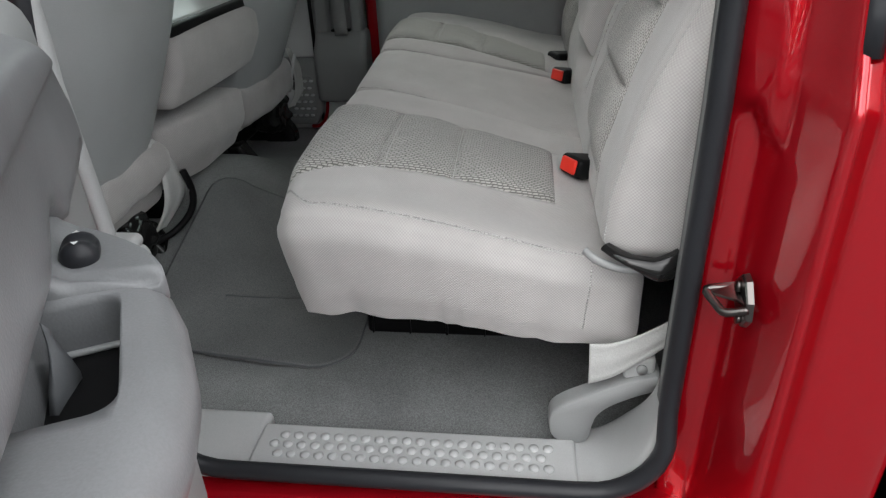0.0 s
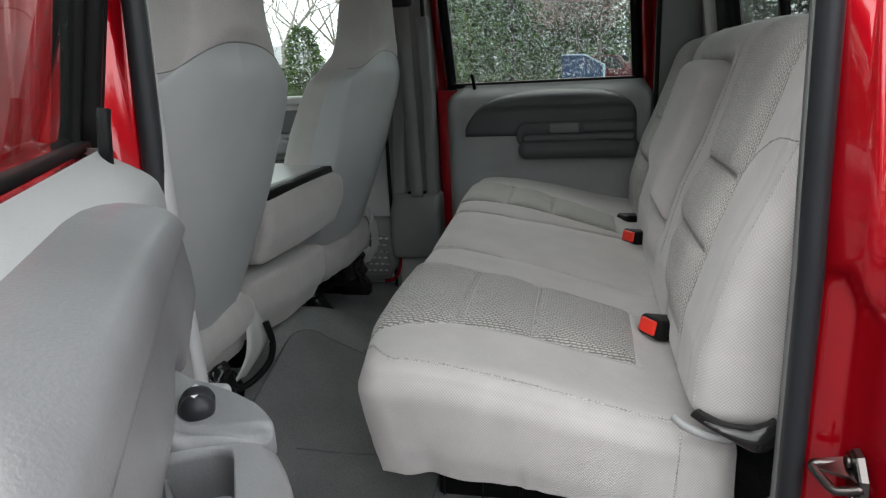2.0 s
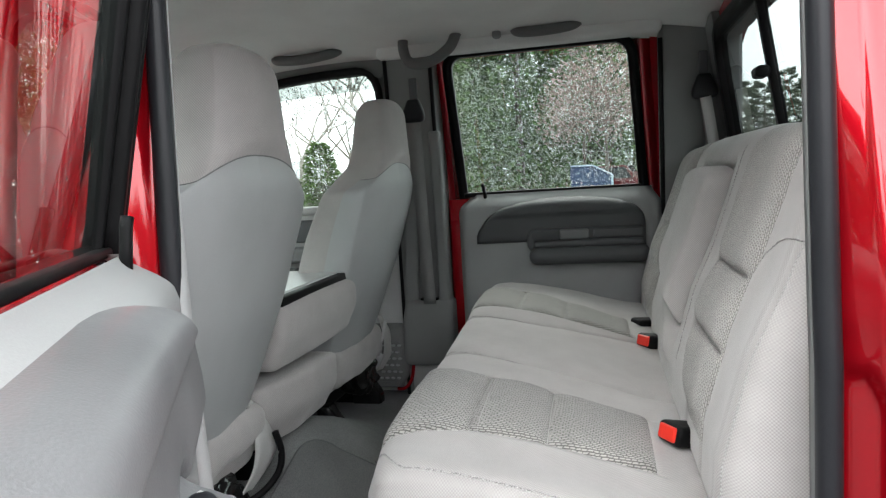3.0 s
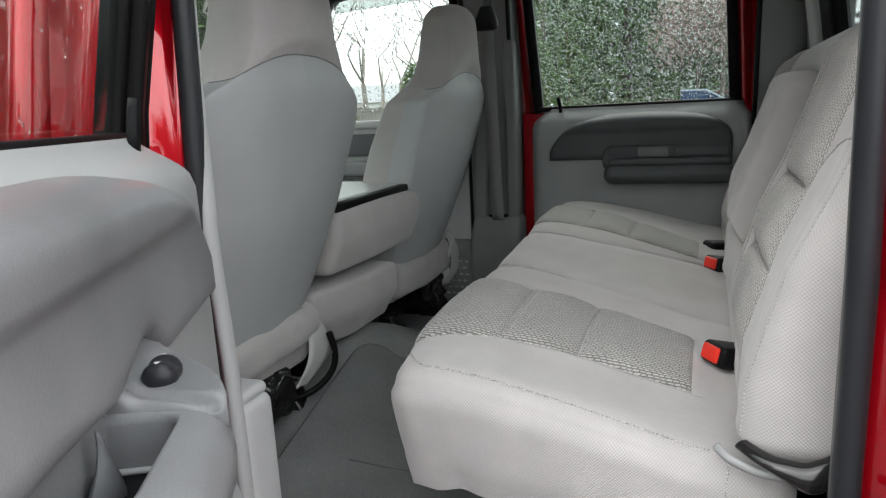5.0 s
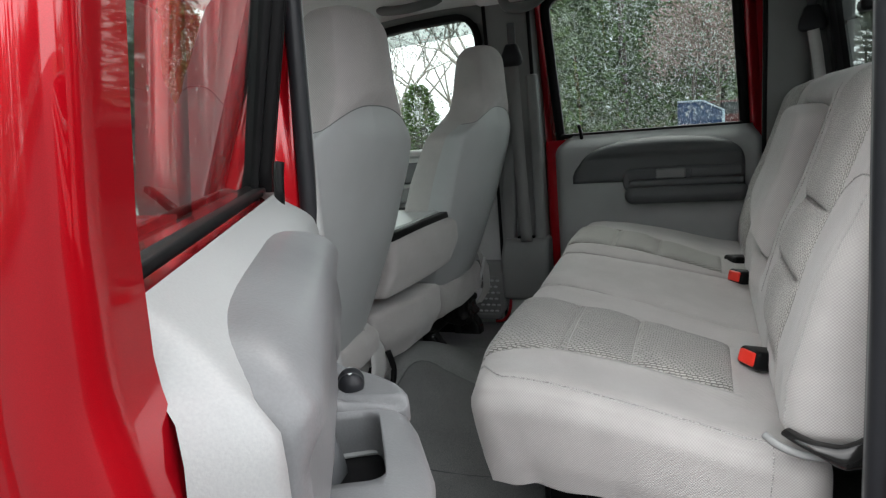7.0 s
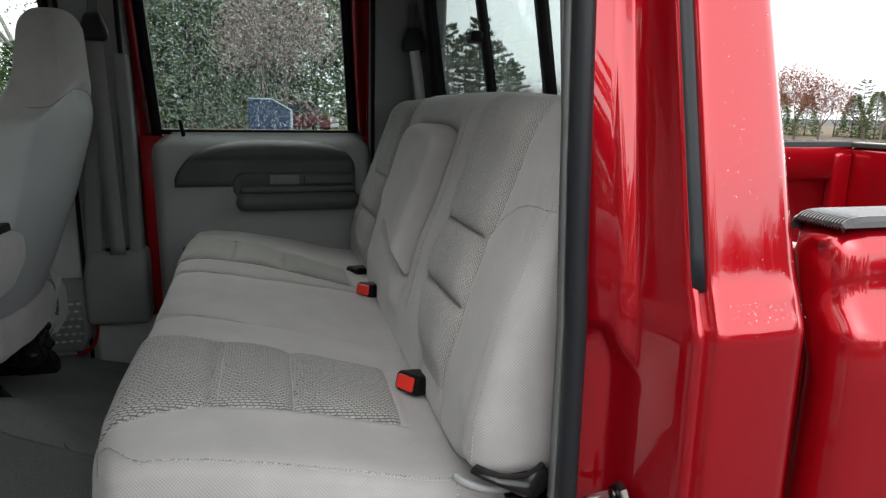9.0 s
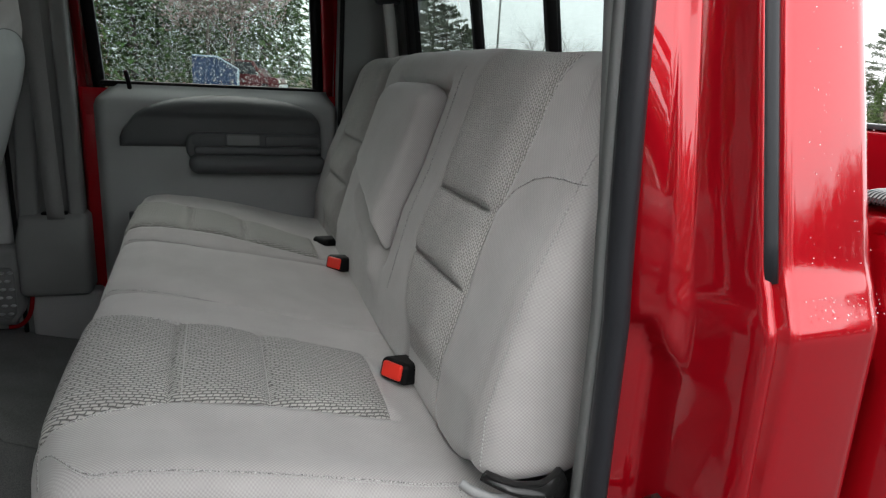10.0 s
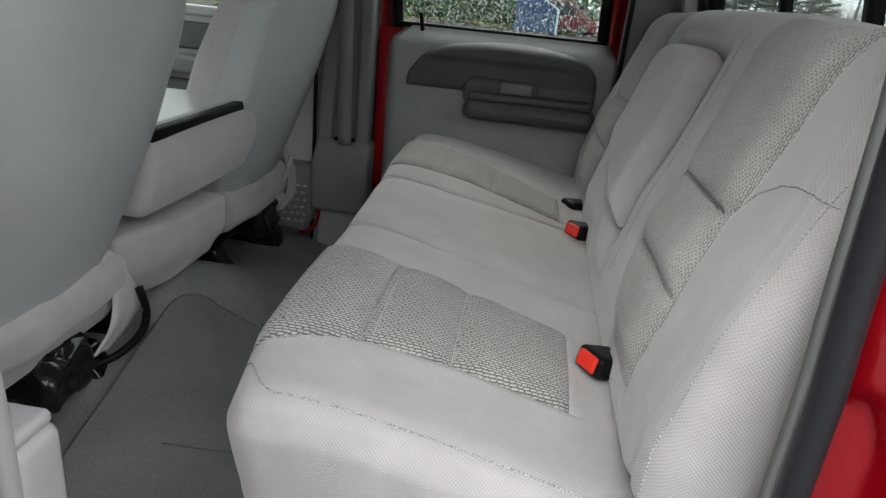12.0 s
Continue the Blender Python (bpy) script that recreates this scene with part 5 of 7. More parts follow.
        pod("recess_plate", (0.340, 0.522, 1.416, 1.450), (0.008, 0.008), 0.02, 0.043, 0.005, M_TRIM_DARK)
        block("reflector", (-0.100, 0.004, 1.13), (-0.035, 0.036, 1.190), 0.004, M_TRIM_DARK, "small dark reflector", 0.05)
    # switch and lock knob
    v, f = sweep([L(-0.08, -0.047, 1.575), L(-0.083, -0.045, 1.605), L(-0.088, -0.043, 1.632), L(-0.091, -0.041, 1.644)], ring(0.0075, 10), up=(0, 1, 0))
    mk("lock_knob", v, f, M_BLACK, d, "black lock knob")
    return d


ang = math.degrees(math.atan2(-0.872, 0.489))
rear_door("near_rear_door", 1, pose(-0.042, -0.505, 0.0, 0, 0, ang) @ pose(-0.111, 0, 0), "open red rear door with a grey inner panel")
rear_door("far_rear_door", -1, pose(0, FAR, 0), "closed red rear door with rain-wet window")

# ---------------------------------------------------------------- rear window
rw = empty("window_1", "sliding rear cab window in a black rubber frame", "window", kind="structure")
RX = 0.842


def rw_x(z):
    return RX - 0.16 * (z - 1.60)


path = [(1.425, 1.60), (1.385, 2.02), (1.365, 2.075), (1.31, 2.095), (0.04, 2.095), (-0.02, 2.075), (-0.045, 2.02), (-0.045, 1.60)]
v, f = sweep([(rw_x(z), y, z) for y, z in path], [(-0.022, -0.02), (0.022, -0.02), (0.022, 0.02), (-0.022, 0.02)], up=(1, 0, 0.16))
mk("window_frame", v, f, M_RUBBER, rw)
for y in (0.815, 0.42):
    v, f = sweep([(rw_x(z) - 0.004, y, z) for z in (1.60, 1.85, 2.09)], [(-0.014, -0.012), (0.014, -0.012), (0.014, 0.012), (-0.014, 0.012)], up=(1, 0, 0.16))
    mk("window_post", v, f, M_RUBBER, rw)
box_part("window_latch", (rw_x(1.89) - 0.048, 0.795, 1.872), (rw_x(1.89) - 0.012, 0.858, 1.902), 0.012, M_BLACK, rw)
for a, b in ((0.825, 1.41), (0.43, 0.805), (-0.03, 0.41)):
    v = [(rw_x(z) + dx, y, z) for dx in (-0.002, 0.002) for y, z in ((a, 1.60), (b, 1.60), (b, 2.08), (a, 2.08))]
    g = mk("pane", v, [(0, 1, 2, 3), (7, 6, 5, 4), (0, 4, 5, 1), (1, 5, 6, 2), (2, 6, 7, 3), (3, 7, 4, 0)], M_REARGLASS, rw, smooth=False)
    g.visible_shadow = False
v = [(rw_x(z) + dx, y, z) for dx in (-0.012, 0.012) for y, z in ((1.412, 1.58), (1.62, 1.58), (1.62, 2.16), (1.362, 2.16))]
t = mk("wall_rear_quarter", v, [(0, 1, 2, 3), (7, 6, 5, 4), (0, 4, 5, 1), (1, 5, 6, 2), (2, 6, 7, 3), (3, 7, 4, 0)], M_PILLAR, smooth=False)
tagged(t, "dark grey trim between the rear window and the pillar", "wall", kind="structure")
# red sheet metal outside, round the window
v = [(0.858 - 0.16 * max(0.0, z - 1.6), y + sg * float(lean(z)), z) for y, sg in ((-0.262, 1), (-0.05, 0), (1.52, 0), (1.73, -1)) for z in (0.8, 1.2, 1.5, 1.585, 1.8, 2.10, 2.20)]
fs = [q for q in grid_faces(4, 7) if not (7 <= q[0] < 14 and v[q[0]][2] > 1.55 and v[q[0]][2] < 2.09)]
back = mk("wall_back_panel", v, fs, M_PAINT)
tagged(back, "red painted back panel of the cab", "body panel", kind="structure")
slab("baseboard_shelf", (0.66, -0.11, 1.56), (0.86, 1.58, 1.60), M_PILLAR, "dark grey ledge behind the bench seat", "ledge")

# ---------------------------------------------------------------- far side, outside skin and front door
ffd = empty("far_front_door", "closed red front door with a grey inner panel", "car door")


def fy(z):
    return 1.665 - 0.20 * max(0.0, z - 1.60)


def hpath():
    pts = [(-0.475, 1.56)] + [(-0.475, z) for z in np.linspace(1.60, 2.03, 6)] + [(-0.475 - 0.08 * (1 - math.cos(a)), 2.03 + 0.09 * math.sin(a)) for a in np.linspace(0.3, math.pi / 2, 5)]
    pts += [(x, 2.12 - 0.035 * ((x + 0.55) / 0.5) ** 2) for x in np.linspace(-0.60, -1.02, 6)]
    pts += [(-1.10, 2.03), (-1.25, 1.87), (-1.44, 1.62), (-1.46, 1.57)]
    return pts


fp = hpath()
v, f = sweep([(x, fy(z), z) for x, z in fp], [(-0.012, -0.03), (0.012, -0.03), (0.012, 0.05), (-0.012, 0.05)], up=(0, 1, 0))
mk("window_seal", v, f, M_RUBBER, ffd, "black rubber window channel")
v, f = sweep([(x + (0.05 if x > -0.5 else 0), fy(z) + 0.01, z + (0.045 if z > 2.0 else 0)) for x, z in fp], [(-0.046, -0.02), (0.046, -0.02), (0.046, 0.06), (-0.046, 0.06)], up=(0, 1, 0))
mk("window_frame", v, f, M_PILLAR, ffd, "grey window frame trim")
g = [(-0.47, 1.58), (-1.44, 1.60), (-1.10, 2.03), (-0.98, 2.10), (-0.50, 2.12)]
v = [(x, fy(z) + 0.012 + dn, z) for dn in (-0.002, 0.002) for x, z in g]
gp = mk("window_pane", v, [(0, 1, 2, 3, 4), (9, 8, 7, 6, 5)] + [(i, (i + 1) % 5, 5 + (i + 1) % 5, 5 + i) for i in range(5)], M_GLASS, ffd, "rain-wet window glass", smooth=False)
gp.visible_shadow = False
c = [(x, fy(z) + 0.0145, z) for x, z in ((-0.49, 2.10), (-1.00, 2.08), (-1.30, 1.62), (-0.49, 1.62))]
window_drops("rain_drops", c, 2600, 11, ffd)
v = [(x, fy(z) + 0.03 + d, z) for d in (0.0, 0.003) for x, z in ((-0.47, 2.055), (-1.02, 2.035), (-1.02, 2.14), (-0.47, 2.14))]
vs = mk("rain_visor", v, [(0, 1, 2, 3), (7, 6, 5, 4), (0, 4, 5, 1), (1, 5, 6, 2), (2, 6, 7, 3), (3, 7, 4, 0)], M_SMOKE, ffd, "smoked plastic rain visor", smooth=False)
v, f = rbox((-1.50, 1.60, 0.80), (-0.435, 1.66, 1.575), 0.02, 0.1)
mk("trim_panel", v, f, M_TRIM, ffd, "grey plastic door panel")
box_part("sill_cap", (-1.45, 1.585, 1.555), (-0.44, 1.66, 1.59), 0.012, M_TRIM, ffd)
box_part("pad", (-1.30, 1.582, 1.44), (-0.55, 1.61, 1.535), 0.012, M_TRIM_DARK, ffd, "dark grey padded panel")
box_part("armrest", (-1.25, 1.54, 1.355), (-0.58, 1.61, 1.425), 0.02, M_PAD, ffd, "grey armrest")
box_part("lower_pad", (-1.25, 1.575, 1.25), (-0.55, 1.61, 1.335), 0.02, M_TRIM_DARK, ffd, "dark grey lower panel")
sg = box_part("speaker_grille", (-0.60, 1.57, 0.80), (-0.41, 1.60, 1.03), 0.012, M_TRIM, ffd, "grey speaker grille with round dimples")
knob_bm = bmesh.new()
bmesh.ops.create_uvsphere(knob_bm, u_segments=8, v_segments=5, radius=0.011)
knob = part("grille_dimple", knob_bm, M_TRIM, sg, smooth=True)
knob.location = (-0.58, 1.57, 0.83)
for a in range(5):
    for b in range(6):
        if a + b:
            k = new("grille_dimple", knob.data)
            k.parent = sg
            k.location = (-0.58 + 0.034 * a, 1.57, 0.83 + 0.034 * b)
v = [(x, 1.80 - float(lean(z)), z) for x in (-1.55, -0.45) for z in np.linspace(0.62, 1.57, 16)]
mk("outer_skin", v, grid_faces(2, 16), M_PAINT, ffd, "glossy red outer skin")

# far pillar trim dressing: belt, guide, jamb strip
for x in (-0.425, -0.246):
    v, f = sweep([(x, 1.548 - 0.07 * max(0, z - 1.5), z) for z in np.linspace(0.80, 2.14, 14)], ring(0.008), up=(0, 1, 0))
    tagged(mk("trim_far_seal", v, f, M_RUBBER), "black rubber door seal on the far pillar", "door seal", kind="structure")
v, f = sweep([(x, 1.50, 2.185) for x in np.linspace(-0.19, 0.60, 10)], ring(0.014), up=(0, 1, 0))
tagged(mk("trim_far_header_seal", v, f, M_RUBBER), "black rubber seal over the far rear door", "door seal", kind="structure")
v, f = sweep([(0.594, 1.550 - 0.07 * max(0, z - 1.5), z) for z in np.linspace(1.0, 2.12, 12)], ring(0.008), up=(0, 1, 0))
tagged(mk("trim_far_rear_seal", v, f, M_RUBBER), "black rubber seal behind the far rear door", "door seal", kind="structure")


def shoulder_belt(name, guide, foot, label, normal, wide=0.048, loose=False):
    b = empty(name, label, "seat belt", "shoulder belts")
    g, ft = Vector(guide), Vector(foot)
    pts = curve_points([g + Vector((0, 0, -0.02)), g.lerp(ft, 0.3) + Vector(normal) * 0.004, g.lerp(ft, 0.7) + Vector(normal) * 0.006, ft], 6)
    v, f = sweep(pts, strap(wide, 0.0025), up=normal)
    mk("webbing", v, f, M_BELT_GREY, b, "grey belt webbing")
    if loose:
        # the loose half of the loop hangs in front, folded and twisted
        n = len(pts)
        v, f = sweep([p + Vector(normal) * 0.022 + Vector((0.022, 0, 0)) * (0.35 + 0.9 * i / n) for i, p in enumerate(pts)], strap(0.036, 0.003), up=(normal[0] + 0.35, normal[1], 0))
        mk("webbing", v, f, M_BELT, b, "pale folded webbing")
    v, f = rbox((-0.044, -0.026, -0.042), (0.044, 0.018, 0.046), 0.018, 0.008)
    k = sstep(-0.02, 0.046, v[:, 2])
    v[:, 0] *= 1 - 0.42 * k
    v[:, 1] += 0.012 * k
    mk("guide", v + np.array(guide), f, M_SEAL, b, "dark plastic belt guide")
    v, f = rbox((-0.016, -0.005, -0.05), (0.016, 0.008, 0.05), 0.006, 0.03)
    mk("slide", v + np.array((guide[0], guide[1] + 0.016, guide[2] + 0.075)), f, M_TRIM_DARK, b)
    return b


shoulder_belt("shoulder_belt", (-0.302, 1.432, 1.93), (-0.295, 1.475, 1.19), "grey shoulder belt hanging on the far centre pillar", (0, -1, 0))
shoulder_belt("shoulder_belt", (0.733, 1.475, 1.935), (0.775, 1.50, 1.55), "pale grey twisted shoulder belt hanging on the far rear pillar", (-0.5, -0.86, 0), 0.036, True)

# far cab side outside, closing the shell
v = [(x, 1.805 - float(lean(z)), z) for x in (-0.44, -0.24, 0.64, 0.86) for z in (0.62, 1.0, 1.44, 1.49, 1.57)]
tagged(mk("wall_far_skin", v, grid_faces(4, 5), M_PAINT), "red painted far side of the cab", "body panel", kind="structure")

# ---------------------------------------------------------------- headliner fittings
def grip(ctrl, label, r=0.015):
    v, f = sweep(curve_points(ctrl, 7), ring(r, 8, r * 1.25), up=(0, 1, 0.2))
    g = mk("grab_handle", v, f, M_GRIP)
    return tagged(g, label, "grab handle", "grab handles")


grip([(-0.325, 1.44, 2.215), (-0.322, 1.42, 2.155), (-0.295, 1.405, 2.105), (-0.22, 1.40, 2.10), (-0.15, 1.405, 2.14), (-0.125, 1.42, 2.185), (-0.118, 1.44, 2.215)], "grey plastic grab handle over the centre pillar", 0.016)
grip([(-0.86, 1.46, 2.185), (-0.83, 1.43, 2.168), (-0.73, 1.42, 2.160), (-0.62, 1.43, 2.172), (-0.59, 1.46, 2.19)], "grey grab handle above the front window")
grip([(0.085, 1.46, 2.20), (0.11, 1.43, 2.178), (0.20, 1.42, 2.172), (0.29, 1.43, 2.182), (0.32, 1.46, 2.205)], "grey grab handle above the far rear window")
hk = box_part("coat_hook", (0.008, 1.43, 2.165), (0.040, 1.46, 2.20), 0.012, M_PILLAR)
tagged(hk, "small grey coat hook on the headliner", "coat hook")
box = box_part("trim_far_header", (-0.45, 1.47, 2.14), (0.60, 1.56, 2.20), 0.02, M_LINER)
tagged(box, "light grey headliner edge over the far doors", "trim", kind="structure")

# ---------------------------------------------------------------- front of the cab
dash = empty("dashboard", "dark grey plastic dashboard under the windscreen", "dashboard")
def dash_bend(v):
    v[:, 2] -= 0.06 * sstep(-1.45, -1.25, v[:, 0]) * sstep(1.2, 1.45, v[:, 2])
    return v
box_part("body", (-1.85, -0.12, 0.95), (-1.28, 1.59, 1.50), 0.07, M_TRIM_DARK, dash, step=0.06, bend=dash_bend)
box_part("hood_over_gauges", (-1.56, 0.0, 1.44), (-1.32, 0.45, 1.545), 0.04, M_TRIM_DARK, dash)
wheel = empty("steering_wheel", "black steering wheel on its column", "steering wheel", at=pose(-1.18, 0.21, 1.615, 0, -62, 0))
v, f = sweep([(0.19 * math.cos(a), 0.19 * math.sin(a), 0) for a in np.linspace(0, 2 * math.pi, 40, endpoint=False)], ring(0.015), closed=True)
mk("rim", v, f, M_BLACK, wheel)
box_part("hub", (-0.07, -0.08, -0.05), (0.06, 0.08, 0.01), 0.03, M_TRIM_DARK, wheel)
for a in (0, 180, 270):
    v, f = sweep([(0.05 * math.cos(radians(a)), 0.05 * math.sin(radians(a)), -0.02), (0.19 * math.cos(radians(a)), 0.19 * math.sin(radians(a)), 0)], ring(0.010, 6, 0.02))
    mk("spoke", v, f, M_BLACK, wheel)
v, f = sweep([(0, 0, -0.03), (0, 0, -0.32)], ring(0.045, 10), up=(0, 1, 0))
mk("column", v, f, M_TRIM_DARK, wheel)
mirror = empty("rear_view_mirror", "black rear-view mirror below the headliner", "mirror")
box_part("housing", (-1.36, 0.60, 2.03), (-1.33, 0.86, 2.11), 0.014, M_BLACK, mirror)
v, f = sweep([(-1.345, 0.73, 2.10), (-1.36, 0.73, 2.17)], ring(0.008), up=(0, 1, 0))
mk("stem", v, f, M_BLACK, mirror)
ws = empty("window_2", "windscreen glass with painted pillars", "window", kind="structure")
v = [(x + dx, y, z) for dx in (-0.003, 0.003) for x, y, z in ((-1.95, -0.18, 1.56), (-1.95, 1.65, 1.56), (-1.38, 1.50, 2.17), (-1.38, -0.03, 2.17))]
g = mk("pane", v, [(0, 1, 2, 3), (7, 6, 5, 4)] + [(i, (i + 1) % 4, 4 + (i + 1) % 4, 4 + i) for i in range(4)], M_GLASS, ws, smooth=False)
g.visible_shadow = False
for ya, yb in ((-0.22, -0.05), (1.69, 1.52)):
    v, f = sweep([(-1.97, ya, 1.54), (-1.70, (ya * 2 + yb) / 3, 1.83), (-1.38, yb, 2.18)], ring(0.035, 8, 0.05), up=(0, 0, 1))
    mk("window_post", v, f, M_PAINT, ws, "red painted windscreen pillar")
hood = box_part("hood", (-3.3, -0.25, 1.25), (-1.95, 1.72, 1.47), 0.09, M_PAINT, step=0.1)
tagged(hood, "glossy red hood in front of the windscreen", "hood", kind="structure")
slab("wall_firewall", (-1.95, -0.2, 0.7), (-1.88, 1.66, 1.45), M_TRIM_DARK, "dark firewall behind the dashboard")

# near front door, seen through the open rear door's window
nfd = empty("near_front_door", "closed red front door with its window up", "car door")
v = [(x, SKIN + float(lean(z)), z) for x in (-1.55, -0.43) for z in np.linspace(0.62, 1.57, 16)]
mk("outer_skin", v, grid_faces(2, 16), M_PAINT, nfd, "glossy red outer skin")
npth = [(x, -0.245 + 0.20 * max(0.0, z - 1.60), z) for x, z in fp]
v, f = sweep(npth, [(-0.04, -0.05), (0.04, -0.05), (0.04, 0.03), (-0.04, 0.03)], up=(0, 1, 0))
mk("window_frame", v, f, M_PAINT, nfd, "red painted window frame")
v, f = sweep([(x - 0.02 if x > -0.6 else x, y - 0.005, z - (0.02 if z > 2.0 else 0)) for x, y, z in npth[8:]], [(-0.03, -0.05), (0.03, -0.05), (0.03, 0.035), (-0.03, 0.035)], up=(0, 1, 0))
mk("window_seal", v, f, M_RUBBER, nfd, "black rubber window channel")
v = [(x, -0.245 + 0.20 * max(0.0, z - 1.60) + dn, z) for dn in (-0.002, 0.002) for x, z in ((-0.47, 1.58), (-1.44, 1.60), (-1.10, 2.03), (-0.98, 2.10), (-0.50, 2.12))]
gp = mk("window_pane", v, [(0, 1, 2, 3, 4), (9, 8, 7, 6, 5)] + [(i, (i + 1) % 5, 5 + (i + 1) % 5, 5 + i) for i in range(5)], M_GREENGLASS, nfd, "rain-wet green-tinted window glass", smooth=False)
gp.visible_shadow = False
box_part("trim_panel", (-1.50, -0.24, 0.80), (-0.44, -0.17, 1.575), 0.02, M_TRIM, nfd, "grey plastic door panel")
c = [(x, -0.248 + 0.20 * max(0.0, z - 1.60), z) for x, z in ((-1.00, 2.08), (-0.49, 2.10), (-0.49, 1.62), (-1.30, 1.62))]
window_drops("rain_drops", c, 600, 12, nfd, 0.0008, 0.0022)

# near cab side above the opening
v = [(x, SKIN + float(lean(z)) + 0.02, z) for x in (-1.4, -0.4, 0.3, 0.86) for z in (2.10, 2.15, 2.20, 2.24)]
tagged(mk("wall_near_header", v, grid_faces(4, 4), M_PAINT), "red painted roof rail over the door opening", "body panel", kind="structure")
v = [(x, y, z) for x in (-0.42, 0.1, 0.61) for y, z in ((-0.10, 2.08), (-0.06, 2.12), (-0.04, 2.17))]
tagged(mk("trim_near_header", v, grid_faces(3, 3), M_LINER), "light grey headliner edge over the door opening", "trim", kind="structure")

# ---------------------------------------------------------------- belt anchor, striker and lever by the opening
anchor = empty("belt_anchor", "grey seat belt webbing at its bolted floor anchor", "seat belt")
top = curve_points([(0.665, -0.072, 1.070), (0.615, -0.088, 1.043), (0.57, -0.098, 1.020), (0.525, -0.104, 1.004), (0.488, -0.098, 0.996)], 6)
low = curve_points([(0.665, -0.074, 1.032), (0.615, -0.092, 0.998), (0.57, -0.101, 0.966), (0.528, -0.104, 0.936), (0.492, -0.097, 0.914)], 6)
v = [tuple(np.array(a) + (np.array(b) - np.array(a)) * k + np.array((0, 0.0015 * math.sin(k * 9.4), 0))) for a, b in zip(top, low) for k in np.linspace(0, 1, 9)]
w = mk("webbing", v, grid_faces(len(top), 9), M_BELT, anchor, "grey belt webbing")
w.modifiers.new("thickness", "SOLIDIFY").thickness = 0.0025
v, f = rbox((0.548, -0.094, 0.925), (0.598, -0.066, 0.968), 0.008, 0.01)
v[:, 2] += 0.10 * (v[:, 0] - 0.57)
mk("bolt_plate", v, f, M_TRIM, anchor)
v, f = sweep([(0.576, -0.092, 0.948), (0.576, -0.099, 0.948)], ring(0.009, 14), up=(0, 0, 1))
mk("bolt_head", v, f, M_COVER, anchor, "round bolt head")
outl = curve_points([(0.605, 0, 0.944), (0.55, 0, 0.926), (0.495, 0, 0.897), (0.450, 0, 0.871), (0.430, 0, 0.846), (0.433, 0, 0.806), (0.452, 0, 0.788), (0.482, 0, 0.786), (0.498, 0, 0.800), (0.504, 0, 0.836), (0.522, 0, 0.866), (0.56, 0, 0.892), (0.605, 0, 0.912)], 5)
cx, cz = 0.49, 0.855
v = []
for dy, k in ((-0.072, 1.0), (-0.096, 1.0), (-0.101, 0.985), (-0.104, 0.95), (-0.106, 0.88)):
    for x, _, z in outl:
        near_x = min(max(x, 0.462), 0.60)
        near_z = float(np.interp(near_x, [0.462, 0.50, 0.60], [0.826, 0.878, 0.928])) if z > 0.84 else max(z, 0.815)
        v.append((near_x + (x - near_x) * k, dy, near_z + (z - near_z) * k))
m = len(outl)
cov = mk("sill_end_cover", v, grid_faces(5, m, True) + [tuple(range(4 * m, 5 * m))], M_COVER)
tagged(cov, "grey plastic belt cover curving down to the sill", "belt cover")

stk = empty("door_striker", "bare steel door striker loop on the red jamb", "striker")
outl = [(-0.226, 1.186), (-0.232, 1.210), (-0.246, 1.222), (-0.261, 1.219), (-0.279, 1.199), (-0.283, 1.177), (-0.270, 1.160), (-0.250, 1.163)]
m = len(outl)
v = [(x, -0.255 + (y + 0.255) * k, 1.19 + (z - 1.19) * k) for x, k in ((0.654, 1.04), (0.647, 1.0), (0.645, 0.93)) for y, z in outl]
mk("plate", v, grid_faces(3, m, True) + [tuple(range(2 * m, 3 * m))], M_CHROME, stk, smooth=False)
bar = [(-0.0050, -0.0026), (-0.0026, -0.0050), (0.0026, -0.0050), (0.0050, -0.0026), (0.0050, 0.0026), (0.0026, 0.0050), (-0.0026, 0.0050), (-0.0050, 0.0026)]
v, f = sweep(curve_points([(0.648, -0.234, 1.194), (0.628, -0.231, 1.192), (0.614, -0.230, 1.190), (0.611, -0.235, 1.187), (0.617, -0.252, 1.183), (0.623, -0.267, 1.180), (0.632, -0.272, 1.182), (0.650, -0.277, 1.189)], 4), bar, up=(0, 0, 1))
mk("loop", v, f, M_CHROME, stk)
v = [(0.646, -0.230, 1.200), (0.613, -0.226, 1.193), (0.614, -0.240, 1.189), (0.640, -0.262, 1.193), (0.646, -0.276, 1.193)]
v = [(x, y, z + dz) for dz in (0.0015, -0.002) for x, y, z in v]
mk("web", v, [(0, 1, 2, 3, 4), (9, 8, 7, 6, 5)] + [(i, (i + 1) % 5, 5 + (i + 1) % 5, 5 + i) for i in range(5)], M_CHROME, stk, smooth=False)
for y, z in ((-0.248, 1.206), (-0.267, 1.171)):
    v, f = sweep([(0.650, y, z), (0.642, y, z), (0.640, y, z)], ring(0.0075, 12), up=(0, 0, 1))
    mk("screw", v, f, M_CHROME, stk)

# rain standing on the painted pillar and on its crease
def skin_pt(x, z):
    return (x, -0.3385 + float(lean(z)), z)


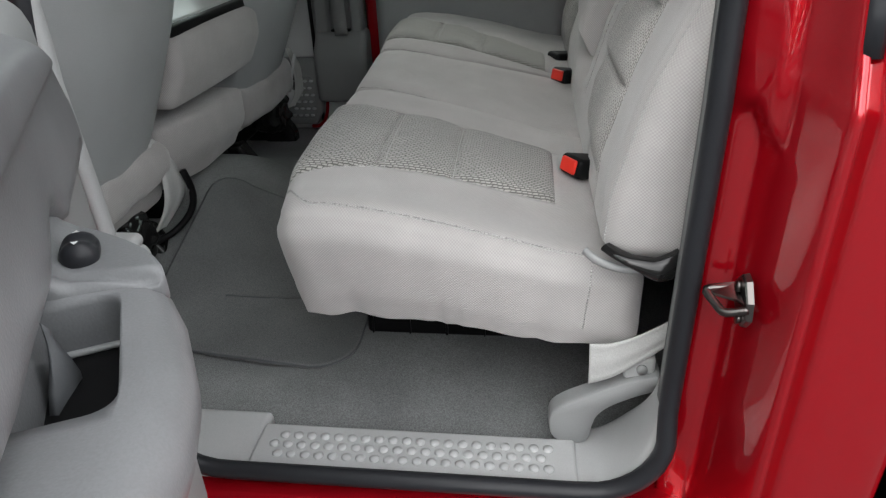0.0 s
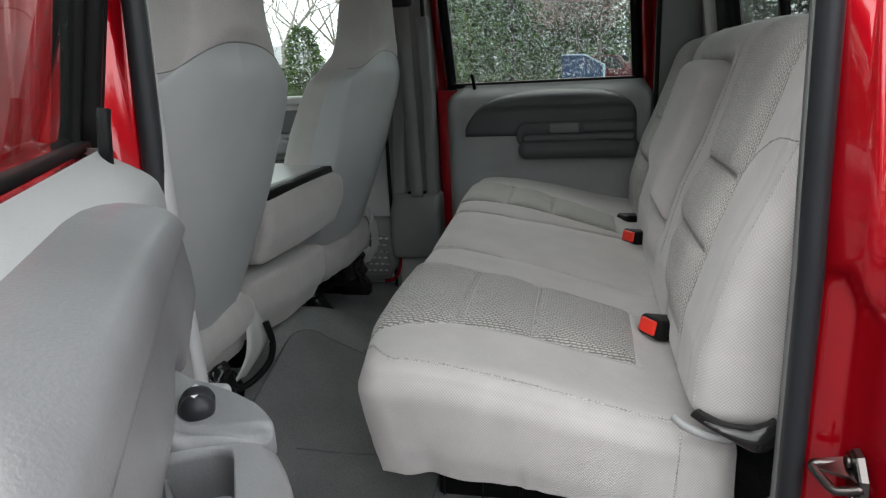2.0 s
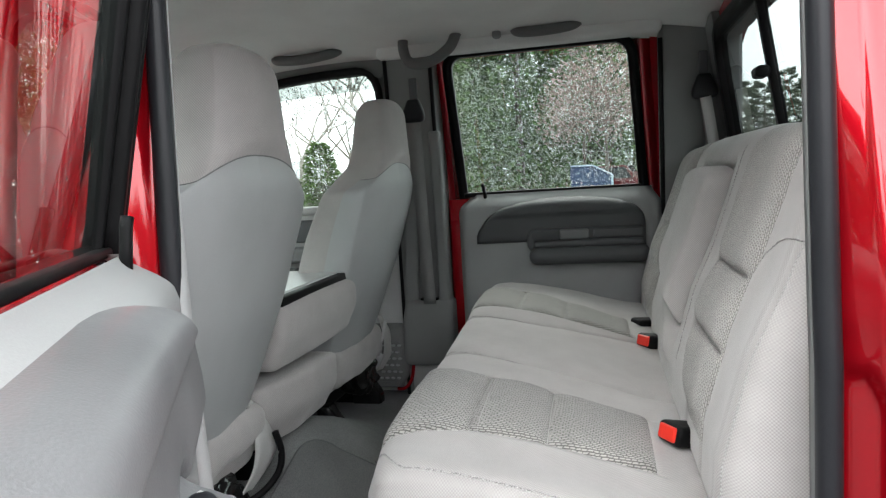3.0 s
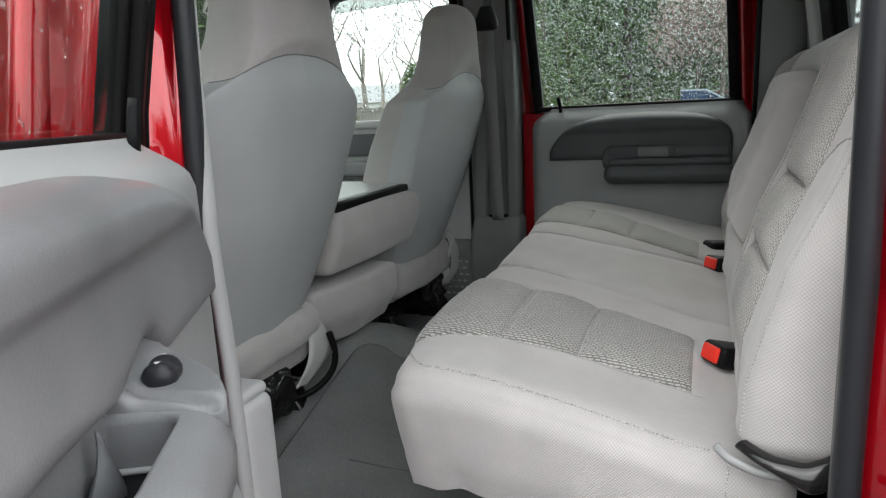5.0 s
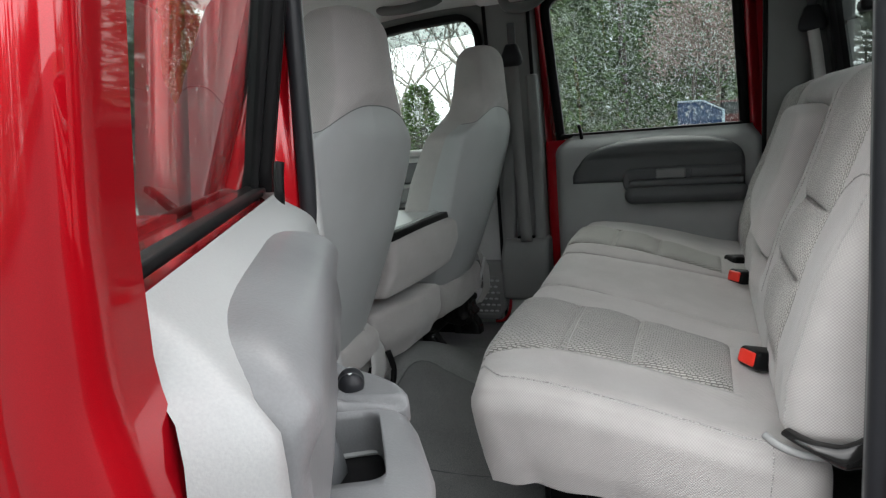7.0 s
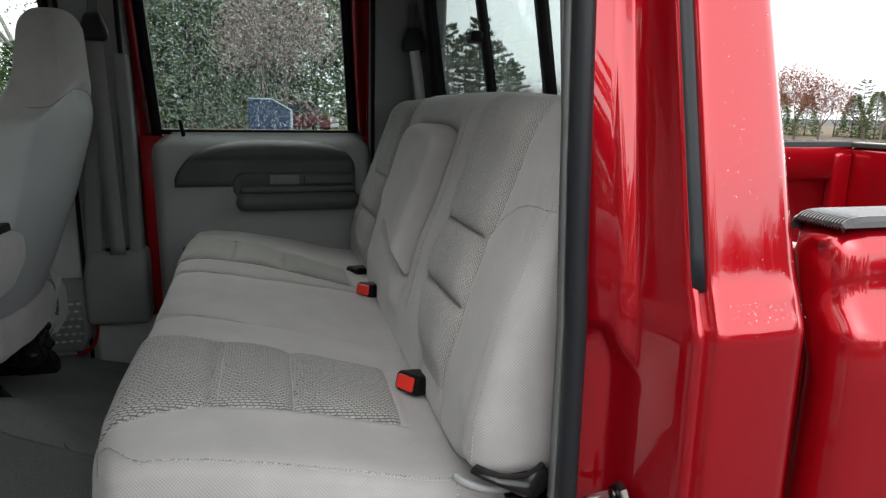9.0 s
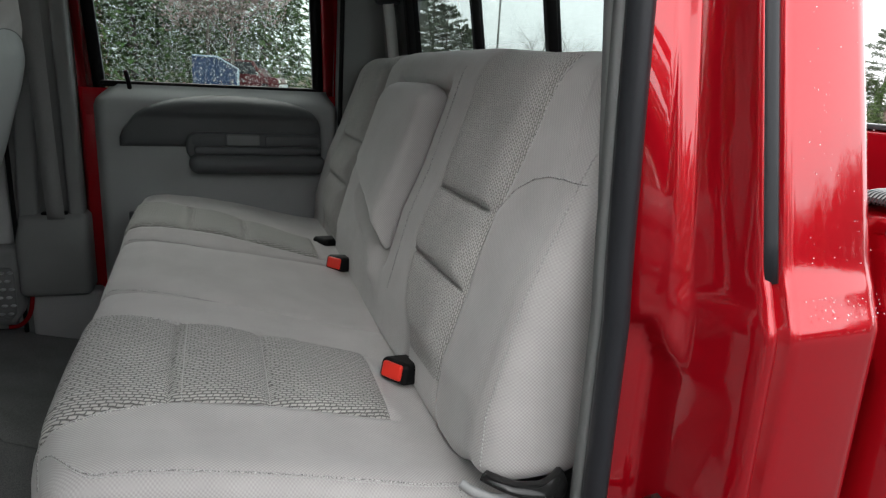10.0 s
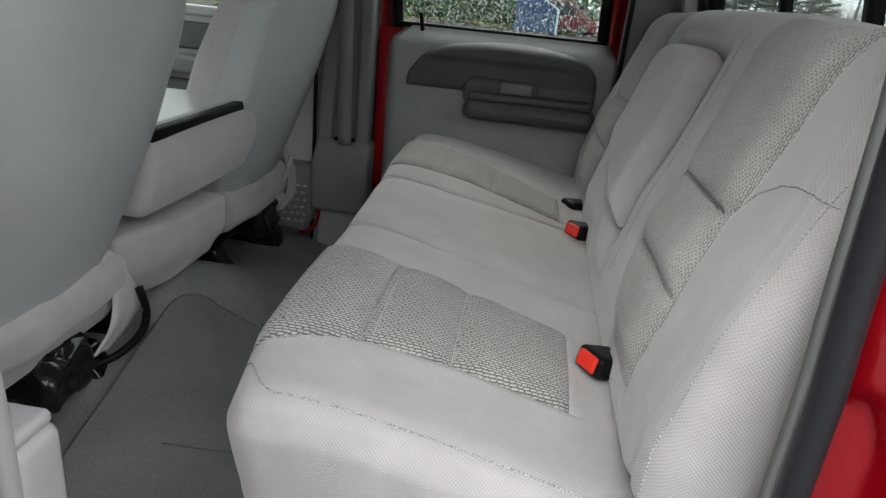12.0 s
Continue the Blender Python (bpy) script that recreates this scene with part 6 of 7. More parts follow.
tagged(window_drops("rain_drops_on_pillar", [skin_pt(0.825, 2.05), skin_pt(0.725, 2.05), skin_pt(0.725, 1.50), skin_pt(0.825, 1.50)], 110, 21, None, 0.0004, 0.0008), "small rain drops on the red pillar", "rain drops", kind="stuff")
tagged(window_drops("rain_drops_on_crease", [(0.825, -0.3205, 1.486), (0.725, -0.3205, 1.486), (0.725, -0.343, 1.464), (0.825, -0.343, 1.464)], 60, 22, None, 0.0005, 0.0010), "small rain drops on the pillar crease", "rain drops", kind="stuff")

# ---------------------------------------------------------------- pickup bed
bed = empty("truck_bed", "red pickup bed with black rail caps", "truck bed")


def bedside(sg, y0):
    """One side of the bed, outer skin at y0, built inwards by sg."""
    prof = [(0.0, 0.60), (0.0, 1.36), (0.0, 1.425), (0.006, 1.44), (0.030, 1.470), (0.034, 1.50), (0.036, 1.53), (0.048, 1.556), (0.075, 1.562), (0.12, 1.562), (0.125, 1.545), (0.125, 1.40), (0.085, 1.39), (0.085, 1.02)]
    xs = [0.893, 0.900, 0.915, 0.94, 1.3, 2.0, 2.95]
    v = []
    for i, x in enumerate(xs):
        k = (0.045, 0.022, 0.007, 0, 0, 0, 0)[i]
        v += [(x, y0 + sg * (d + (k if d < 0.06 else -k * 0.3)), z - (k * 0.6 if z > 1.45 else 0)) for d, z in prof]
    m = len(prof)
    mk("bedside", v, grid_faces(len(xs), m) + [tuple(range(m))], M_PAINT, bed, "glossy red bedside")
    ribs = []
    n = 15
    cp = [(0.040, 1.563), (0.042, 1.570)]
    for k in range(n):
        t = 0.048 + k * (0.075 / n)
        ribs += [(t, 1.576), (t + 0.0025, 1.576), (t + 0.0027, 1.5735), (t + 0.0048, 1.5735)]
    cp += ribs + [(0.128, 1.570), (0.130, 1.548), (0.124, 1.548), (0.122, 1.563)]
    v = []
    for x, drop in ((0.897, 0.030), (0.899, 0.019), (0.904, 0.010), (0.912, 0.004), (0.924, 0.001), (0.94, 0), (1.6, 0), (2.95, 0)):
        v += [(x, y0 + sg * d, z - (drop * 0.45 if z > 1.5695 else 0)) for d, z in cp]
    xs = v[::len(cp)]
    m = len(cp)
    mk("rail_cap", v, grid_faces(len(xs), m, True) + [tuple(range(m))], M_CAP, bed, "black ribbed plastic rail cap", smooth=False)


bedside(1, -0.345)
bedside(-1, 1.815)
box_part("front_wall", (0.915, -0.25, 0.95), (0.95, 1.72, 1.52), 0.01, M_PAINT, bed)
box_part("bed_floor", (0.92, -0.24, 0.95), (2.95, 1.71, 1.02), 0.005, M_CAP, bed)
box_part("tailgate", (2.95, -0.24, 0.95), (3.02, 1.71, 1.545), 0.02, M_PAINT, bed)
box_part("tailgate_cap", (2.94, -0.24, 1.545), (3.03, 1.71, 1.57), 0.006, M_CAP, bed)
for x in (1.5, 2.2, 2.85):
    box_part("stake_pocket", (x, 1.675, 1.04), (x + 0.10, 1.735, 1.52), 0.02, M_PAINT, bed)
slab("wall_underbody", (-3.3, -0.1, 0.45), (3.0, 1.6, 0.60), M_BLACK, "black underbody and frame of the truck", "underbody")
for x in (-2.4, 1.95):
    for y0 in (-0.30, 1.52):
        w = empty("wheel", "black tyre of the pickup on the asphalt", "wheel", "pickup wheels")
        v, f = sweep([(x, y0, 0.40), (x, y0 + 0.25, 0.40)], ring(0.40, 28), up=(0, 0, 1))
        mk("tyre", v, f, M_RUBBER, w)

# ---------------------------------------------------------------- outside
def branchy(seed, height, spread, depth=6, r0=0.16, lean_out=0.5):
    """A bare tree: tapered limbs that fork again and again."""
    rng = random.Random(seed)
    verts, faces = [], []

    def limb(a, b, ra, rb, sides):
        d = (b - a).normalized()
        u = d.orthogonal().normalized()
        w = d.cross(u)
        k = len(verts)
        for p, r in ((a, ra), (b, rb)):
            for i in range(sides):
                t = 2 * math.pi * i / sides
                verts.append(p + (u * math.cos(t) + w * math.sin(t)) * r)
        for i in range(sides):
            faces.append((k + i, k + (i + 1) % sides, k + sides + (i + 1) % sides, k + sides + i))

    def grow(p, d, length, r, level):
        q = p
        for part_no in range(2):
            d2 = (d + Vector((rng.uniform(-1, 1), rng.uniform(-1, 1), rng.uniform(-0.3, 0.7))) * 0.16).normalized()
            e = q + d2 * length * 0.5
            limb(q, e, r, r * 0.82, 7 if level == 0 else 5 if level < 3 else 3)
            q, d, r = e, d2, r * 0.82
        if level >= depth:
            return
        for k in range(rng.choice((2, 2, 3)) if level else 4):
            side = Vector((rng.uniform(-1, 1), rng.uniform(-1, 1), rng.uniform(-0.15, 0.6))).normalized()
            grow(q, (d * (1 - lean_out) + side * lean_out * spread).normalized(), length * rng.uniform(0.62, 0.82), r * rng.uniform(0.55, 0.75), level + 1)

    grow(Vector((0, 0, 0)), Vector((0, 0, 1)), height * 0.26, r0, 0)
    return verts, faces


def leafy(seed, count, shape, size, droop=0.3, tri=False):
    """A crown of many small clumps: shape(rng) gives a place and the way out of the trunk."""
    rng = random.Random(seed)
    verts, faces = [], []
    for _ in range(count):
        p, out = shape(rng)
        out = (out + Vector((rng.uniform(-1, 1), rng.uniform(-1, 1), rng.uniform(-1, 1))) * 0.6 + Vector((0, 0, -droop))).normalized()
        side = out.cross(Vector((rng.uniform(-1, 1), rng.uniform(-1, 1), rng.uniform(-1, 1)))).normalized()
        sz = size * rng.uniform(0.5, 1.3)
        k = len(verts)
        up = out.cross(side)
        verts += [p - side * sz * 0.35, p + out * sz * 0.5 + up * sz * 0.12, p + side * sz * 0.35, p + out * sz + up * sz * 0.05]
        faces.append((k, k + 1, k + 3))
        faces.append((k + 1, k + 2, k + 3))
    return verts, faces


def cone_shape(h, r, z0, power=0.8, layers=0):
    def f(rng):
        t = rng.random() ** 0.85
        if layers:
            t = (int(t * layers) + rng.random() ** 2 * 0.9 + 0.1 * math.sin(rng.random() * 9)) / layers
        z = z0 + (h - z0) * t
        rad = r * (1 - t) ** power * (0.35 + 0.65 * rng.random() ** 0.5) + 0.05
        a = rng.random() * 2 * math.pi
        rad *= 0.75 + 0.35 * math.sin(3 * a + z * 2.1) ** 2
        return Vector((rad * math.cos(a), rad * math.sin(a), z)), Vector((math.cos(a), math.sin(a), 0.1))
    return f


def tree_thing(name, label, cat, group, crown, crown_mat, trunk, trunk_mat=None):
    t = empty(name, label, cat, group)
    mk("trunk", trunk[0], trunk[1], trunk_mat or M_BARK, t)
    if crown:
        mk("crown", crown[0], crown[1], crown_mat, t, smooth=False)
    return t


def pole_trunk(h, r, seed, limbs=10, reach=1.5, z0=1.5):
    rng = random.Random(seed)
    v, f = sweep([(0, 0, -0.2), (0.03, 0.02, h * 0.35), (-0.03, 0.02, h * 0.7), (0, 0, h * 0.97)], ring(1.0, 6), up=(1, 0, 0))
    v = [Vector((p.x * 0, p.y * 0, p.z)) + Vector((p.x, p.y, 0)) * r * (1 - 0.85 * max(0, p.z) / h) for p in v]
    f = list(f)
    for k in range(limbs):
        z = z0 + (h * 0.9 - z0) * k / limbs
        a = k * 2.4
        e = reach * (1 - z / h) ** 0.7
        lv, lf = sweep([(0, 0, z), (e * 0.5 * math.cos(a), e * 0.5 * math.sin(a), z + 0.10), (e * math.cos(a), e * math.sin(a), z - 0.02)], ring(0.03 * (1 - 0.6 * z / h), 4), up=(0.1, 0.1, 1))
        b = len(v)
        v += lv
        f += [tuple(b + i for i in q) for q in lf]
    return v, f


evergreen = [tree_thing("evergreen_tree", "dense dark green evergreen at the edge of the lot", "tree", "evergreens", leafy(20 + k, 5200, cone_shape(10.5 + 2 * k, 2.3, 0.1, 0.55), 0.42, 0.45), M_HEDGE if k == 1 else M_EVERGREEN, pole_trunk(10 + 2 * k, 0.2, k, 14, 1.8)) for k in range(3)]


def layered(seed, h, r, z0, limbs=46):
    """An open pine: uneven limbs in tiers, each with flat sprays of needles on its outer part, and its trunk."""
    rng = random.Random(seed)
    tv, tf = pole_trunk(h, 0.17, seed, 2, 0.6, h * 0.5)
    cv, cf = [], []
    for k in range(limbs):
        t = ((k + rng.random()) / limbs) ** 0.9
        z = z0 + (h - z0) * t
        a = k * 2.4 + rng.uniform(-0.5, 0.5)
        reach = r * (0.35 + 0.65 * math.sin(math.pi * min(1.0, 0.22 + 0.80 * t))) * rng.uniform(0.55, 1.15)
        out = Vector((math.cos(a), math.sin(a), 0))
        rise = 0.10 + 0.5 * t
        p0 = Vector((0, 0, z))
        p2 = p0 + out * reach + Vector((0, 0, reach * rise * 0.6))
        b = len(tv)
        lv, lf = sweep([p0, p0.lerp(p2, 0.5) + Vector((0, 0, 0.06)), p2], ring(0.035 * (1 - 0.6 * t), 4), up=(0.1, 0.1, 1))
        tv += lv
        tf += [tuple(b + i for i in q) for q in lf]
        for _ in range(170):
            u = 0.35 + 0.7 * rng.random()
            wide = 0.42 * reach * (0.35 + math.sin(math.pi * min(1, u)))
            p = p0.lerp(p2, u) + out.cross(Vector((0, 0, 1))) * rng.gauss(0, 0.45) * wide + Vector((0, 0, rng.gauss(0.04, 0.07)))
            d = (out + Vector((rng.uniform(-1, 1), rng.uniform(-1, 1), rng.uniform(0.0, 0.9)))).normalized()
            side = d.cross(Vector((rng.uniform(-1, 1), rng.uniform(-1, 1), 0.4))).normalized()
            sz = rng.uniform(0.08, 0.19)
            q = len(cv)
            cv += [p - side * sz * 0.32, p + side * sz * 0.32, p + d * sz]
            cf.append((q, q + 1, q + 2))
    return (cv, cf), (tv, tf)


pine = []
for k in range(3):
    crown, trunk = layered(40 + k, 8.6 + k, (2.5, 2.1, 3.1)[k], (2.6, 3.4, 0.5)[k])
    pine.append(tree_thing("pine_tree", "tall open pine with layered branches" if k < 2 else "broad green pine with branches to the ground", "tree", "pines", crown, M_PINE, trunk))
bare = [tree_thing("bare_tree", "bare grey deciduous tree in late winter", "tree", "bare trees", None, None, branchy(60 + k, 11 + k, 1.0, 7, 0.17), M_PALE_BARK) for k in range(2)]
bare.append(tree_thing("bare_tree", "bare dark-twigged tree at the edge of the woods", "tree", "bare trees", None, None, branchy(63, 10, 1.0, 8, 0.26), M_BARK))
budding = [tree_thing("budding_tree", "small tree with fine reddish budding twigs", "tree", "budding trees", leafy(70 + k, 2600, lambda rng: (lambda a, t, q: (Vector((1.9 * q * math.cos(a) * math.sin(t), 1.9 * q * math.sin(a) * math.sin(t), 3.4 + 1.8 * q * math.cos(t))), Vector((math.cos(a), math.sin(a), 0.4))))(rng.random() * 6.283, math.acos(1 - 1.75 * rng.random()), 0.45 + 0.55 * rng.random()), 0.16, -0.2), (M_PINK, M_RUST)[k], branchy(80 + k, 5.6, 1.0, 5, 0.09)) for k in range(2)]
shrub = tree_thing("evergreen_shrub", "bushy green evergreen shrub by the fence", "shrub", "shrubs", leafy(90, 2600, cone_shape(3.6, 1.2, 0.05, 0.6), 0.22, 0.1), M_HEDGE, pole_trunk(3.2, 0.06, 5, 10, 0.8, 0.3))


def at_az(az, dist, rz=0.0, sc=1.0):
    return pose(0.3 + dist * math.cos(radians(az)), -1.0 + dist * math.sin(radians(az)), 0, 0, 0, rz) @ Matrix.Diagonal((sc, sc, sc, 1))


def plant(thing, spots):
    """The thing itself at the first spot, copies at the others: (azimuth, distance, turn, size)."""
    for k, (az, dist, rz, sc) in enumerate(spots):
        if k == 0:
            thing.matrix_world = at_az(az, dist, rz, sc)
        else:
            c = copy_thing(thing, at_az(az, dist, rz))
            c.scale = (sc, sc, sc)


rng = random.Random(7)
spots = [(86.4 + k * 1.9, 50 + rng.uniform(-2, 4), rng.uniform(0, 360), rng.uniform(1.30, 1.70)) for k in range(9)]
plant(evergreen[0], spots[0::3])
plant(evergreen[1], spots[1::3] + [(102.6, 46, 40, 1.3)])
plant(evergreen[2], spots[2::3])
plant(pine[0], [(73.9, 43, 10, 0.72), (76.8, 42, 80, 0.70), (71.6, 46, 140, 0.70), (79.0, 47, 60, 0.75), (130, 30, 40, 0.9), (145, 28, 90, 1.0), (70.4, 44, 250, 0.55), (38.9, 47, 40, 0.66), (35.4, 52, 120, 0.8)])
plant(pine[1], [(75.4, 45, 0, 0.72), (72.7, 48, 200, 0.80), (78.0, 44, 120, 0.66), (53.6, 56, 20, 0.62), (137, 32, 10, 1.0), (152, 30, 30, 1.0), (69.6, 50, 90, 0.5)])
plant(pine[2], [(38.2, 42, 70, 0.36), (36.0, 44, 200, 0.42), (51.6, 50, 30, 0.50), (40.2, 52, 100, 0.34), (43.9, 50, 30, 0.36), (33.6, 42, 0, 0.45)])
plant(bare[0], [(120.2, 40, 100, 1.1), (114.4, 32, 0, 1.05), (107.2, 24, 120, 1.05), (66.6, 50, 50, 0.50), (42.6, 44, 220, 0.36), (85, 58, 10, 0.8), (46.4, 53, 10, 0.5), (64.4, 48, 140, 0.52), (62.2, 50, 200, 0.50), (68.4, 52, 70, 0.44), (57, 52, 20, 0.5), (60, 50, 160, 0.55), (40.6, 56, 90, 0.50)])
plant(bare[1], [(110.0, 38, 10, 1.0), (112.4, 40, 300, 1.1), (116.2, 44, 220, 1.0), (117.5, 34, 40, 1.0), (63.2, 46, 60, 0.50), (41.4, 46, 90, 0.36), (65.6, 54, 90, 0.55), (121.5, 30, 90, 1.0), (69.2, 54, 200, 0.48), (49.0, 52, 30, 0.42)])
plant(bare[2], [(64.2, 44, 0, 0.72), (62.4, 46, 90, 0.68), (66.0, 48, 200, 0.50), (68.6, 45, 300, 0.50), (61.0, 44, 40, 0.55), (70.4, 47, 140, 0.52), (42.2, 43, 60, 0.40), (41.0, 45, 180, 0.42), (43.6, 46, 250, 0.40), (77.4, 48, 20, 0.6)])
plant(budding[0], [(88.7, 43.6, 0, 1.9), (90.6, 44.2, 120, 1.6), (45.5, 50, 30, 0.7), (69.5, 52, 80, 0.7), (76.0, 50, 130, 0.62), (73.0, 52, 200, 0.62), (71.0, 48, 60, 0.55), (78.4, 50, 90, 0.6), (66.5, 54, 210, 0.72), (64.0, 52, 20, 0.66), (62.0, 50, 250, 0.66), (68.0, 50, 100, 0.62), (42.0, 44, 20, 0.30), (40.8, 43, 130, 0.28), (38.0, 40, 220, 0.26)])
plant(budding[1], [(51.0, 40, 0, 0.80), (49.5, 39, 50, 0.84), (48.1, 42, 100, 0.86), (46.5, 41, 200, 0.74)])
# the tree line on the other side of the lot, behind the truck's near side
plant_back = random.Random(3)
LOW_ROW = (1.35, 1.65, 1.35)
# mostly out of view: heights set to limit light into the cab and shape reflections
for k in range(84):
    az = 122 + k * 2.65 + plant_back.uniform(-1, 1)
    if az > 299:
        break
    src = (evergreen[k % 3], bare[k % 2], pine[k % 2])[1 if az < 130 else 0 if az < 185 else plant_back.choice((0, 0, 0, 0, 1, 2))]
    c = copy_thing(src, at_az(az, (24 if az < 185 else 27 if az < 298 else 34) + plant_back.uniform(-2, 6), plant_back.uniform(0, 360)))
    sc = plant_back.uniform(0.75, 1.15) if az < 215 else plant_back.uniform(1.0, 1.3) if az < 233 else plant_back.uniform(0.62, 0.8) if az < 298 else plant_back.uniform(0.5, 0.85)
    c.scale = (sc, sc, sc)
for k in range(48):
    az = 299 + k * 1.0 + plant_back.uniform(-0.5, 0.5)
    c = copy_thing((budding[0], shrub, budding[1])[k % 3], at_az(az, 34 + plant_back.uniform(-2, 5), plant_back.uniform(0, 360)))
    sc = LOW_ROW[k % 3] * plant_back.uniform(0.85, 1.1)
    c.scale = (sc, sc, sc)
plant(shrub, [(112.9, 25, 0, 0.92), (107.4, 24, 130, 0.95), (108.6, 27, 20, 0.85), (105.6, 26, 30, 1.2), (103.8, 28, 10, 1.3), (119.6, 24, 100, 0.7), (52.3, 47, 60, 1.25), (51.2, 49, 10, 1.1), (53.4, 50, 200, 1.3), (38.6, 42, 40, 0.72), (37.4, 44, 100, 0.95), (36.2, 42, 180, 0.85), (39.6, 47, 260, 0.75), (41.6, 49, 20, 0.8), (43.0, 48, 140, 0.85), (44.4, 50, 220, 0.8), (34.8, 44, 300, 0.9), (47.4, 50, 80, 0.8), (49.2, 52, 30, 0.85)])

def lot(a):
    """How much further the paved lot reaches, by direction."""
    return 22.0 * float(sstep(74, 80, a)) * float(sstep(104, 98, a))


verge = mk("ground_verge", [(0.3 + (d + lot(a)) * math.cos(radians(a)), -1 + (d + lot(a)) * math.sin(radians(a)), 0.03 + 0.012 * (d - 26)) for d in (26, 40, 75) for a in range(20, 166, 5)], grid_faces(3, 30), M_LEAFLITTER)
tagged(verge, "dry grass and leaf litter along the lot's edge", "ground", kind="structure")

fence = empty("wooden_fence", "weathered grey wooden board fence behind the lot", "fence")
fb, fbf = rbox((-0.068, -0.012, 0), (0.068, 0.012, 1.85), 0.008, 2.0)
first = None
for k in range(60):
    x = -17.5 + k * 0.145
    if first is None:
        first = mk("board", fb, fbf, M_WOOD, fence, smooth=False)
        ob = first
    else:
        ob = new("board", first.data)
        ob.parent = fence
    ob.location = (x, 23.5 - 0.12 * (x + 17.5), 0.02 * math.sin(k * 1.7))
for z in (0.4, 1.5):
    v, f = sweep([(-17.6, 23.53, z), (-8.8, 23.53 - 0.12 * 8.7, z)], [(-0.04, -0.02), (0.04, -0.02), (0.04, 0.02), (-0.04, 0.02)], up=(0, 1, 0))
    mk("rail", v, f, M_WOOD, fence)

house = empty("house", "white house with a grey shingle roof beyond the fence", "house", at=pose(-31.0, 64.0, 0, 0, 0, 12))
box_part("wall", (-4.5, -3, 0), (4.5, 3, 2.9), 0.02, M_HOUSE, house)
v = [(x, y, z) for x in (-4.9, 4.9) for y, z in ((-3.4, 2.75), (0, 4.6), (3.4, 2.75))]
mk("roof", v, [(0, 1, 4, 3), (1, 2, 5, 4), (0, 1, 2), (3, 4, 5)], M_SHINGLE, house, smooth=False)
for x in (-2.6, 0.2, 2.8):
    w = box_part("window", (x - 0.5, -3.03, 1.1), (x + 0.5, -2.99, 2.3), 0.01, M_TINT, house)

pole = empty("street_lamp", "tall grey lamp post at the lot's edge", "street lamp", at=at_az(67.4, 45))
v, f = sweep([(0, 0, 0), (0, 0, 7.2)], ring(0.07, 8), up=(1, 0, 0))
mk("post", v, f, M_PILLAR, pole)
box_part("lamp_head", (-0.15, -0.5, 7.15), (0.15, 0.15, 7.28), 0.04, M_PILLAR, pole)
sign = empty("sign_post", "small white sign on a thin post", "sign", at=at_az(40.35, 44))
v, f = sweep([(0, 0, 0), (0, 0, 2.3)], ring(0.035, 6), up=(1, 0, 0))
mk("post", v, f, M_PILLAR, sign)
box_part("sign_board", (-0.04, -0.22, 1.75), (-0.02, 0.22, 2.35), 0.008, M_WHITE, sign)


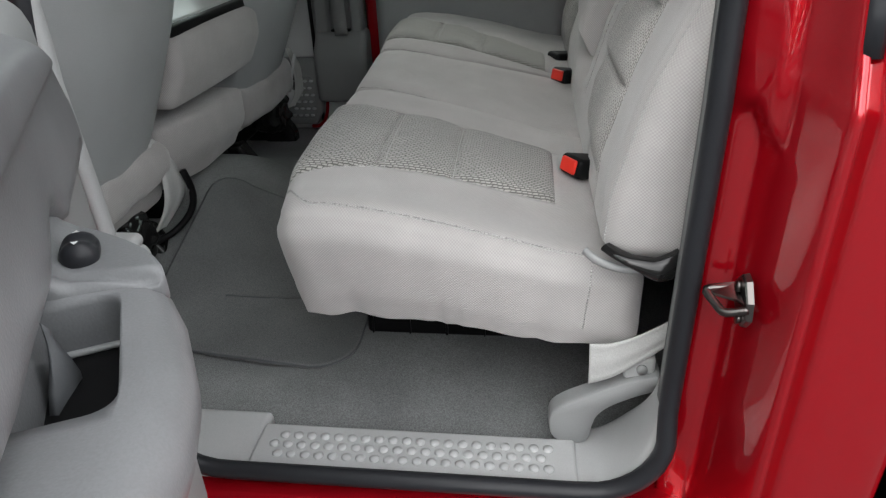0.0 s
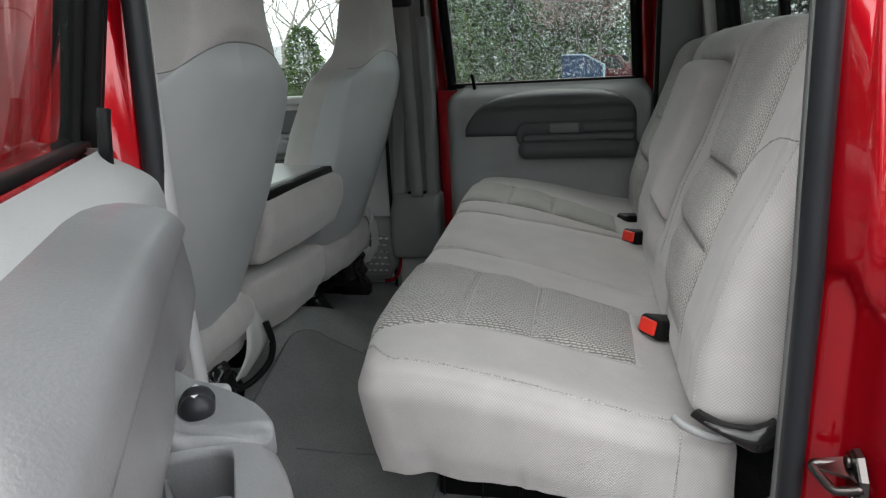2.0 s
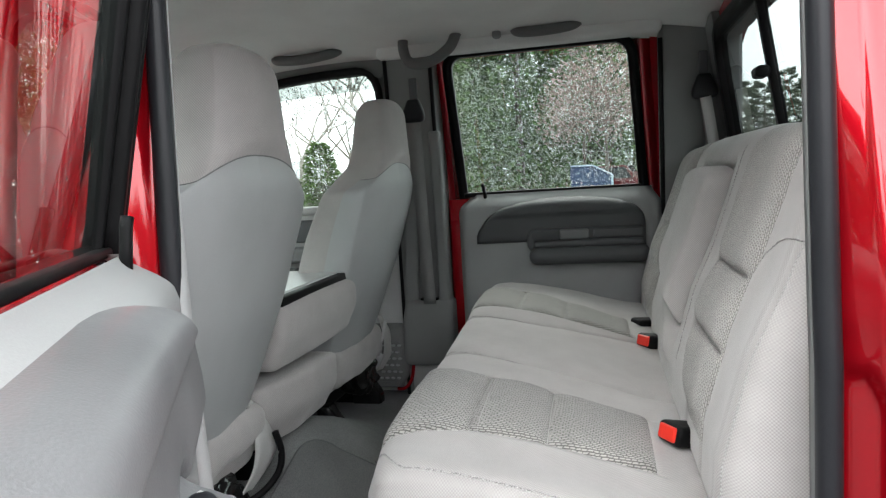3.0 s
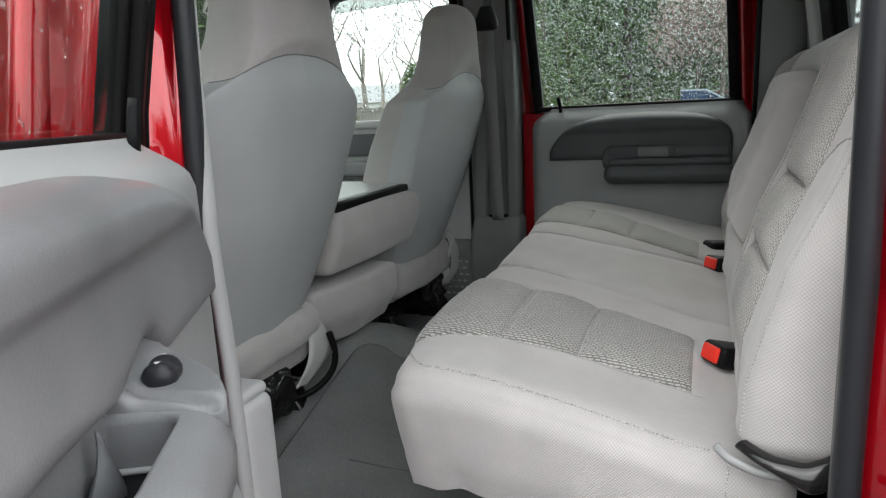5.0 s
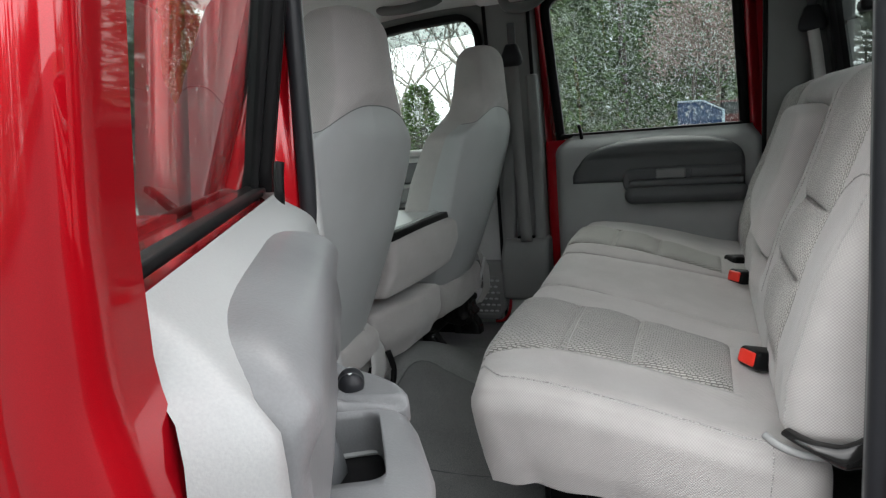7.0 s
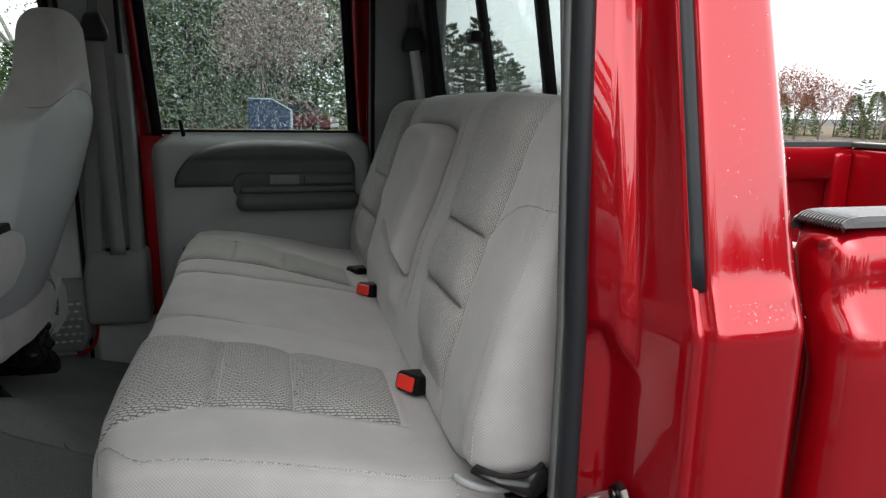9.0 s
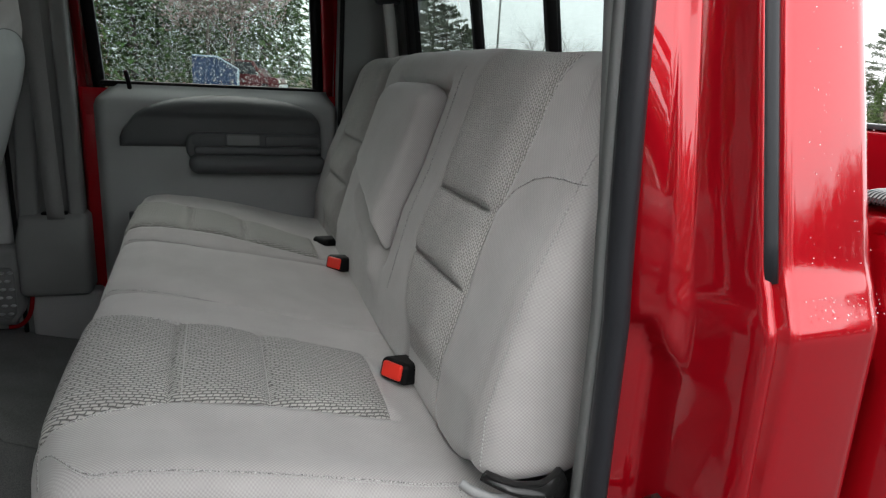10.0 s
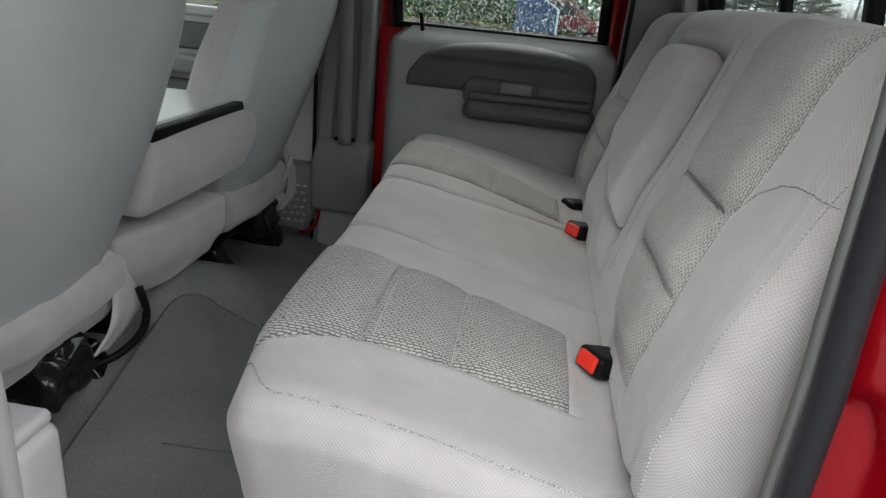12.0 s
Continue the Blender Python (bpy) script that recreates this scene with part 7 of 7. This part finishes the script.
def parked(name, label, paint, at):
    c = empty(name, label, "car", "parked cars", at=at)
    top = 2.05
    side = [(-2.4, 0.35), (-2.45, 0.75), (-2.3, 1.02), (-1.45, 1.14), (-0.75, top - 0.08), (-0.4, top), (1.9, top), (2.3, 1.2), (2.4, 0.6), (2.35, 0.35)]
    m = len(side)
    v = []
    for y, k in ((-0.92, 0.82), (-0.86, 1.0), (0.86, 1.0), (0.92, 0.82)):
        for x, z in side:
            t = max(0, z - 1.0) * 0.18
            v.append((x * (0.985 if k < 1 else 1), y * (1 - t), z * (0.985 if k < 1 else 1)))
    mk("body", v, grid_faces(4, m, True) + [tuple(range(m)), tuple(range(3 * m, 4 * m))], paint, c, smooth=False)
    for sg in (-1, 1):
        q = [(-1.15, 1.18), (-0.62, top - 0.14), (1.75, top - 0.14), (1.95, 1.18)]
        v = [(x, sg * (0.93 * (1 - max(0, z - 1.0) * 0.18) + 0.004), z) for x, z in q]
        mk("side_window", v, [(0, 1, 2, 3)], M_TINT, c, smooth=False)
        for x in (-1.55, 1.55):
            v, f = sweep([(x, sg * 0.72, 0.34), (x, sg * 0.94, 0.34)], ring(0.34, 20), up=(0, 0, 1))
            wh = mk("tyre", v, f, M_RUBBER, c)
            v, f = sweep([(x, sg * 0.945, 0.34), (x, sg * 0.955, 0.34)], ring(0.2, 16), up=(0, 0, 1))
            mk("rim", v, f, M_CHROME, wh)
        box_part("headlight", (-2.47, sg * 0.72 - 0.16, 0.72), (-2.38, sg * 0.72 + 0.16, 0.90), 0.03, M_CREAM, c)
    x0 = [(-1.42, 1.10), (-0.78, top - 0.10)]
    v = [(x - 0.012, y * (1 - max(0, z - 1.0) * 0.18), z + 0.012) for x, z in x0 for y in (-0.78, 0.78)]
    mk("windscreen", v, [(0, 1, 3, 2)], M_TINT, c, smooth=False)
    box_part("bumper", (-2.52, -0.85, 0.38), (-2.38, 0.85, 0.62), 0.04, M_HOUSE, c)
    return c


parked("parked_van", "dark red van parked by the trees", M_MAROON, pose(2.1, 45.0, 0, 0, 0, 158))

dumpster = empty("dumpster", "large dark blue metal dumpster with a sloping lid edge", "dumpster", at=pose(0.3, 42.0, 0, 0, 0, 0))
prof = [(-1.28, 0.12), (1.18, 0.12), (1.22, 1.42), (0.05, 2.08), (-1.28, 2.10)]
m = len(prof)
v = [(x, y, z) for y in (-0.9, 0.9) for x, z in prof]
mk("body", v, [tuple(range(m)), tuple(range(2 * m - 1, m - 1, -1))] + [(i, i + m, (i + 1) % m + m, (i + 1) % m) for i in range(m)], M_BLUE, dumpster, smooth=False)
for x in (-1.25, -0.62, 0.0, 0.62):
    box_part("rib", (x - 0.05, -0.96, 0.15), (x + 0.05, -0.89, 1.98 if x < 0.3 else 1.62), 0.01, M_BLUE, dumpster)
v, f = sweep([(-1.30, -0.93, 2.12), (0.07, -0.93, 2.10), (1.25, -0.93, 1.44)], [(-0.05, -0.05), (0.05, -0.05), (0.05, 0.05), (-0.05, 0.05)], up=(0, 1, 0))
mk("rim", v, f, M_PALE_STEEL, dumpster, "pale worn steel rim")
box_part("corner_post", (1.13, -0.99, 0.12), (1.27, -0.87, 1.46), 0.01, M_PALE_STEEL, dumpster, "pale corner post")
box_part("lid", (-1.3, -0.85, 2.10), (0.05, 0.9, 2.15), 0.01, M_BLACK, dumpster, "black plastic lid")
for x in (-1.05, 0.95):
    for y in (-0.7, 0.7):
        box_part("skid", (x - 0.12, y - 0.05, 0.0), (x + 0.12, y + 0.05, 0.13), 0.01, M_RUBBER, dumpster)
kerb = box_part("kerb", (-10, 47.0, 0), (10, 47.18, 0.14), 0.02, M_YELLOW)
tagged(kerb, "worn yellow painted kerb", "kerb", kind="structure")
